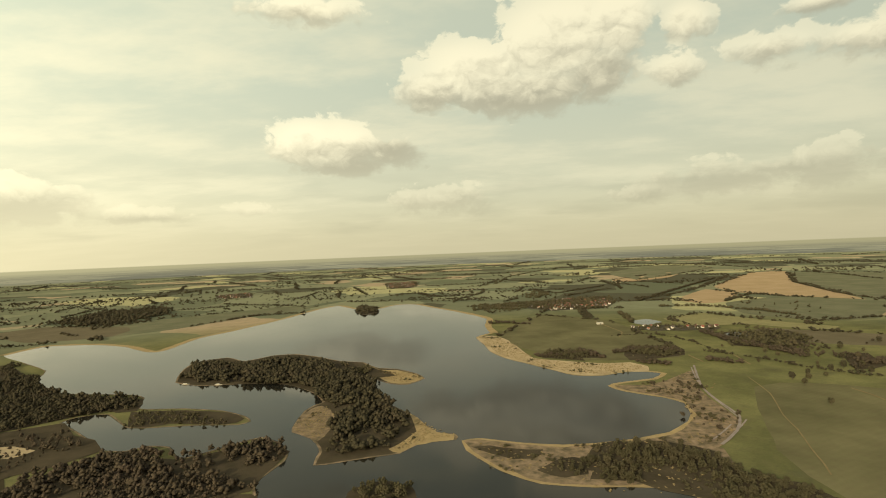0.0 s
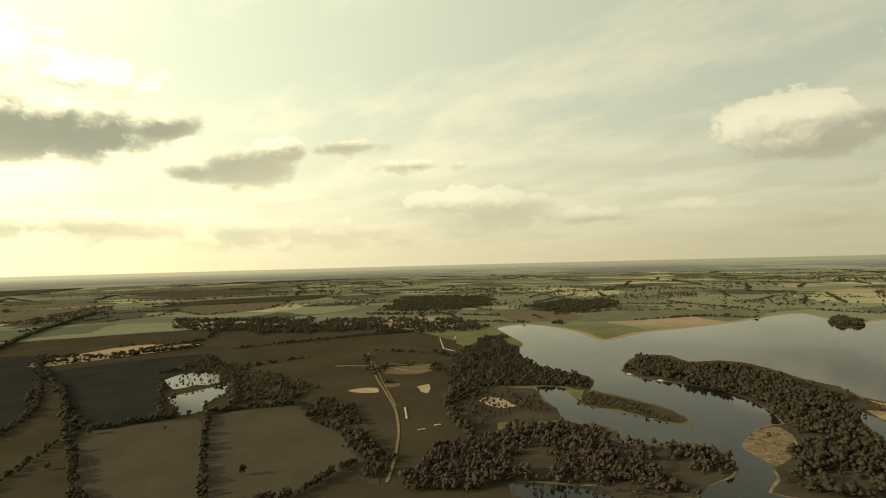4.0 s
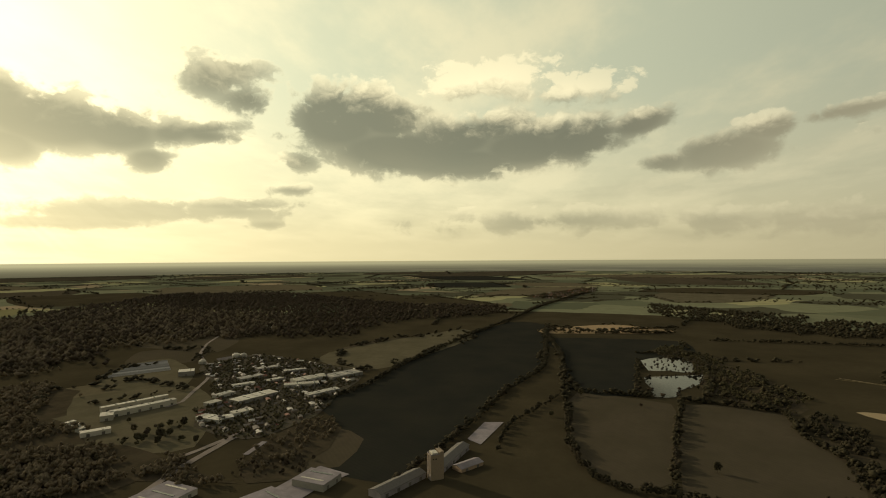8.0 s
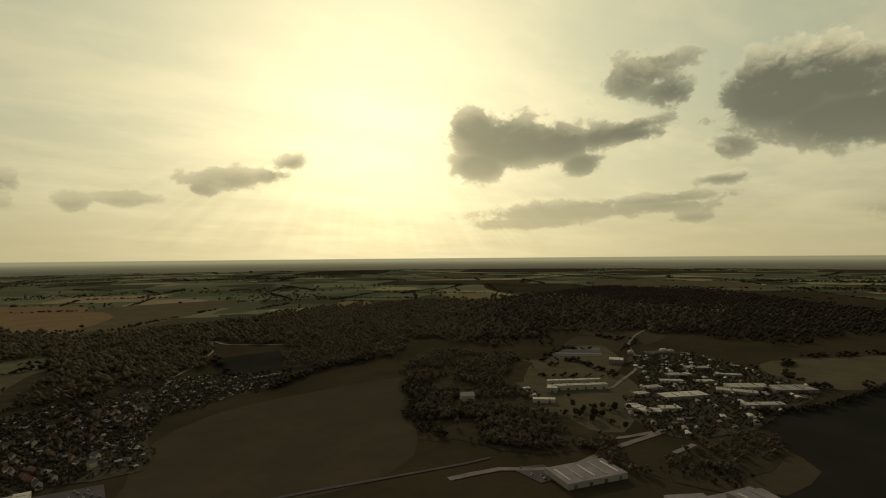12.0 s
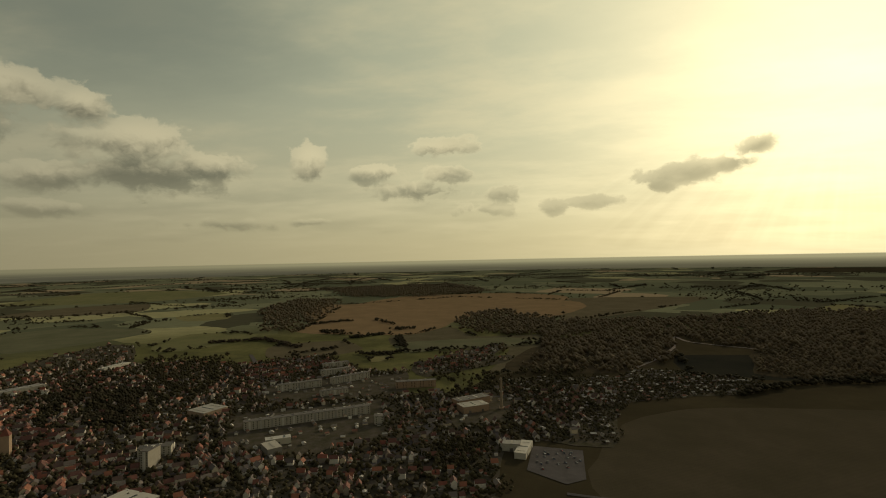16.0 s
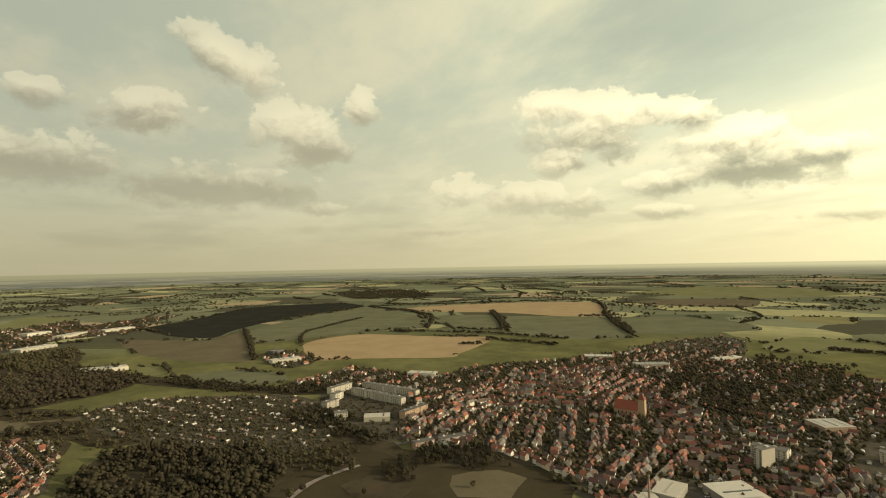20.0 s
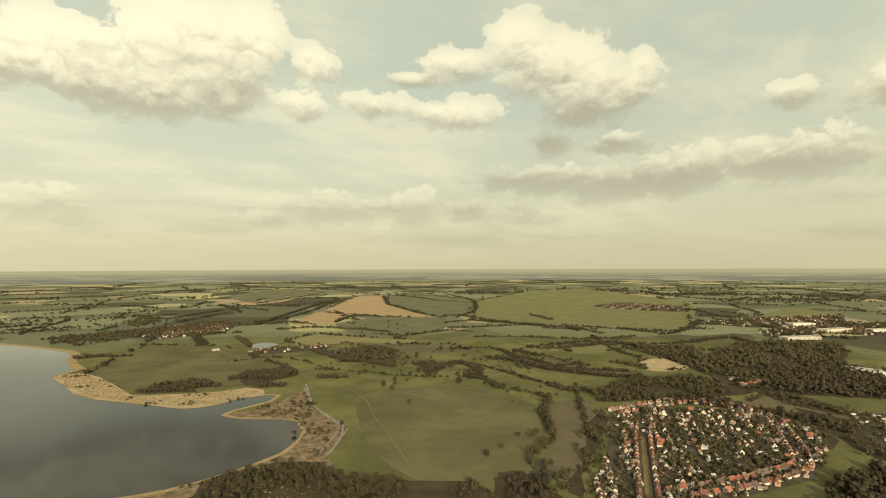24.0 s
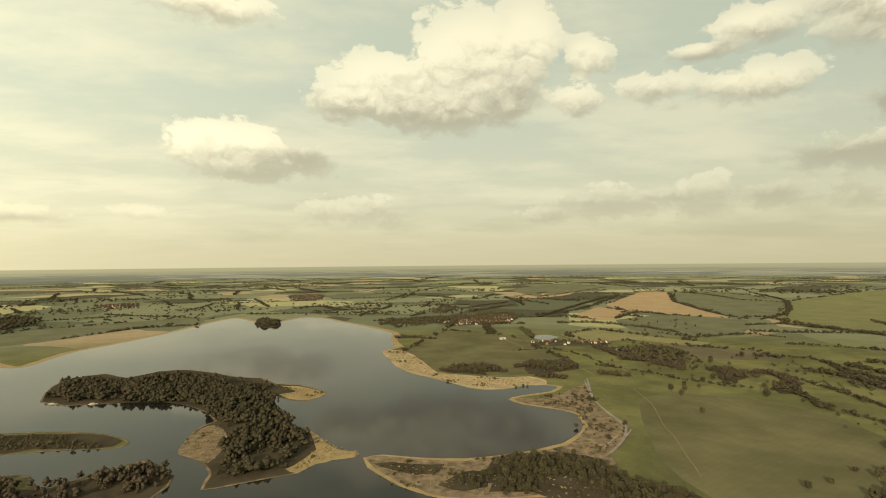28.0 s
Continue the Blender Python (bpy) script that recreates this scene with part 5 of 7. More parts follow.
wood([(-588, -612), (-614, -586), (-604, -512), (-650, -500), (-572, -348), (-536, -268), (-536, -378), (-490, -404), (-468, -488)], 11, (8, 14), "park trees by the road", M_LEAF_HAZED)
wood([(-716, -744), (-752, -718), (-720, -628), (-644, -530), (-614, -586), (-606, -630)], 11, (8, 14), "park trees by the road", M_LEAF_HAZED)
wood([(-674, -492), (-754, -484), (-642, -396), (-636, -440)], 16, (5, 9), "garden trees")
wood([(-652, -302), (-766, -258), (-730, -212), (-642, -208), (-586, -224), (-582, -270)], 12, (7, 12), "trees beside the estate", M_LEAF_HAZED)
wood([(-578, -764), (-630, -694), (-626, -592), (-604, -448), (-596, -360), (-546, -370), (-532, -446), (-482, -422), (-492, -484), (-510, -642)], 11, (9, 15), "park wood with clearings", M_LEAF_HAZED)
wood([(-644, -882), (-828, -1036), (-936, -884), (-896, -750), (-752, -656), (-682, -696), (-572, -758)], 12, (10, 16), "park wood with clearings", M_LEAF_HAZED)
wood([(16, -1976), (-540, -1960), (-1132, -2220), (-1810, -2232), (-1954, -1788), (-1132, -1038), (-908, -1224), (-702, -992), (-688, -1226), (-564, -1406), (-466, -1568), (-356, -1296), (-250, -1146), (-156, -1248), (12, -1246)], 16, (12, 18), "rolling old woodland", M_LEAF_HAZED)
wood([(-2156, -1972), (-2460, -1636), (-2140, -792), (-1630, -686), (-1338, -990), (-1216, -1112)], 22, (12, 18), "rolling old woodland", M_LEAF_HAZED)
hedge([(-382, -930), (-512, -1006), (-664, -1028)], 9, (8, 13))
wood([(-546, -736), (-598, -740), (-578, -614), (-542, -498), (-562, -418), (-478, -440), (-458, -542)], 11, (9, 15), "park wood with clearings", M_LEAF_HAZED)
wood([(202, -1858), (126, -2350), (-8, -2296), (-190, -1848), (-364, -1942), (-320, -1528), (-164, -1592), (88, -1634)], 16, (11, 17), "brownish copse beside the red field", M_LEAF_HAZED)
wood([(-58, -1388), (-288, -1542), (-442, -1478), (-354, -1230), (-204, -1090), (-68, -1098), (18, -1108)], 14, (10, 16), "brownish wood above the gardens", M_LEAF_HAZED)
wood([(-594, -824), (-642, -758), (-546, -620), (-552, -562), (-464, -508), (-420, -548)], 11, (9, 15), "park wood")
# town side
wood([(758, -726), (866, -920), (876, -1080), (620, -800), (526, -660), (574, -634), (596, -604)], 11, (9, 15), "dark town park", M_LEAF_DARK)
wood([(918, -1158), (798, -1322), (602, -1126), (508, -858), (594, -814)], 15, (7, 12), "garden trees")
wood([(176, -1312), (52, -1074), (-96, -1134), (-148, -1112), (-128, -960), (-8, -910), (110, -924)], 16, (7, 12), "garden trees")
wood([(1202, -2450), (1294, -3028), (1028, -3084), (792, -2150), (714, -1618), (848, -1724)], 20, (11, 17), "wooded valley", M_LEAF_HAZED)
wood([(1568, -4274), (536, -4758), (102, -3726), (508, -3188), (1006, -3234)], 24, (12, 18), "long brownish forest", M_LEAF_HAZED)
wood([(106, -640), (54, -704), (22, -646), (44, -588), (86, -582)], 11, (8, 13), "trees among the houses")
hedge([(3118, -1244), (3184, -1784), (2742, -2162), (1742, -1456), (1332, -1206)], 12, (8, 13))
hedge([(3178, -906), (3010, -1228)], 12, (8, 12))
hedge([(3052, -766), (2364, -894), (1852, -690)], 12, (8, 13))
hedge([(3052, -766), (2960, -1268), (2824, -1992), (2614, -2090)], 12, (8, 13))
hedge([(2328, -1208), (1708, -930), (1804, -770)], 12, (8, 12))
hedge([(2210, -54), (1454, -62)], 11, (7, 12))
hedge([(1688, -206), (1998, -266), (2406, -576)], 12, (7, 11))
wood([(4880, -908), (5000, -1540), (4076, -1596), (3608, -1280), (3798, -828)], 24, (12, 17), "dark far wood", M_LEAF_DARK)
wood([(1502, 510), (1510, 284), (1238, 238), (1224, 358), (1260, 428)], 11, (8, 13), "bronze young wood", M_LEAF_BROWN)
wood([(1420, 220), (1296, 122), (1092, -100), (1098, -202), (1002, -184), (1052, -74), (1214, 116), (1316, 216)], 10, (8, 13), "belt of trees behind the gardens", M_LEAF_DARK)
wood([(920, -84), (898, -174), (782, -168), (708, -206), (618, -200), (738, -142), (846, -94)], 10, (8, 14), "belt of trees beside the blocks", M_LEAF_DARK)
wood([(730, -802), (742, -974), (636, -876), (562, -722), (580, -660)], 10, (9, 14), "dark town park", M_LEAF_DARK)
wood([(646, -226), (654, -276), (594, -328), (542, -338), (546, -310), (568, -284), (562, -258), (590, -220), (520, -168), (532, -124), (582, -110), (606, -176)], 10, (9, 15), "park trees below the town", M_LEAF_DARK)
wood([(542, -242), (520, -288), (480, -304), (478, -276), (498, -234)], 16, (6, 11), "garden trees")
wood([(740, 166), (808, 146), (802, 66), (754, 8), (694, -66), (634, -60), (586, -30), (530, -16), (510, 174), (582, 170), (672, 158)], 9.5, (11, 18), "dense dark forest on a slope", M_LEAF_DARK)
wood([(1296, 464), (1476, 462), (1430, 240), (1256, 186), (1170, 262), (1162, 376)], 13, (8, 13), "bronze young wood", M_LEAF_BROWN)
wood([(920, 528), (992, 508), (982, 376), (974, 218), (926, 208), (940, 360), (888, 466)], 10, (8, 13), "belt of trees above the settlement", M_LEAF_DARK)
wood([(1412, 844), (1564, 744), (1310, 484), (1172, 394), (1108, 424), (1226, 554), (1332, 698)], 14, (8, 13), "trees round the sand pit")
wood([(458, 328), (510, 360), (720, 462), (774, 508), (658, 452), (576, 400), (488, 366)], 10, (7, 12), "belt of trees beside the settlement")
wood([(408, 394), (446, 430), (470, 400), (458, 360), (430, 324)], 11, (9, 14), "bare-topped trees at the meadow's foot", M_LEAF_BROWN)
wood([(1152, 472), (1278, 462), (1566, 390), (1550, 288), (1310, 190), (1162, 290), (1094, 370)], 14, (8, 14), "mixed wood", M_LEAF_DARK)
wood([(172, 624), (220, 634), (288, 616), (298, 562), (310, 516), (360, 476), (402, 428), (394, 388), (274, 456), (138, 566)], 11, (8, 14), "loose belt of trees at the reeds")
wood([(432, 424), (440, 408), (408, 370), (386, 388)], 11, (9, 14), "bare-topped trees at the meadow's foot", M_LEAF_BROWN)
wood([(884, 598), (1018, 610), (1146, 528), (1122, 410), (1056, 386), (904, 486), (808, 536)], 10, (8, 13), "belt of trees above the settlement")
wood([(1372, 618), (1752, 640), (1976, 456), (1542, 356), (1310, 480), (1280, 552)], 14, (8, 14), "mixed wood")
wood([(198, 1170), (282, 1146), (290, 1090), (212, 1132)], 11, (6, 10), "bushes above the beach")
wood([(418, 1196), (508, 1216), (512, 1128), (462, 1102), (400, 1146)], 11, (7, 11), "copse above the beach")
wood([(674, 1298), (830, 1414), (876, 1266), (794, 1098), (662, 1102)], 20, (6, 11), "bushes round a meadow pond")
field([(1076, 1998), (1404, 2124), (1566, 1856), (1230, 1488), (1046, 1514), (970, 1692)], M_GREEN, "dull green meadow before the tan field")
wood([(1044, 1914), (1316, 1990), (1330, 1798), (1194, 1650), (1002, 1666)], 55, (7, 12), "copse before the tan field")
wood([(110, 2204), (342, 2256), (708, 2390), (604, 2118), (322, 2122), (136, 2060)], 15, (8, 14), "trees round the lakeside village")
wood([(106, 2114), (196, 2232), (318, 2252), (486, 2304), (470, 2076), (330, 2032), (172, 1976)], 15, (8, 14), "trees round the lakeside village")
wood([(520, 2288), (792, 2440), (734, 2192), (574, 1974), (480, 1936)], 24, (8, 13), "trees round the lakeside village")
wood([(394, 2612), (534, 2852), (532, 2578), (416, 2454)], 18, (9, 14), "dark copse")
hedge([(766, 612), (672, 550), (604, 478)], 8, (6, 11))
hedge([(488, 424), (572, 458), (604, 478)], 12, (5, 9))
hedge([(770, 1020), (878, 936), (864, 780), (844, 662), (864, 586)], 12, (5, 9))
hedge([(1060, 998), (982, 852), (1028, 726), (1094, 628)], 9, (6, 10))
hedge([(1180, 1024), (1398, 986), (1474, 844), (1678, 740)], 10, (6, 11))
hedge([(1442, 1708), (1596, 1700), (1648, 1428), (1658, 1268)], 12, (8, 12))
hedge([(1784, 1022), (1900, 916), (2222, 1000)], 12, (8, 12))
hedge([(808, 2172), (1312, 2806), (1714, 3302)], 12, (8, 13))
hedge([(1708, 1878), (2108, 2208), (2566, 2744), (2882, 3340)], 14, (7, 11))

wood([(-364, 452), (-308, 490), (-252, 514), (-202, 538), (-186, 482), (-238, 462), (-324, 410)], 12, (4, 8), "low wet scrub round a pond", M_LEAF_BROWN)
wood([(728, 340), (732, 266), (754, 218), (656, 230), (588, 260), (634, 306)], 9, (6, 11), "trees in the middle of the village")
wood([(-596, -298), (-658, -252), (-642, -216), (-556, -212), (-536, -256)], 13, (5, 9), "scattered bushes", M_LEAF_BROWN)
# more growth on the sunny meadows
hedge([(558, 1134), (626, 1042), (660, 956), (714, 884), (780, 832), (768, 724)], 13, (5, 9))
hedge([(992, 1150), (1094, 1094), (1040, 902), (1016, 778)], 10, (5, 10))
hedge([(1220, 1302), (1336, 1206), (1450, 1024), (1646, 942)], 13, (6, 10))
hedge([(878, 634), (722, 510), (620, 420)], 14, (5, 9))
hedge([(432, 1364), (542, 1372), (586, 1254), (580, 1118)], 14, (4, 8))
hedge([(1014, 1466), (1266, 1502), (1324, 1412)], 12, (6, 11))
hedge([(854, 910), (750, 736), (766, 666), (760, 606)], 12, (5, 9))
hedge([(1882, 2812), (1642, 2170), (1600, 1896)], 14, (6, 10))
hedge([(1098, 2038), (1328, 2260), (1390, 2102)], 11, (7, 12))
hedge([(1534, 1040), (1332, 830), (1268, 712)], 11, (6, 11))
wood([(964, 1074), (1142, 990), (1150, 812), (1056, 702), (906, 786), (854, 910)], 30, (5, 10), "bushy trees on the meadows")
wood([(802, 696), (886, 626), (786, 544), (686, 538), (704, 612)], 34, (4, 8), "scattered meadow bushes")
wood([(702, 1168), (810, 1172), (816, 1080), (708, 1024)], 15, (7, 12), "copse of meadow trees", M_LEAF_BROWN)
wood([(780, 1030), (850, 1054), (802, 950), (730, 924)], 13, (7, 12), "copse of meadow trees", M_LEAF_BROWN)
wood([(810, 902), (864, 902), (800, 818), (764, 824)], 12, (7, 11), "copse of meadow trees")
wood([(1516, 668), (1906, 614), (1910, 440), (1632, 376), (1432, 462), (1326, 558)], 15, (8, 13), "mixed wood")
wood([(1084, 368), (1132, 332), (1058, 226), (1024, 236), (1036, 304)], 13, (7, 11), "trees along a meadow")
wood([(1024, 300), (1002, 198), (942, 90), (850, 90), (834, 152), (922, 242)], 14, (5, 9), "orchard trees")
wood([(952, 324), (932, 230), (828, 198), (820, 242), (862, 294)], 14, (5, 9), "garden trees")
wood([(766, -16), (716, -78), (692, -132), (640, -150), (626, -94), (686, -48)], 11, (7, 12), "trees below the gardens")
plant("bushes", along(POND_LOW + POND_LOW[:1], 9, 5), (2, 6), FAR_CROWNS, M_LEAF_BROWN, "bushes on the banks of a farm pond", 1.4, category="bushes")
plant("bushes", scatter(POND_UP, 15), (2, 4), FAR_CROWNS, M_LEAF_BROWN, "bushes standing in the pond", 1.6, category="bushes")
wood([(-646, -1466), (-992, -1570), (-936, -1238), (-728, -1036), (-556, -1052), (-482, -1098)], 13, (9, 15), "brownish old woodland", M_LEAF_HAZED)
wood([(-896, -2032), (-1162, -2198), (-1228, -1682), (-1228, -1350), (-1410, -1278), (-1254, -1006), (-990, -934), (-936, -1238), (-992, -1570), (-746, -1520), (-646, -1466)], 15, (10, 16), "brownish old woodland", M_LEAF_HAZED)

# hedges and tree lines of the middle distance
hedge([(1696, 1825), (1641, 1563), (1656, 1381), (1663, 1298)], 6, (6, 11), mat=M_LEAF, spread=16)
hedge([(1742, 1316), (1665, 1156), (1628, 1058)], 9, (6, 11), mat=M_LEAF, spread=9)
hedge([(1106, 1014), (1101, 908)], 5, (6, 11), spread=8)
hedge([(974, 968), (996, 889), (973, 792), (989, 706), (1007, 648), (1054, 579)], 4, (6, 11), spread=8)
hedge([(1222, 968), (1317, 939), (1448, 930), (1460, 833)], 4, (6, 11), mat=M_LEAF_BROWN, spread=13)
hedge([(1528, 968), (1583, 927)], 6, (6, 11), mat=M_LEAF, spread=10)
hedge([(1740, 916), (1835, 903), (2043, 939), (2337, 1030)], 8, (6, 11), spread=12)
hedge([(1820, 1107), (1786, 940)], 11, (6, 11), mat=M_LEAF, spread=7)
hedge([(1018, 786), (1071, 775)], 7, (6, 11), spread=5)
hedge([(1162, 737), (1162, 655)], 7, (6, 11), mat=M_LEAF, spread=5)
hedge([(840, 667), (837, 615), (872, 607)], 6, (6, 11), mat=M_LEAF_BROWN, spread=4)
hedge([(769, 968), (872, 980), (837, 866)], 4, (6, 11), mat=M_LEAF_BROWN, spread=9)
hedge([(2493, 3626), (2477, 3295), (2350, 2827), (2400, 2547), (1916, 2034), (1641, 1867)], 18, (6, 11), spread=12)
hedge([(2715, 3832), (3129, 3928), (3393, 3699), (3406, 3240), (4208, 3502), (4904, 3483)], 27, (6, 11), spread=18)
hedge([(1996, 1708), (1872, 1480)], 9, (6, 11), mat=M_LEAF, spread=13)
hedge([(4792, 2985), (4482, 2319), (4505, 1926)], 14, (6, 11), mat=M_LEAF_BROWN, spread=36)
hedge([(4248, 1817), (5216, 1936), (5022, 1489)], 13, (6, 11), mat=M_LEAF_BROWN, spread=36)
hedge([(1667, 767), (1847, 730), (1768, 605)], 5, (6, 11), mat=M_LEAF_BROWN, spread=12)
hedge([(100, 2204), (191, 2200), (296, 2259), (401, 2256), (578, 2286), (725, 2361)], 6, (6, 11), spread=16)
hedge([(-503, 5161), (-213, 4666), (137, 4637)], 13, (6, 11), spread=34)
hedge([(563, 3810), (685, 3507)], 8, (6, 11), spread=32)
hedge([(481, 3017), (576, 2691), (743, 2868), (929, 3027)], 10, (6, 11), spread=16)
hedge([(982, 3696), (1122, 3831)], 14, (6, 11), spread=21)
hedge([(961, 4243), (1072, 4036)], 18, (6, 11), mat=M_LEAF, spread=18)
hedge([(831, 2279), (1006, 2359), (1333, 2707), (1894, 3473)], 10, (6, 11), spread=16)
hedge([(611, 1821), (567, 1585)], 6, (6, 11), mat=M_LEAF, spread=9)
hedge([(201, 1148), (261, 1146), (307, 1179), (329, 1096)], 5, (6, 11), mat=M_LEAF_BROWN, spread=6)
hedge([(371, 1155), (447, 1176), (503, 1136)], 4, (6, 11), mat=M_LEAF_BROWN, spread=9)
hedge([(385, 1055), (435, 1020)], 5, (6, 11), mat=M_LEAF_BROWN, spread=6)
hedge([(675, 1372), (684, 1215), (720, 1061)], 4, (6, 11), mat=M_LEAF_BROWN, spread=10)
hedge([(523, 1045), (569, 1011)], 5, (6, 11), mat=M_LEAF_BROWN, spread=6)
hedge([(523, 2017), (466, 1708)], 5, (6, 11), spread=13)
hedge([(-299, 2954), (-179, 3055), (-36, 2754), (86, 2852)], 8, (6, 11), spread=20)
hedge([(170, 3404), (349, 3589), (593, 4548), (1140, 5660), (1765, 6324)], 21, (6, 11), mat=M_LEAF, spread=20)
hedge([(801, 1952), (946, 1921), (1033, 1776), (1083, 1594)], 7, (6, 11), mat=M_LEAF, spread=11)
hedge([(147, 1683), (193, 1687), (262, 1637)], 6, (6, 11), mat=M_LEAF_BROWN, spread=9)
hedge([(2809, -834), (2655, -897), (2292, -845), (1979, -775)], 10, (7, 11), spread=12)
hedge([(2394, -1245), (2094, -1127), (1781, -980), (1676, -911)], 8, (7, 11), spread=12)
hedge([(2030, -1667), (1648, -1416), (1365, -1243)], 6, (7, 11), spread=16)
hedge([(1501, -770), (1290, -881)], 6, (7, 11), spread=9)
hedge([(1613, -838), (1372, -980)], 9, (7, 11), spread=6)
hedge([(1851, -549), (1765, -675), (1623, -833)], 10, (7, 11), spread=7)
hedge([(1445, -645), (1421, -704)], 5, (7, 11), spread=8)
hedge([(735, -1887), (618, -1989)], 5, (7, 11), spread=14)
hedge([(623, -1685), (552, -1671)], 4, (7, 11), spread=14)
hedge([(482, -1548), (405, -1617)], 3, (7, 11), spread=14)
hedge([(394, -1738), (331, -1764)], 4, (7, 11), spread=16)
hedge([(340, -1576), (286, -1393)], 4, (7, 11), spread=11)
hedge([(529, -2023), (411, -1862)], 9, (7, 11), spread=8)
hedge([(561, -1293), (462, -1367)], 7, (7, 11), spread=5)
hedge([(389, -1295), (336, -1272), (273, -1325)], 5, (7, 11), spread=7)
hedge([(877, -1452), (742, -1510), (576, -1374)], 4, (7, 11), mat=M_LEAF_BROWN, spread=11)

# ---------------------------------------------------------------- far country, drawn by chance
def far_country():
    g = np.random.default_rng(21)
    rows, woods = [], []
    for _ in range(820):
        r = 2050 * math.exp(g.uniform(0, 2.0))
        a = g.uniform(0, 6.283)
        x, y = -r * math.sin(a), r * math.cos(a)
        d = a + g.choice([0.0, 1.57]) + g.normal(0, 0.35)
        length = r * g.uniform(0.05, 0.22)
        n = int(length / (r * 0.0036))
        t = (np.arange(n) / max(1, n) - 0.5) * length
        bend = np.sin(t / length * 3) * length * g.uniform(-0.15, 0.15)
        rows.append(np.stack([x + t * math.cos(d) - bend * math.sin(d), y + t * math.sin(d) + bend * math.cos(d)], 1) + g.normal(0, r * 0.0012, (n, 2)))
    for _ in range(200):
        r = 2400 * math.exp(g.uniform(0, 2.2))
        a = g.uniform(0, 6.283)
        x, y = -r * math.sin(a), r * math.cos(a)
        n = int(g.uniform(30, 110))
        q = g.normal(0, 1, (n, 2)) * np.array([g.uniform(0.03, 0.09), g.uniform(0.015, 0.05)]) * r
        ca, sa = math.cos(a), math.sin(a)
        woods.append(np.stack([x + q[:, 0] * ca - q[:, 1] * sa, y + q[:, 0] * sa + q[:, 1] * ca], 1))
    for name, sets, label in (("hedgerow", rows, "far hedgerows between the fields"), ("woodland", woods, "far woods on the horizon")):
        p = np.concatenate(sets)
        for f in FIELDS + [LAKE]:
            p = p[~inside(f, p)]
        r = np.hypot(p[:, 0], p[:, 1])
        for lo, hi, tall in ((0, 4000, (7, 12)), (4000, 8000, (10, 16)), (8000, 9400, (12, 17))):
            s = p[(r >= lo) & (r < hi)]
            plant(name, s, tall, DOT_CROWNS, M_LEAF_DARK, label, 1.5, category="hedge" if name == "hedgerow" else "woodland")


def field_hedges():
    """Hedges along the edges of the fields further off."""
    g = np.random.default_rng(9)
    rows = []
    for f in FIELDS:
        for (ax, ay), (bx, by) in zip(f, f[1:] + f[:1]):
            r = math.hypot((ax + bx) / 2, (ay + by) / 2)
            d = math.hypot(bx - ax, by - ay)
            if r < 1050 or g.random() > 0.62:
                continue
            n = int(d / (5 + r * 0.0028))
            t = np.sort(g.random(n))[:, None]
            t = t[np.sin(t[:, 0] * d / 60 + r) > -0.55]
            rows.append(np.array([[ax, ay]]) * (1 - t) + np.array([[bx, by]]) * t + g.normal(0, 3 + r * 0.001, (len(t), 2)))
    p = np.concatenate(rows)
    p = p[~inside(LAKE, p)]
    plant("hedgerow", p, (5, 10), DOT_CROWNS, M_LEAF_DARK, "broken hedges along the field edges", 1.8, category="hedge")


far_country()
field_hedges()

# ---------------------------------------------------------------- buildings
def thing(name, x, y, turn, label, category, group="", z=0.5):
    px, py, pz, k = land(x, y)
    ob = new(name)
    ob.empty_display_size = 2.0
    ob.matrix_basis = pose(px, py, pz + z, 0, 0, turn) @ Matrix.Diagonal((k, k, k, 1))
    return tagged(ob, label, category, group)


def part(name, verts, faces, mat, parent, label="", at=None):
    me = bpy.data.meshes.new(name)
    me.from_pydata([tuple(v) for v in verts], [], [tuple(f) for f in faces])
    me.materials.append(mat)
    ob = new(name, me)
    ob.parent = parent
    if at:
        ob.location = at
    if label:
        ob["label"] = label
    return ob


def share(name, me, parent, at, turn=0.0):
    ob = new(name, me)
    ob.parent = parent
    ob.location = at
    ob.rotation_euler = (0, 0, radians(turn))
    return ob


BOX_F = [(0, 3, 2, 1), (4, 5, 6, 7), (0, 1, 5, 4), (1, 2, 6, 5), (2, 3, 7, 6), (3, 0, 4, 7)]


def box(x0, x1, y0, y1, z0, z1):
    return [(x0, y0, z0), (x1, y0, z0), (x1, y1, z0), (x0, y1, z0), (x0, y0, z1), (x1, y0, z1), (x1, y1, z1), (x0, y1, z1)]


def boxes(items):
    vs, fs = [], []
    for it in items:
        n = len(vs)
        vs += box(*it)
        fs += [tuple(i + n for i in f) for f in BOX_F]
    return vs, fs


def gable_wall(l, d, h, rise):
    """Walls with pointed gables, ridge along x."""
    a, b = l / 2, d / 2
    v = [(-a, -b, 0), (a, -b, 0), (a, b, 0), (-a, b, 0), (-a, -b, h), (a, -b, h), (a, b, h), (-a, b, h), (-a, 0, h + rise), (a, 0, h + rise)]
    f = [(0, 1, 5, 4), (2, 3, 7, 6), (1, 2, 6, 9, 5), (3, 0, 4, 8, 7), (0, 3, 2, 1)]
    return v, f


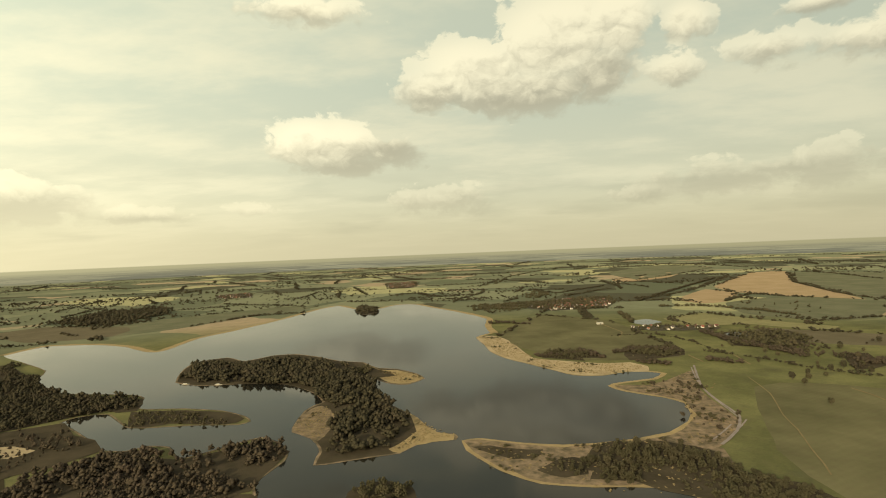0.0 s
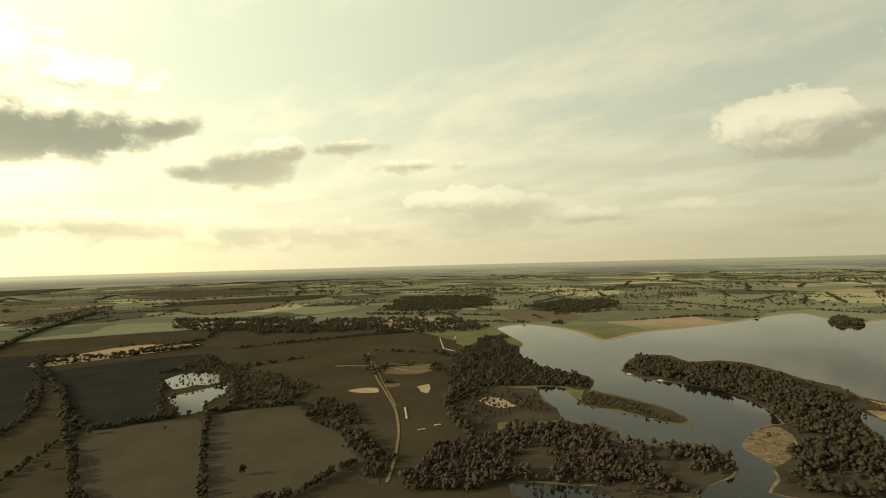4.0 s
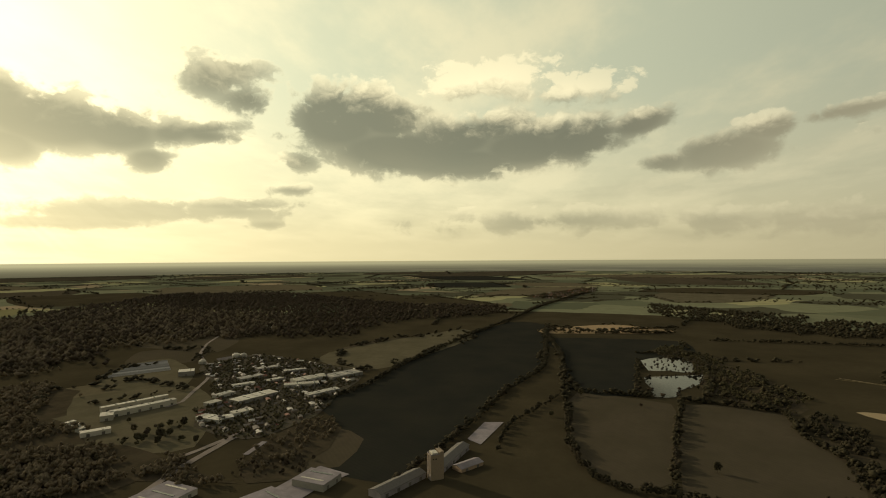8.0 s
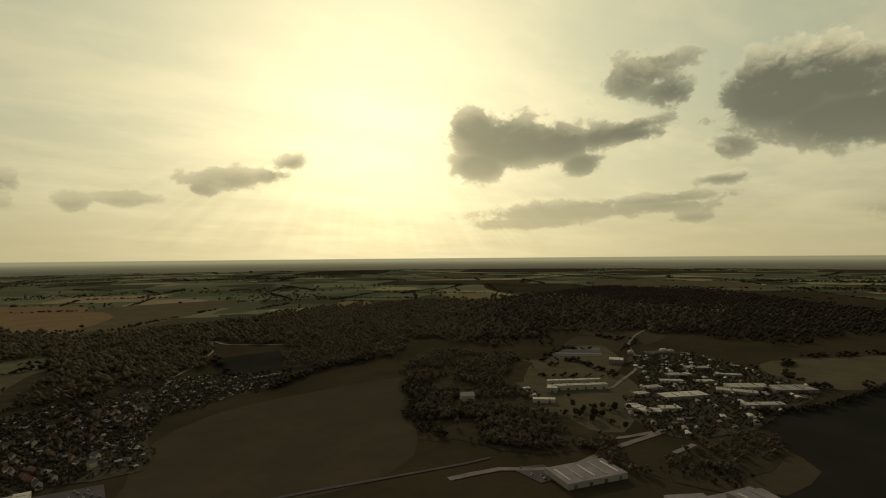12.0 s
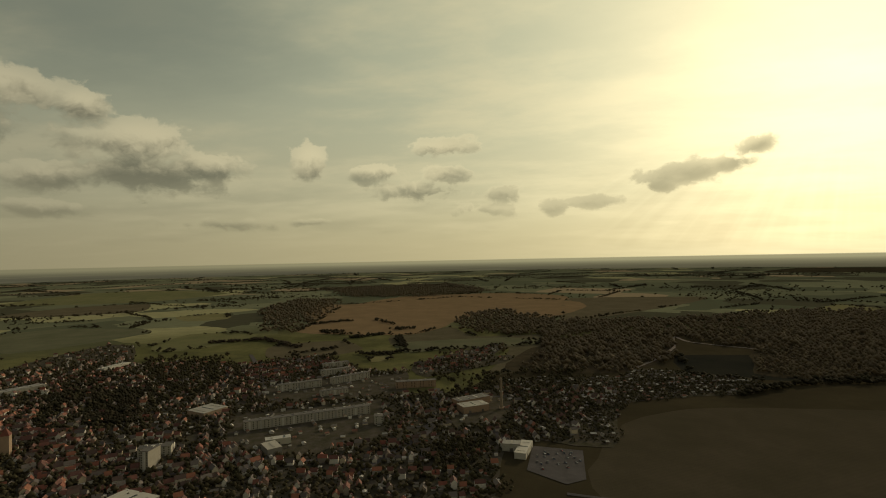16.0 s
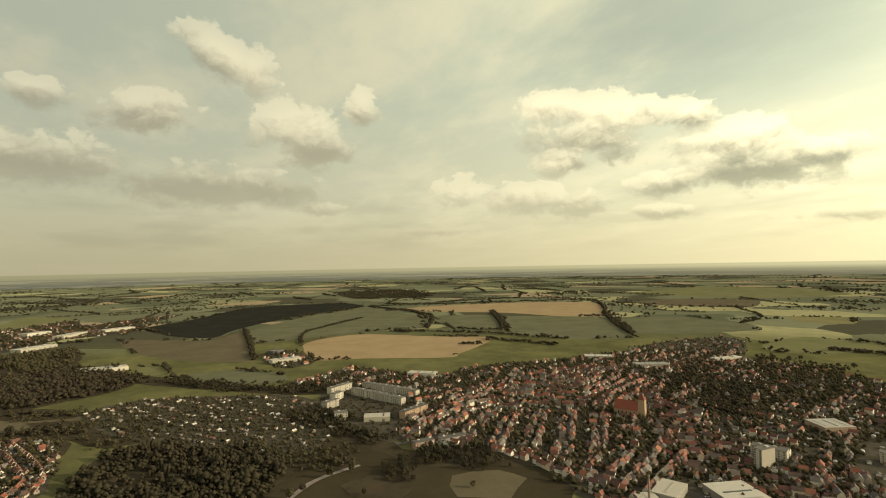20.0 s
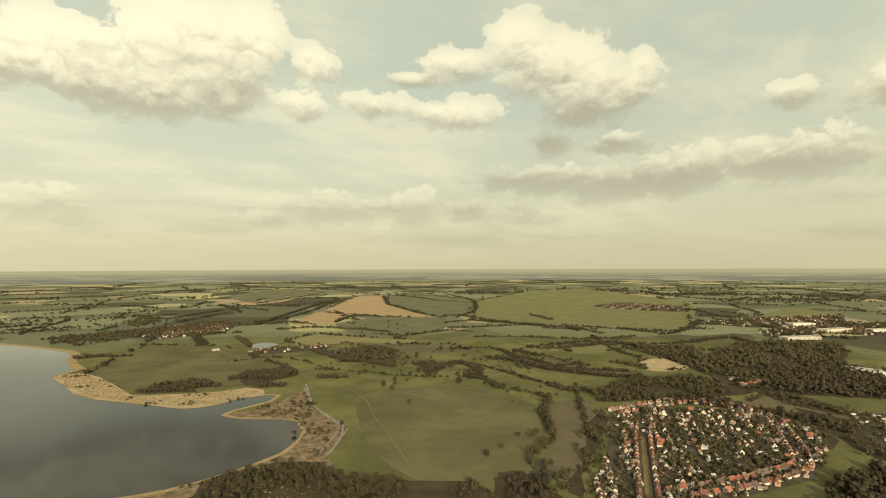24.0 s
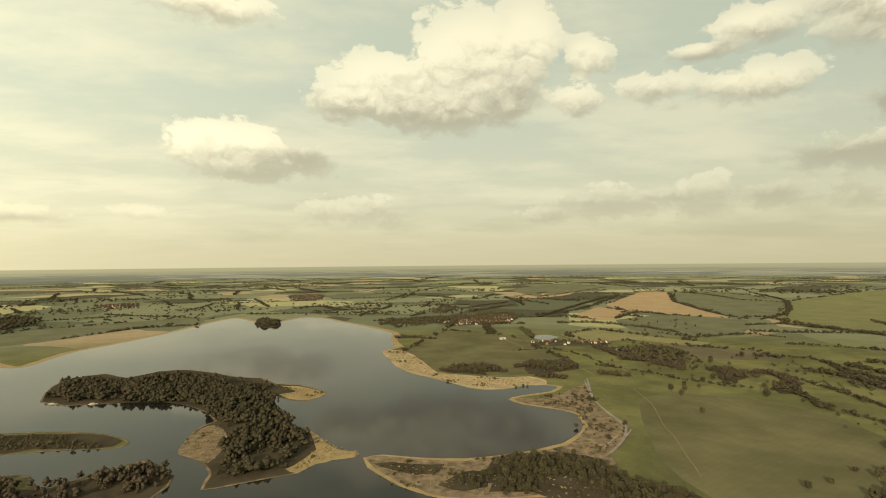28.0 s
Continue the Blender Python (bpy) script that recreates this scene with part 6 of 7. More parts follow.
def gable_roof(l, d, h, rise, over=0.5, thick=0.25):
    """Two roof slopes with thickness and eaves."""
    a, b = l / 2 + over * 0.7, d / 2 + over
    drop = rise * over / (d / 2)
    lo = h - drop + 0.05
    hi = h + rise + 0.05
    v = []
    for x in (-a, a):
        v += [(x, -b, lo), (x, 0, hi), (x, b, lo), (x, b, lo + thick), (x, 0, hi + thick), (x, -b, lo + thick)]
    f = [(0, 1, 4, 5), (1, 2, 3, 4), (11, 10, 7, 6), (10, 9, 8, 7), (5, 4, 10, 11), (4, 3, 9, 10), (1, 0, 6, 7), (2, 1, 7, 8), (0, 5, 11, 6), (3, 2, 8, 9)]
    return v, f


PANE = bpy.data.meshes.new("window")
PANE.from_pydata(box(-0.75, 0.75, -0.06, 0.06, 0.0, 1.4), [], BOX_F)
PANE.materials.append(M_GLASS)
DOOR = bpy.data.meshes.new("door")
DOOR.from_pydata(box(-0.5, 0.5, -0.08, 0.08, 0.0, 2.05), [], BOX_F)
DOOR.materials.append(M_BRICK)


def house_kind(l, d, h, rise, roofmat, label, group):
    ob = thing("house", 0, 0, 0, label, "house", group)
    part("wall", *gable_wall(l, d, h, rise), M_WALL_ONE, ob)
    roof = part("roof", *gable_roof(l, d, h, rise), roofmat, ob)
    part("chimney", box(l * 0.2, l * 0.2 + 0.7, -0.9, -0.2, h + rise * 0.7, h + rise + 1.1), BOX_F, M_BRICK, roof, "brick chimney on the ridge")
    for s in (-1, 1):
        share("window", PANE, ob, (l * 0.25 * s, -d / 2, 1.0))
        share("window", PANE, ob, (l / 2 * s, 0.0, h * 0.9), 90)
    share("door", DOOR, ob, (0, -d / 2, 0))
    return ob


KINDS = [
    house_kind(7.5, 6.0, 3.8, 3.3, M_ROOF_ONE, "plastered house with a steep tiled roof", "town houses"),
    house_kind(9.5, 6.5, 5.5, 3.6, M_ROOF_ONE, "two-storey plastered house with a tiled roof", "town houses"),
    house_kind(7, 5.5, 3.0, 3.2, M_RED_ROOF, "small house with a bright red tiled roof", "village houses"),
    house_kind(9, 5.5, 3.6, 3.0, M_RED_ROOF, "long terrace house with a bright red tiled roof", "village houses"),
    house_kind(11, 7.0, 7.2, 4.0, M_ROOF_ONE, "tall old town house with a tiled roof", "town houses"),
    house_kind(7.5, 6.0, 3.3, 3.4, M_ROOF_ONE, "small pale house with a dark tiled roof", "village houses"),
]
SINGLES = [0]
G = np.random.default_rng(11)


def town_mesh(name, places, sizes, mats, label, category="houses"):
    """Many plain houses with walls and roofs as one mesh."""
    if len(places) == 0:
        return None
    verts, faces, mat = [], [], []
    for (x, y, a), (l, d, h, rise) in zip(places, sizes):
        px, py, pz, k = land(x, y)
        ca, sa = math.cos(a) * k, math.sin(a) * k
        for i, (v, f) in enumerate((gable_wall(l, d, h, rise), gable_roof(l, d, h, rise))):
            n = len(verts)
            verts += [(px + q[0] * ca - q[1] * sa, py + q[0] * sa + q[1] * ca, pz + 0.5 + q[2] * k) for q in v]
            faces += [tuple(j + n for j in g) for g in f]
            mat += [i] * len(f)
    me = bpy.data.meshes.new(name)
    me.from_pydata(verts, [], faces)
    for m in mats:
        me.materials.append(m)
    me.polygons.foreach_set("material_index", mat)
    return tagged(new(name, me), label, category, kind="stuff")


def district(pts, row, gap, turn, sizes, kinds, near, label, keep=0.8, mats=(M_WALL, M_ROOF), trees=1.0, floor=None, clear=(), tree_h=(4, 9), name="houses", streets=0.0, across=0.38, bend=14, mixed=False):
    """Rows of houses in pairs along streets inside an outline; those nearer than near metres stand as things of their own."""
    if floor:
        sheet("garden_ground", pts, floor, "dark garden ground between the houses", category="ground")
    q = np.array(pts)
    mid = q.mean(0)
    span = np.abs(q - mid).max() * 1.5
    cand = []
    n = int(span / row)

    def at(u, w, way_):
        ca, sa = math.cos(radians(turn + way_)), math.sin(radians(turn + way_))
        return mid[0] + u * ca - w * sa, mid[1] + u * sa + w * ca

    def kept(x, y, way_):
        """Quarter by quarter the streets run one way or the other."""
        return not mixed or (math.sin(x / 62 + 1.5 * math.sin(y / 88)) + math.sin(y / 55 + 1.2 * math.sin(x / 71)) > 0.15) == (way_ > 0)

    ways = (0, 84) if mixed else (0,)
    for way_ in ways:
        for i in range(-n, n + 1):
            v = i * row + (row * 0.22 if i % 2 else -row * 0.22)
            u = -span
            while u < span:
                u += gap * G.uniform(0.75, 1.4)
                w = v + G.normal(0, row * (0.11 if sizes is not SHED else 0.22)) + bend * math.sin(u / 90 + i * 0.23)
                lean = bend / 90 * math.cos(u / 90 + i * 0.23)
                x, y = at(u, w, way_)
                if kept(x, y, way_):
                    cand.append((x, y, radians(turn + way_) + lean + G.normal(0, 0.06) + (1.571 if G.random() < across else 0)))
    cand = np.array(cand)
    cand = cand[inside(pts, cand[:, :2])]
    for c in clear:
        cand = cand[~inside(c, cand[:, :2])]
    cand = cand[G.random(len(cand)) < keep]
    order = np.argsort(np.hypot(cand[:, 0], cand[:, 1]))
    far_p, far_s = [], []
    for j in order:
        x, y, a = cand[j]
        if kinds and math.hypot(x, y) < near and SINGLES[0] < 300:
            SINGLES[0] += 1
            s = G.uniform(0.85, 1.15)
            copy_thing(KINDS[kinds[int(G.integers(0, len(kinds)))]], pose(x, y, 0.5, 0, 0, math.degrees(a)) @ Matrix.Scale(s * 0.84, 4))
        else:
            l, d, h, rise = sizes[int(G.integers(0, len(sizes)))]
            far_p.append((x, y, a))
            far_s.append((l * G.uniform(0.8, 1.25), d * G.uniform(0.85, 1.15), h * G.uniform(0.85, 1.15), rise * G.uniform(0.8, 1.1)))
    town_mesh(name, far_p, far_s, mats, label)
    lanes = []
    if streets:
        for way_, i in itertools.product(ways, range(-n - n % 2 - 1, n + 1, 4)):
            run = []
            for u in list(np.arange(-span, span, 16.0)) + [None]:
                p = at(u, (i + 0.5) * row + bend * math.sin(u / 90 + (i + 0.5) * 0.23), way_) if u is not None else None
                if p and kept(*p, way_) and inside(pts, np.array([p]))[0] and not any(inside(c, np.array([p]))[0] for c in clear):
                    run.append(p)
                else:
                    if len(run) > 4:
                        ribbon("road", run, streets, M_ASPHALT, "narrow grey street between house rows")
                        lanes += run
                    run = []
    if trees:
        p = scatter(pts, 15 / math.sqrt(trees))
        for c in clear:
            p = p[~inside(c, p)]
        if lanes:
            near_lane = np.min(np.hypot(p[:, None, 0] - np.array(lanes)[None, :, 0], p[:, None, 1] - np.array(lanes)[None, :, 1]), 1)
            p = p[near_lane > 6.0]
        plant("garden_trees", p, tree_h, TINY_CROWNS if np.hypot(p[:, 0], p[:, 1]).mean() < 800 else DOT_CROWNS, M_LEAF, "bushes and small trees between the houses", 1.15, category="trees")


def street_row(pts, side, gap, kinds):
    """Houses standing along one side of a street."""
    line = curve(pts, False, 12.0)
    left = gap
    for (ax, ay), (bx, by) in zip(line, line[1:]):
        d = math.hypot(bx - ax, by - ay)
        a = math.atan2(by - ay, bx - ax)
        while left < d:
            t = left / d
            x, y = ax + (bx - ax) * t - math.sin(a) * side, ay + (by - ay) * t + math.cos(a) * side
            turn = math.degrees(a) + (180 if side < 0 else 0) + G.normal(0, 2)
            copy_thing(KINDS[kinds[int(G.integers(0, len(kinds)))]], pose(x, y, 0.5, 0, 0, turn) @ Matrix.Scale(G.uniform(0.85, 1.05), 4))
            SINGLES[0] += 1
            left += gap * G.uniform(0.85, 1.5)
        left -= d


SMALL = [(7.5, 6.0, 3.6, 3.4), (6.5, 5.5, 3.2, 3.2), (9, 6, 4.4, 3.4), (4.5, 4, 2.6, 1.8)]
OLD = [(7.0, 5.2, 5.4, 2.9), (5.6, 4.8, 4.4, 2.8), (9.5, 6.0, 6.6, 3.2), (4.6, 4.0, 3.6, 2.4), (4, 3.2, 2.4, 1.0), (3.4, 3.0, 2.3, 0.9)]
OLD_ROW = [(9.0, 6.4, 5.6, 3.2), (8.0, 6.0, 4.8, 3.0), (10.5, 7.0, 6.6, 3.4), (7.0, 5.6, 4.2, 2.8), (4.6, 4.0, 2.8, 1.4)]
SHED = [(5, 4, 2.4, 1.0), (6.5, 4.5, 2.5, 1.4), (4, 3.5, 2.2, 0.8)]

VILLAGE = [(706, 452), (766, 480), (834, 452), (932, 360), (918, 270), (886, 222), (822, 206), (698, 190), (598, 218), (510, 250), (472, 240), (448, 288), (500, 342), (606, 388)]
STREET = [(708, 402), (714, 388), (468, 246), (462, 262)]
RING = [(757, 482), (835, 470), (920, 440), (950, 380), (917, 298), (832, 250), (732, 208), (623, 233), (540, 268)]
ribbon("road", RING, 5.5, M_ASPHALT, "curved village street")
for side in (-9.5, 9.5):
    street_row([(500, 275), (606, 338), (690, 388), (748, 418)], side, 10.0, [3, 2, 3])
    street_row(RING[:5], side, 14.0, [5, 0, 5, 2])
    street_row(RING[4:], side, 11.0, [3, 2, 5, 3])
district(VILLAGE, 21, 12, 30, SMALL, [5, 2, 5, 0, 5, 3, 0], 2000, "village houses with red roofs and gardens", 0.66, floor=M_TOWN, trees=3.6, tree_h=(4, 8), clear=[STREET, [(716, 330), (720, 262), (740, 218), (654, 238), (594, 268), (644, 306)]], across=0.2)
district(VILLAGE, 14, 11, 30, SHED, [], 0, "white and dark garden sheds in the village", 0.5, (M_WALL, M_SHED_ROOF), 0, clear=[STREET], name="sheds")
sheet("garden_ground", [(1034, -168), (1068, -230), (974, -342), (800, -304), (726, -254), (686, -200), (756, -162), (828, -134)], M_TOWN, "worn ground between the flats", category="ground")
plant("garden_trees", scatter([(1034, -168), (1068, -230), (974, -342), (800, -304), (726, -254), (686, -200), (756, -162), (828, -134)], 13), (3, 7), TINY_CROWNS, M_LEAF, "small trees between the flats", 1.1, category="trees")
OLD_TOWN = [(732, -214), (794, -278), (890, -412), (1020, -540), (972, -758), (960, -844), (754, -756), (640, -716), (554, -618), (462, -594), (412, -606), (368, -644), (314, -614), (280, -580), (412, -338), (494, -344), (542, -338), (612, -306), (660, -230)]
district(OLD_TOWN, 17.5, 8.2, 128, OLD_ROW, [0, 1, 4, 1], 640, "close red-roofed houses of the old town", 0.8, floor=M_TOWN, trees=3.4, streets=5.0, across=0.25, bend=24, mixed=True, tree_h=(4, 9), clear=[[(408, -380), (446, -434), (418, -500), (362, -482), (300, -468), (286, -444)], [(422, -532), (496, -628), (446, -654), (380, -556)]])
district([(1122, -102), (1232, -266), (1062, -424), (1118, -562), (1088, -764), (1114, -1020), (984, -1226), (834, -1054), (754, -756), (960, -844), (972, -758), (1020, -540), (890, -412), (810, -284), (942, -308), (1044, -202)], 27, 11, 118, OLD + SMALL, [], 0, "plain houses on the town's edge", 0.62, floor=M_TOWN, trees=3.4, across=0.2, tree_h=(4, 8))
SOUTH_TOWN = [(1010, -832), (922, -1112), (786, -1194), (622, -1138), (482, -1270), (316, -1096), (218, -1100), (184, -918), (104, -922), (6, -964), (-94, -960), (-188, -960), (-172, -876), (-94, -798), (-92, -712), (6, -676), (16, -528), (26, -506), (538, -438)]
district(SOUTH_TOWN, 27, 11, 112, OLD + SMALL, [0, 1], 560, "plain town houses among trees", 0.74, floor=M_TOWN, trees=2.8, streets=6.0, across=0.2, mixed=True, tree_h=(4, 9), clear=[[(358, -616), (424, -770), (220, -872), (168, -692), (262, -620)], [(424, -854), (462, -960), (150, -1104), (128, -936), (320, -856)], [(80, -734), (86, -852), (-8, -910), (0, -772)]])
for town in (OLD_TOWN, SOUTH_TOWN):
    district(town, 24, 15, 118, SHED, [], 0, "small pale yard sheds and lean-tos between the houses", 0.55, (M_WALL, M_SHED_ROOF), 0, name="sheds", mixed=True)
district([(218, -1158), (144, -1296), (22, -1446), (20, -1360), (90, -1132), (190, -1074)], 22, 13, 20, SMALL, [], 0, "rows of small red-roofed houses", 0.9, floor=M_TOWN, trees=0.6)
district([(628, -1150), (474, -1248), (394, -1184), (362, -1082), (544, -1018)], 22, 13, 10, SMALL, [], 0, "rows of small houses", 0.9, floor=M_TOWN, trees=0.6)
district([(1144, -1022), (1196, -1236), (1184, -1428), (1072, -1384), (882, -1116), (932, -990), (944, -842)], 34, 20, 30, OLD, [], 0, "plain houses and sheds along a road out of town", 0.7, floor=M_TOWN, trees=0.8)
# allotment gardens with sheds
district([(1044, 234), (1118, 152), (1032, -98), (920, -158), (794, -152), (702, -108), (720, -38), (788, 48), (892, 160)], 19, 13, 35, SHED, [], 0, "small garden sheds on allotments", 0.55, (M_SHED, M_SHED_ROOF), 4.0, M_TOWN, tree_h=(3, 6), name="sheds")
district([(-94, -960), (-296, -1048), (-452, -1026), (-426, -966), (-174, -866), (-146, -748), (-104, -706), (-102, -798)], 19, 13, 15, SHED, [], 0, "small garden sheds on allotments", 0.6, (M_SHED, M_SHED_ROOF), 3.5, M_TOWN, tree_h=(3, 6), name="sheds")
district([(10, -1024), (-64, -1046), (-222, -1064), (-260, -1140), (-458, -1052), (-408, -938), (-186, -892), (-126, -672), (10, -734)], 19, 13, 15, SHED, [], 0, "small garden sheds on allotments", 0.55, (M_SHED, M_SHED_ROOF), 3.5, M_TOWN, tree_h=(3, 6), name="sheds")
# far villages
for pts, turn in (
    ([(396, 2218), (592, 2414), (748, 2360), (612, 2066), (458, 2028)], 10), ([(2716, 1836), (3114, 1858), (3028, 1424), (2718, 1308), (2642, 1576)], 10),
    ([(2304, 1014), (2560, 934), (3054, 702), (2508, 578), (2220, 810)], 20), ([(526, 1502), (634, 1516), (760, 1466), (728, 1404), (562, 1426)], 0),
    ([(-470, 4152), (-234, 4294), (-198, 3606), (-370, 3594)], 0), ([(-1548, 3532), (-1374, 3694), (-1216, 3262), (-1392, 3256)], 0), ([(324, 2136), (568, 2192), (702, 2206), (630, 2012), (402, 1966)], 30),
    ([(2154, 728), (2456, 640), (2660, 364), (2310, 336), (2230, 546), (1954, 632)], 15), ([(1448, -76), (1634, -118), (1466, -194), (1326, -188), (1304, -120)], 10),
    ([(-3188, 238), (-3614, 414), (-4244, 844), (-3748, 744), (-3092, 418)], 40), ([(-1788, -908), (-1878, -822), (-1772, -754), (-1706, -846)], 10), ([(202, -1108), (142, -1224), (-2, -1282), (8, -1202), (170, -1044)], 20),
    ([(2112, 690), (2540, 630), (2962, 428), (3106, 238), (2572, 372), (2236, 556)], 10),
):
    district(pts, 34, 20, turn, SMALL, [], 0, "small far village with pale walls", 0.8, trees=0.8, floor=M_TOWN, tree_h=(6, 11))


def two(a, b):
    """Middle, length and turn of the line from a to b."""
    dx, dy = b[0] - a[0], b[1] - a[1]
    return ((a[0] + b[0]) / 2, (a[1] + b[1]) / 2), math.hypot(dx, dy), math.degrees(math.atan2(dy, dx))


def block(ends, depth, storeys, label, mat=M_SLAB, away=1):
    """A slab of flats along the line; the far side lies depth behind it."""
    (mx, my), l, turn = two(*ends)
    d = depth / 2
    t = radians(turn)
    nx, ny = -math.sin(t), math.cos(t)
    if nx * mx + ny * my < 0:
        nx, ny = -nx, -ny
    ob = thing("apartment_block", mx + nx * d, my + ny * d, turn, label, "flats", "slab blocks")
    h = storeys * 2.8 + 1.0
    part("wall", box(-l / 2, l / 2, -d, d, 0, h), BOX_F, mat, ob)
    roof = part("roof", *boxes([(-l / 2 - 0.3, l / 2 + 0.3, -d - 0.3, d + 0.3, h + 0.003, h + 0.5)]), M_FELT, ob)
    cols = max(3, int(l / 5.0))
    for i in range(cols):
        x = -l / 2 + (i + 0.5) * l / cols
        if i % 3 == 1:
            part("stairwell", box(x - 1.4, x + 1.4, -d - 0.5, -d - 0.003, 0, h - 0.3), BOX_F, M_BRICK if mat is M_BRICK else M_GREY, ob)
            part("vent_house", box(x - 1.6, x + 1.6, d * 0.2, d * 0.6, h + 0.503, h + 1.6), BOX_F, M_GREY, roof)
        for s in range(storeys):
            z = 1.4 + s * 2.8
            if i % 3 != 1:
                share("window", PANE, ob, (x, -d, z))
            share("window", PANE, ob, (x, d, z))
    return ob


def hall(ends, depth, h, label, roof=None, wall=None, rise=0.0, name="warehouse"):
    """A long low building along the line, with doors and roof lights."""
    (mx, my), l, turn = two(*ends)
    if len(label.split()) < 4:
        label += " on the trading estate"
    d = depth / 2
    t = radians(turn)
    nx, ny = -math.sin(t), math.cos(t)
    if nx * mx + ny * my < 0:
        nx, ny = -nx, -ny
    ob = thing(name, mx + nx * d, my + ny * d, turn, label, "hall", "trading estate halls")
    roof, wall = roof or M_GREY, wall or M_GREY
    if rise:
        part("wall", *gable_wall(l, depth, h, rise), wall, ob)
        part("roof", *gable_roof(l, depth, h, rise, 0.6, 0.3), roof, ob)
    else:
        part("wall", box(-l / 2, l / 2, -d, d, 0, h), BOX_F, wall, ob)
        top = part("roof", box(-l / 2 - 0.25, l / 2 + 0.25, -d - 0.25, d + 0.25, h + 0.003, h + 0.45), BOX_F, roof, ob)
        n = max(1, int(l / 14))
        for i in range(n):
            x = -l / 2 + (i + 0.5) * l / n
            part("roof_light", box(x - 1.2, x + 1.2, -d * 0.7, d * 0.7, h + 0.453, h + 0.8), BOX_F, M_GLASS if i % 2 else M_WHITE, top)
    n = max(1, int(l / 16))
    for i in range(n):
        x = -l / 2 + (i + 0.5) * l / n
        part("door", box(x - 2, x + 2, -d - 0.1, -d - 0.003, 0, min(h * 0.75, 4)), BOX_F, M_FELT, ob)
        part("door", box(x - 2, x + 2, d + 0.003, d + 0.1, 0, min(h * 0.75, 4)), BOX_F, M_FELT, ob)
    return ob


# flats
block([(376, -700), (218, -794)], 12, 4, "very long grey slab of flats with five storeys")
block([(422, -912), (356, -958)], 12, 4, "grey slab of flats behind the long one")
block([(340, -972), (282, -1030)], 12, 4, "pale slab of flats")
block([(210, -946), (138, -966)], 12, 4, "dark slab of flats with a pale end wall", M_BRICK)
block([(386, -1036), (338, -1070)], 12, 4, "grey slab of flats")
block([(406, -1102), (358, -1136)], 12, 4, "grey slab of flats")
block([(330, -884), (290, -912)], 12, 3, "low grey slab of flats")
block([(196, -738), (184, -742)], 14, 4, "pale block of flats with a blank end wall")
block([(456, -590), (422, -606)], 14, 4, "tall brown block of flats with many windows")
block([(426, -556), (416, -556)], 22, 8, "tall pale tower of flats with blank walls", M_SLAB)
block([(992, -176), (1024, -222)], 12, 4, "sunlit white slab of flats", M_WHITE)
block([(890, -150), (910, -174)], 12, 4, "sunlit white block of flats", M_WHITE)
block([(942, -174), (960, -192)], 12, 4, "sunlit white block of flats", M_WHITE)
block([(976, -210), (864, -272)], 12, 4, "grey slab of flats with a white end wall")
block([(1014, -240), (904, -312)], 12, 4, "grey slab of flats")
block([(780, -252), (808, -300)], 13, 4, "orange brick block of flats", M_BRICK)
block([(820, -150), (818, -170)], 16, 4, "pale flat-roofed school wing", M_WHITE)
block([(646, -222), (650, -250)], 12, 3, "pale terrace of flats", M_WALL_ONE)
block([(646, -258), (648, -298)], 12, 3, "pale terrace of flats", M_WALL_ONE)
hall([(796, -190), (784, -228)], 22, 7, "white school hall with a flat roof", M_WHITE, M_WHITE)
hall([(298, -612), (285, -624)], 28, 8, "white flat-roofed hall", M_WHITE, M_GREY)
hall([(316, -643), (288, -658)], 12, 8, "grey flat-roofed annex", M_GREY, M_WHITE)
# markets in the south town
hall([(414, -391), (392, -403)], 40, 8, "white flat-roofed supermarket", M_WHITE, M_GREY)
hall([(406, -453), (361, -441)], 44, 8, "long white flat-roofed supermarket", M_WHITE, M_GREY)
hall([(322, -428), (300, -440)], 34, 8, "white flat-roofed store", M_WHITE, M_GREY)
hall([(72, -798), (34, -820)], 26, 10, "pale boiler house beside the chimney", M_WHITE, M_BRICK)
hall([(82, -824), (34, -860)], 22, 12, "dark boiler hall", M_FELT, M_BRICK)
hall([(-16, -624), (-26, -668)], 14, 7, "white factory shed", M_WHITE, M_WHITE)
hall([(12, -650), (-10, -648)], 14, 9, "grey two-storey workshop", M_GREY, M_SLAB)
hall([(1080, -354), (1044, -404)], 26, 8, "white hall on the town's edge", M_WHITE, M_WHITE)
hall([(1068, -814), (1034, -870)], 24, 8, "grey trading hall", M_GREY, M_WHITE)
hall([(892, -1054), (888, -1132)], 20, 8, "white trading hall", M_WHITE, M_WHITE)
hall([(930, -848), (900, -918)], 24, 8, "grey trading hall", M_GREY, M_WHITE)
hall([(466, -748), (450, -788)], 40, 9, "grey sports hall with a flat roof", M_GREY, M_BRICK)
hall([(1454, 334), (1456, 268)], 40, 8, "long white hall behind the gardens", M_WHITE, M_WHITE)
hall([(1456, 268), (1470, 228)], 30, 8, "white hall behind the gardens", M_WHITE, M_WHITE)
hall([(1368, -98), (1386, -170)], 30, 9, "white farm hall", M_WHITE, M_WHITE)
hall([(1508, -110), (1534, -142)], 24, 11, "dark farm barn", M_FELT, M_FELT)
for x, ends in enumerate(([(2386, 696), (2456, 640)], [(2230, 546), (2350, 500)], [(2362, 444), (2444, 356)])):
    hall(ends, 40, 12, "far white works hall", M_WHITE, M_WHITE)
hall([(1932, 580), (2034, 514)], 40, 8, "far white works hall", M_WHITE, M_WHITE)
hall([(1128, 418), (1196, 396)], 14, 5, "red-brown works building at the sand ground", M_ROOF_ONE, M_BRICK)
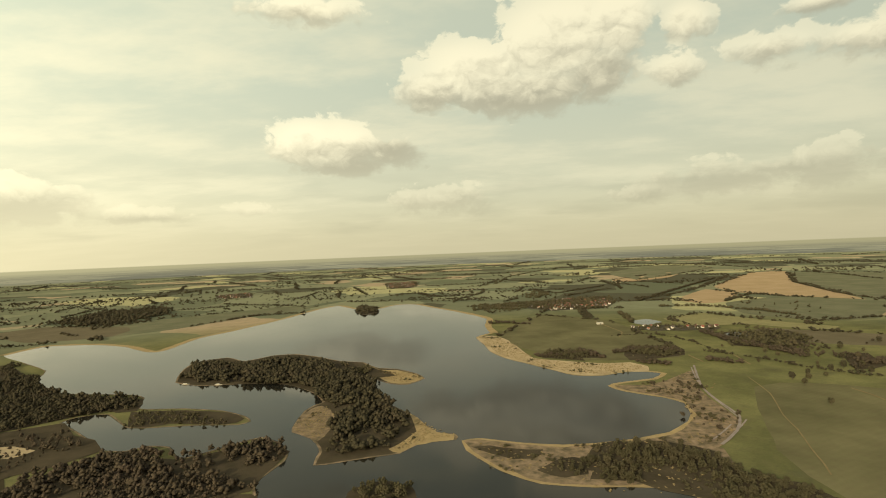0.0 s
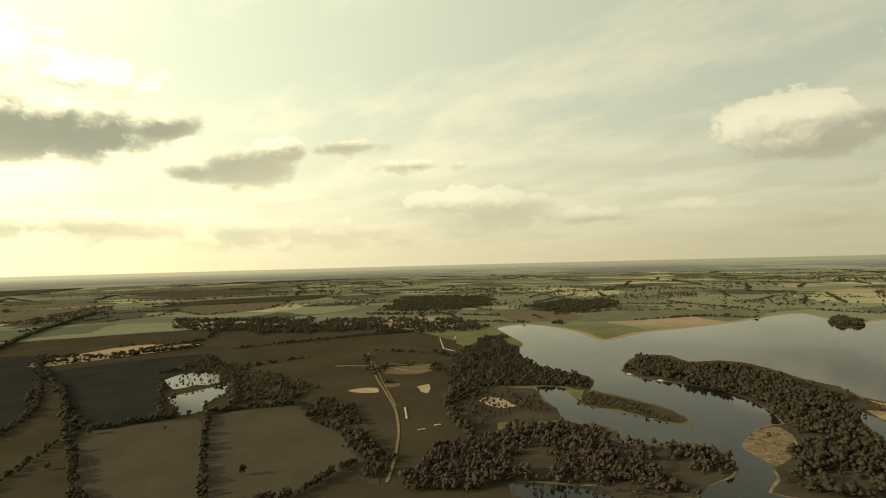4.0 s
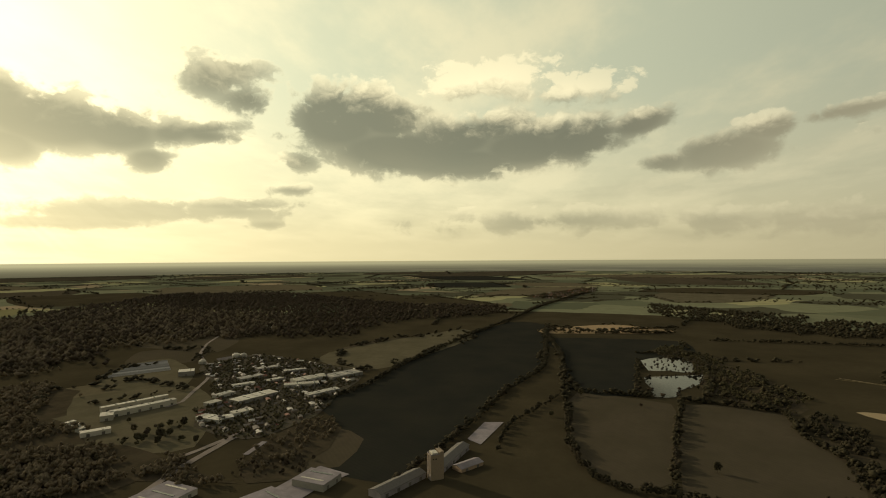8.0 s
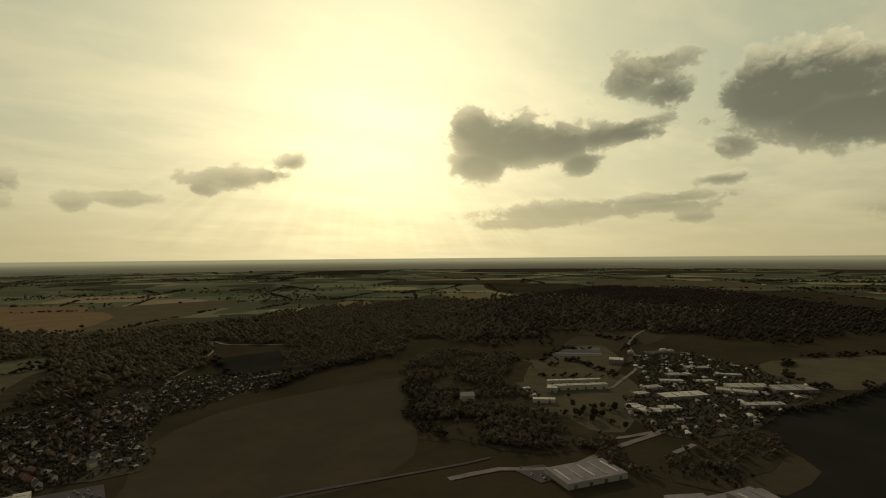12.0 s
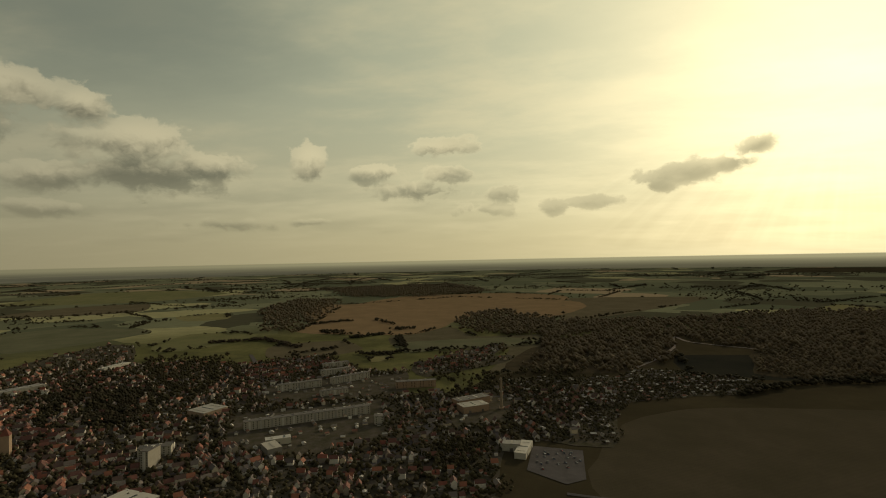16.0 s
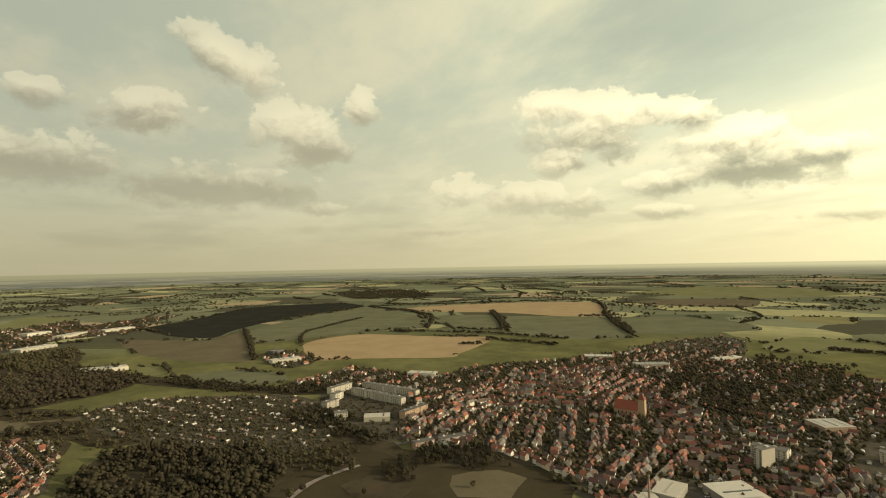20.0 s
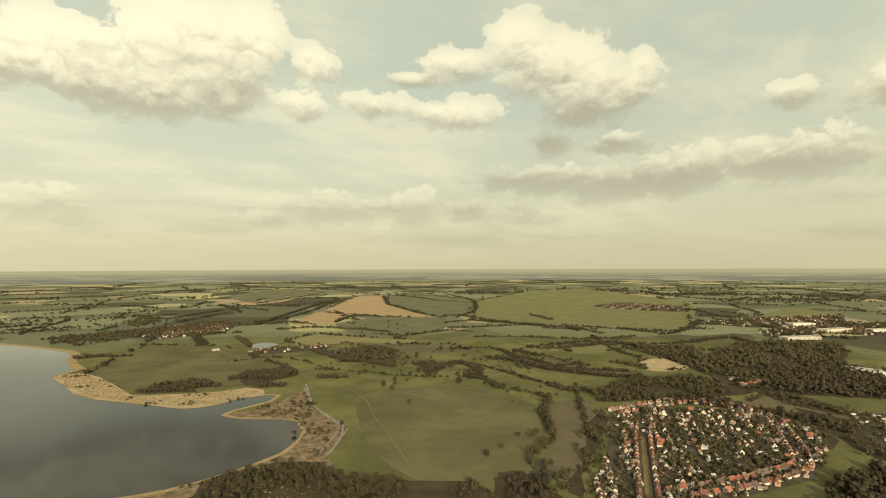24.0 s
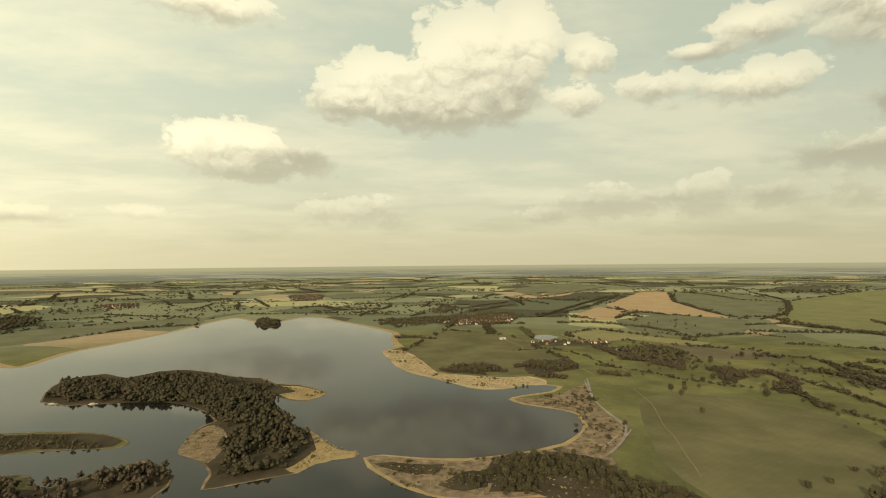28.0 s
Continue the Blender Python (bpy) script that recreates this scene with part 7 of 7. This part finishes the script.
hall([(1166, 458), (1204, 404)], 14, 5, "red-brown works building", M_ROOF_ONE, M_BRICK)
hall([(458, 1576), (476, 1576)], 12, 5, "small white barn in the meadow", M_WHITE, M_WHITE)

# trading estate on the dark side
hall([(-1020, -636), (-1034, -610)], 28, 9, "white cube-shaped hall", M_WHITE, M_GREY)
hall([(-973, -367), (-1027, -321)], 27, 6, "white warehouse", M_WHITE, M_GREY)
hall([(-1007, -308), (-1063, -261)], 36, 6, "grey warehouse", M_GREY, M_GREY)
hall([(-827, -411), (-895, -372)], 27, 6, "pale warehouse", M_WHITE, M_GREY)
hall([(-746, -438), (-732, -394)], 19, 5, "pale workshop", M_WHITE, M_GREY)
hall([(-738, -396), (-750, -380)], 19, 5, "grey workshop", M_GREY, M_GREY)
hall([(-766, -388), (-790, -368)], 16, 5, "pale workshop", M_WHITE, M_GREY)
hall([(-986, -484), (-1028, -456)], 20, 5, "grey workshop", M_GREY, M_GREY)
hall([(-1078, -492), (-1110, -458)], 20, 5, "grey workshop", M_GREY, M_GREY)
hall([(-942, -380), (-966, -322)], 19, 5, "pale workshop", M_WHITE, M_GREY)
hall([(-862, -464), (-894, -450)], 17, 5, "grey workshop", M_GREY, M_GREY)
hall([(-814, -454), (-836, -444)], 16, 5, "white workshop", M_WHITE, M_GREY)
hall([(-878, -310), (-928, -270)], 16, 5, "grey workshop", M_GREY, M_GREY)
hall([(-934, -474), (-962, -444)], 14, 5, "grey workshop", M_GREY, M_GREY)
hall([(-974, -426), (-1004, -406)], 14, 5, "pale workshop", M_WHITE, M_GREY)
hall([(-1062, -428), (-1088, -390)], 14, 5, "grey workshop", M_GREY, M_GREY)
district([(-1122, -650), (-1270, -570), (-1088, -268), (-912, -266), (-780, -262), (-698, -298), (-672, -326), (-720, -428), (-930, -506)], 26, 15, 35, [(9, 6, 3.2, 1.4), (7, 6, 3.2, 2.4), (13, 7, 3.2, 1.0), (5, 4, 2.4, 1.2)], [], 0, "workshops and houses on the trading estate", 0.55, (M_SHED, M_SHED_ROOF), 3.2, M_TOWN, tree_h=(3, 7))
# clinic with a long curved front
hall([(-748, -574), (-828, -518)], 13, 8, "long white clinic building with two storeys", M_WHITE, M_WHITE, name="clinic")
hall([(-770, -606), (-852, -548)], 9, 8, "white clinic wing with roof vents", M_WHITE, M_WHITE, name="clinic")
hall([(-728, -576), (-738, -562)], 22, 8, "white clinic end wing with windows", M_WHITE, M_WHITE, name="clinic")
hall([(-660, -550), (-684, -524)], 12, 6, "white flat-roofed pavilion", M_WHITE, M_WHITE, name="pavilion")
for ends in ([(-708, -610), (-720, -606)], [(-696, -590), (-706, -586)], [(-682, -570), (-696, -568)]):
    hall(ends, 7, 4, "bright white roofed row of garages", M_WHITE, M_WHITE, name="garage_row")
hall([(-572, -626), (-590, -614)], 16, 12, "white villa among the trees", M_WHITE, M_WHITE, rise=4.0, name="villa")
hall([(-441, -323), (-512, -298)], 44, 6, "large pale flat-roofed market hall", M_CONCRETE, M_GREY, name="market_hall")
hall([(-526, -171), (-557, -161)], 40, 7, "pale flat-roofed depot", M_CONCRETE, M_GREY, name="depot")
hall([(-461, -209), (-493, -186)], 46, 7, "large pale flat-roofed depot hall", M_CONCRETE, M_GREY, name="depot")
hall([(397, -367), (391, -386)], 24, 7, "white flat-roofed store beside a chimney", M_WHITE, M_GREY)
NEAR_ROW, FAR_ROW = [(-996, -780), (-1080, -690)], [(-1130, -808), (-1176, -760)]
for i in range(9):
    ends = [tuple(a + (c - a) * i / 8 for a, c in zip(p, q)) for p, q in zip(NEAR_ROW, FAR_ROW)]
    (mx, my), l, turn = two(*ends)
    ob = thing("solar_row", mx, my, turn, "long tilted row of grey solar panels", "solar panels", "solar rows")
    part("panel", [(-l / 2, -2, 0.8), (l / 2, -2, 0.8), (l / 2, 2, 2.6), (-l / 2, 2, 2.6), (-l / 2, -2, 0.7), (l / 2, -2, 0.7), (l / 2, 2, 2.5), (-l / 2, 2, 2.5)], BOX_F, M_GREY, ob)
    for s in range(5):
        x = -l / 2 + (s + 0.5) * l / 5
        part("post", box(x - 0.1, x + 0.1, -0.1, 0.1, 0, 1.6), BOX_F, M_FELT, ob)


def lathe(profile, n=20):
    vs, fs = [], []
    for r, z in profile:
        vs += [(r * math.cos(6.2832 * i / n), r * math.sin(6.2832 * i / n), z) for i in range(n)]
    for k in range(len(profile) - 1):
        for i in range(n):
            j = (i + 1) % n
            fs.append((k * n + i, k * n + j, k * n + n + j, k * n + n + i))
    fs.append(tuple(range(n))[::-1])
    fs.append(tuple(range((len(profile) - 1) * n, len(profile) * n)))
    return vs, fs


def chimney(x, y, h, r, label):
    ob = thing("chimney_stack", x, y, 0, label, "chimney")
    part("shaft", *lathe([(r, 0), (r * 0.75, h * 0.5), (r * 0.55, h), (r * 0.4, h), (r * 0.4, h - 1)]), M_STONE, ob)
    part("platform", *lathe([(r * 1.1, h * 0.56), (r * 1.1, h * 0.56 + 0.3)]), M_GREY, ob)
    part("platform", *lathe([(r * 0.95, h * 0.95), (r * 0.95, h * 0.95 + 0.3)]), M_GREY, ob)
    for s in (-1, 1):
        part("beacon", *lathe([(0.5, h * 0.56 + 0.3), (0.5, h * 0.56 + 1.6)], 8), M_WHITE, ob, "white box on the platform", (s * r, 0, 0))
    part("plinth", *boxes([(-r * 1.3, r * 1.3, -r * 1.3, r * 1.3, 0, 3)]), M_BRICK, ob)


chimney(15, -829, 49, 2.6, "tall slim grey boiler chimney")
chimney(398, -374, 34, 1.4, "thin grey chimney beside the stores")
for x, y, r in ((-1153, -660, 8), (-1235, -620, 10), (-1236, -602, 8)):
    ob = thing("gas_tank", x, y, 0, "pale domed gas tank", "tank")
    part("drum", *lathe([(r, 0), (r, 5)]), M_GREY, ob)
    part("dome", *lathe([(r, 5.003), (r * 0.92, 7), (r * 0.6, 9), (r * 0.15, 10)]), M_WHITE, ob)


def grain_silo():
    a, b = [(-568, -68), (-570, -52)]
    (mx, my), l, turn = two(a, b)
    ob = thing("grain_silo", mx, my, turn + 20, "tall tan concrete grain silo tower", "silo")
    part("tower", *boxes([(-7, 3, -6, 6, 0, 27), (3.003, 8, -6, 6, 0, 30)]), M_STONE, ob)
    part("head_house", box(-5, 2, -5, 5, 27.003, 29), BOX_F, M_WHITE, ob)
    part("parapet", *boxes([(-7.1, 3, -6.1, -5.8, 27.003, 27.8), (-7.1, 3, 5.8, 6.1, 27.003, 27.8), (-7.1, -6.8, -5.797, 5.797, 27.003, 27.8)]), M_CONCRETE, ob)
    for i in range(4):
        part("rib", box(-7.3, -7.003, -5 + i * 3.2, -4.6 + i * 3.2, 0, 26), BOX_F, M_CONCRETE, ob)
    for i in range(2):
        share("window", PANE, ob, (-4 + i * 3, -6, 22))
    part("mast", box(6, 6.3, 4, 4.3, 30.003, 35), BOX_F, M_GREY, ob)


grain_silo()
hall([(-512, -108), (-568, -70)], 18, 6, "long low granary with a dark roof", M_FELT, M_CONCRETE, rise=3.0, name="granary")
hall([(-582, -52), (-656, -26)], 16, 6, "long low granary with a dark roof", M_FELT, M_CONCRETE, rise=3.0, name="granary")
hall([(-584, -32), (-608, -8)], 16, 4, "open barn with a pale roof", M_CONCRETE, M_BRICK, rise=2.5, name="barn")

# church of the old town
cx, cy = 651, -573
ob = thing("church", cx, cy, 30, "brick church with a steep red roof and tower", "church")
part("nave", *gable_wall(36, 16, 12, 12), M_BRICK, ob)
part("roof", *gable_roof(36, 16, 12, 12), M_RED_ROOF, ob)
part("tower", box(-28, -18.003, -5, 5, 0, 28), BOX_F, M_BRICK, ob)
part("spire", [(-28.4, -5.4, 28.003), (-17.6, -5.4, 28.003), (-17.6, 5.4, 28.003), (-28.4, 5.4, 28.003), (-23, 0, 38)], [(0, 1, 4), (1, 2, 4), (2, 3, 4), (3, 0, 4), (3, 2, 1, 0)], M_RED_ROOF, ob)
for i in range(5):
    for s in (-1, 1):
        part("window", box(-14 + i * 6, -12.4 + i * 6, s * 8 - 0.1, s * 8 + 0.1, 3, 9), BOX_F, M_GLASS, ob)

# pattern houses give way to their copies
for k in KINDS:
    for c in list(k.children_recursive):
        bpy.data.objects.remove(c)
    bpy.data.objects.remove(k)


# white pipes lying on the building ground
def pipe(ends):
    (mx, my), l, turn = two(*ends)
    ob = thing("pipe_stack", mx, my, turn, "long stack of white plastic pipes on grass", "pipes", "pipe stacks")
    for k in range(3):
        part("pipe", *boxes([(-l / 2, l / 2, -1.5 + k * 1.0, -0.7 + k * 1.0, 0, 0.8)]), M_WHITE, ob)


for ends in ([(-1214, 1146), (-1058, 1012)], [(-1058, 1012), (-1000, 1000)], [(-678, 556), (-628, 518)], [(-574, 494), (-570, 504)], [(-572, 524), (-568, 534)], [(-1160, 1156), (-1204, 1210)]):
    pipe(ends)


# ---------------------------------------------------------------- parked cars
M_CAR = varied("car_paint", [(0.5, 0.5, 0.48), (0.08, 0.08, 0.09), (0.35, 0.05, 0.04), (0.7, 0.69, 0.66), (0.10, 0.13, 0.2)], rough=0.3, stain=0.05, island=False)
CAR_BODY = bpy.data.meshes.new("body")
CAR_BODY.from_pydata([(-2.1, -0.85, 0.3), (2.1, -0.85, 0.3), (2.1, 0.85, 0.3), (-2.1, 0.85, 0.3), (-2.15, -0.85, 0.85), (2.1, -0.85, 0.75), (2.1, 0.85, 0.75), (-2.15, 0.85, 0.85)], [], BOX_F)
CAR_BODY.materials.append(M_CAR)
CAR_CABIN = bpy.data.meshes.new("cabin")
CAR_CABIN.from_pydata([(-1.8, -0.8, 0.8), (1.0, -0.8, 0.8), (1.0, 0.8, 0.8), (-1.8, 0.8, 0.8), (-1.3, -0.65, 1.42), (0.3, -0.65, 1.42), (0.3, 0.65, 1.42), (-1.3, 0.65, 1.42)], [], BOX_F)
CAR_CABIN.materials.append(M_GLASS)
v, f = lathe([(0.32, -0.1), (0.32, 0.1)], 10)
WHEEL = bpy.data.meshes.new("wheel")
WHEEL.from_pydata([(x, z, y) for x, y, z in v], [], f)
WHEEL.materials.append(M_FELT)


def car(x, y, turn):
    ob = thing("car", x, y, turn, "small parked car on a paved yard", "car", "parked cars", z=0.85)
    share("body", CAR_BODY, ob, (0, 0, 0))
    share("cabin", CAR_CABIN, ob, (0, 0, 0))
    for sx in (-1.3, 1.3):
        for sy in (-0.8, 0.8):
            share("wheel", WHEEL, ob, (sx, sy, 0.32))


for pts, turn in (([(-440, -398), (-472, -380), (-464, -348), (-436, -352)], 20), ([(400, -442), (370, -476), (328, -454), (362, -418)], 60), ([(-22, -596), (-32, -662), (-82, -654), (-76, -578)], 100), ([(-904, -404), (-1013, -384), (-941, -321), (-888, -325)], 35), ([(-700, -334), (-764, -313), (-731, -286), (-672, -308)], 60)):
    p = scatter(pts, 9.0)
    p = p[G.random(len(p)) < 0.5]
    for x, y in p[:22]:
        car(x, y, turn + G.normal(0, 4))


# white boats moored at the island
def boat(x, y, turn):
    ob = thing("boat", x, y, turn, "long white moored boat beside a wooded bank", "boat", "moored boats", z=0.38)
    part("hull", [(-7, -1.6, 0.9), (5, -1.6, 0.9), (8, 0, 1.1), (5, 1.6, 0.9), (-7, 1.6, 0.9), (-6.6, -1.2, 0), (4.6, -1.2, 0), (7, 0, 0), (4.6, 1.2, 0), (-6.6, 1.2, 0)], [(0, 1, 2, 3, 4), (9, 8, 7, 6, 5), (0, 5, 6, 1), (1, 6, 7, 2), (2, 7, 8, 3), (3, 8, 9, 4), (4, 9, 5, 0)], M_WHITE, ob)
    cabin = part("cabin", box(-5, 2.5, -1.2, 1.2, 0.95, 2.6), BOX_F, M_WHITE, ob)
    for k in range(4):
        part("window", box(-4.4 + k * 1.8, -3.4 + k * 1.8, -1.26, -1.2, 1.5, 2.1), BOX_F, M_GLASS, cabin)


boat(-513, 1019, 8)
boat(-443, 1005, 4)


# ---------------------------------------------------------------- single trees
def tree_kind(seed, h, slim, mat, label):
    """A tree with a tapered trunk, limbs and a crown of leaf clumps."""
    ob = new("tree")
    ob.empty_display_size = 2.0
    tagged(ob, label, "tree", "single trees")
    g = np.random.default_rng(seed)
    v, f = crown(26, seed, slim, size=0.34)
    c = mesh_object("crown", v * h, f, mat)
    c.parent = ob
    v, f = stem(0.028)
    t = mesh_object("trunk", v * h, f, M_BARK)
    t.parent = ob
    for i in range(3):
        a = i * 2.1 + g.uniform(0, 1)
        v, f = stem(0.014)
        v = v * np.array([1, 1, 0.6])
        v[:, 0] += v[:, 2] * 0.7 * math.cos(a)
        v[:, 1] += v[:, 2] * 0.7 * math.sin(a)
        v[:, 2] += 0.3
        l = mesh_object("limb", v * h, f, M_BARK)
        l.parent = ob
    return ob


TREE_KINDS = [
    tree_kind(101, 11, 1.15, M_LEAF, "round leafy meadow tree in dull green"),
    tree_kind(102, 14, 0.95, M_LEAF_DARK, "tall dark leafy tree beside a hedge"),
    tree_kind(103, 9, 1.25, M_LEAF_BROWN, "broad bronze tree just coming into leaf"),
    tree_kind(104, 12, 1.05, M_LEAF, "leafy tree with an uneven crown"),
]


def single_trees(p):
    for x, y in p:
        px, py, pz, k = land(x, y)
        copy_thing(TREE_KINDS[int(RNG.integers(0, 4))], pose(px, py, pz + 0.2, 0, 0, RNG.uniform(0, 360)) @ Matrix.Scale(RNG.uniform(0.75, 1.25), 4))


for pts, gap in (
    ([(632, 1220), (988, 1054), (840, 728), (864, 586), (780, 552), (766, 666), (716, 764), (540, 898)], 80), ([(514, 506), (642, 464), (506, 366), (442, 416)], 34),
    ([(424, 424), (502, 376), (458, 328), (414, 354)], 17), ([(698, 1264), (1002, 1164), (698, 812), (590, 922)], 60),
    ([(-892, 146), (-860, 266), (-604, 192), (-614, 120)], 95), ([(-734, -536), (-708, -428), (-626, -356), (-626, -440)], 22),
):
    single_trees(scatter(pts, gap))
single_trees(along([(760, 606), (672, 550), (604, 478), (488, 424)], 26, 3))
single_trees(along([(568, -60), (598, -88), (606, -110), (620, -146)], 24, 8))
for k in TREE_KINDS:
    for c in list(k.children):
        bpy.data.objects.remove(c)
    bpy.data.objects.remove(k)
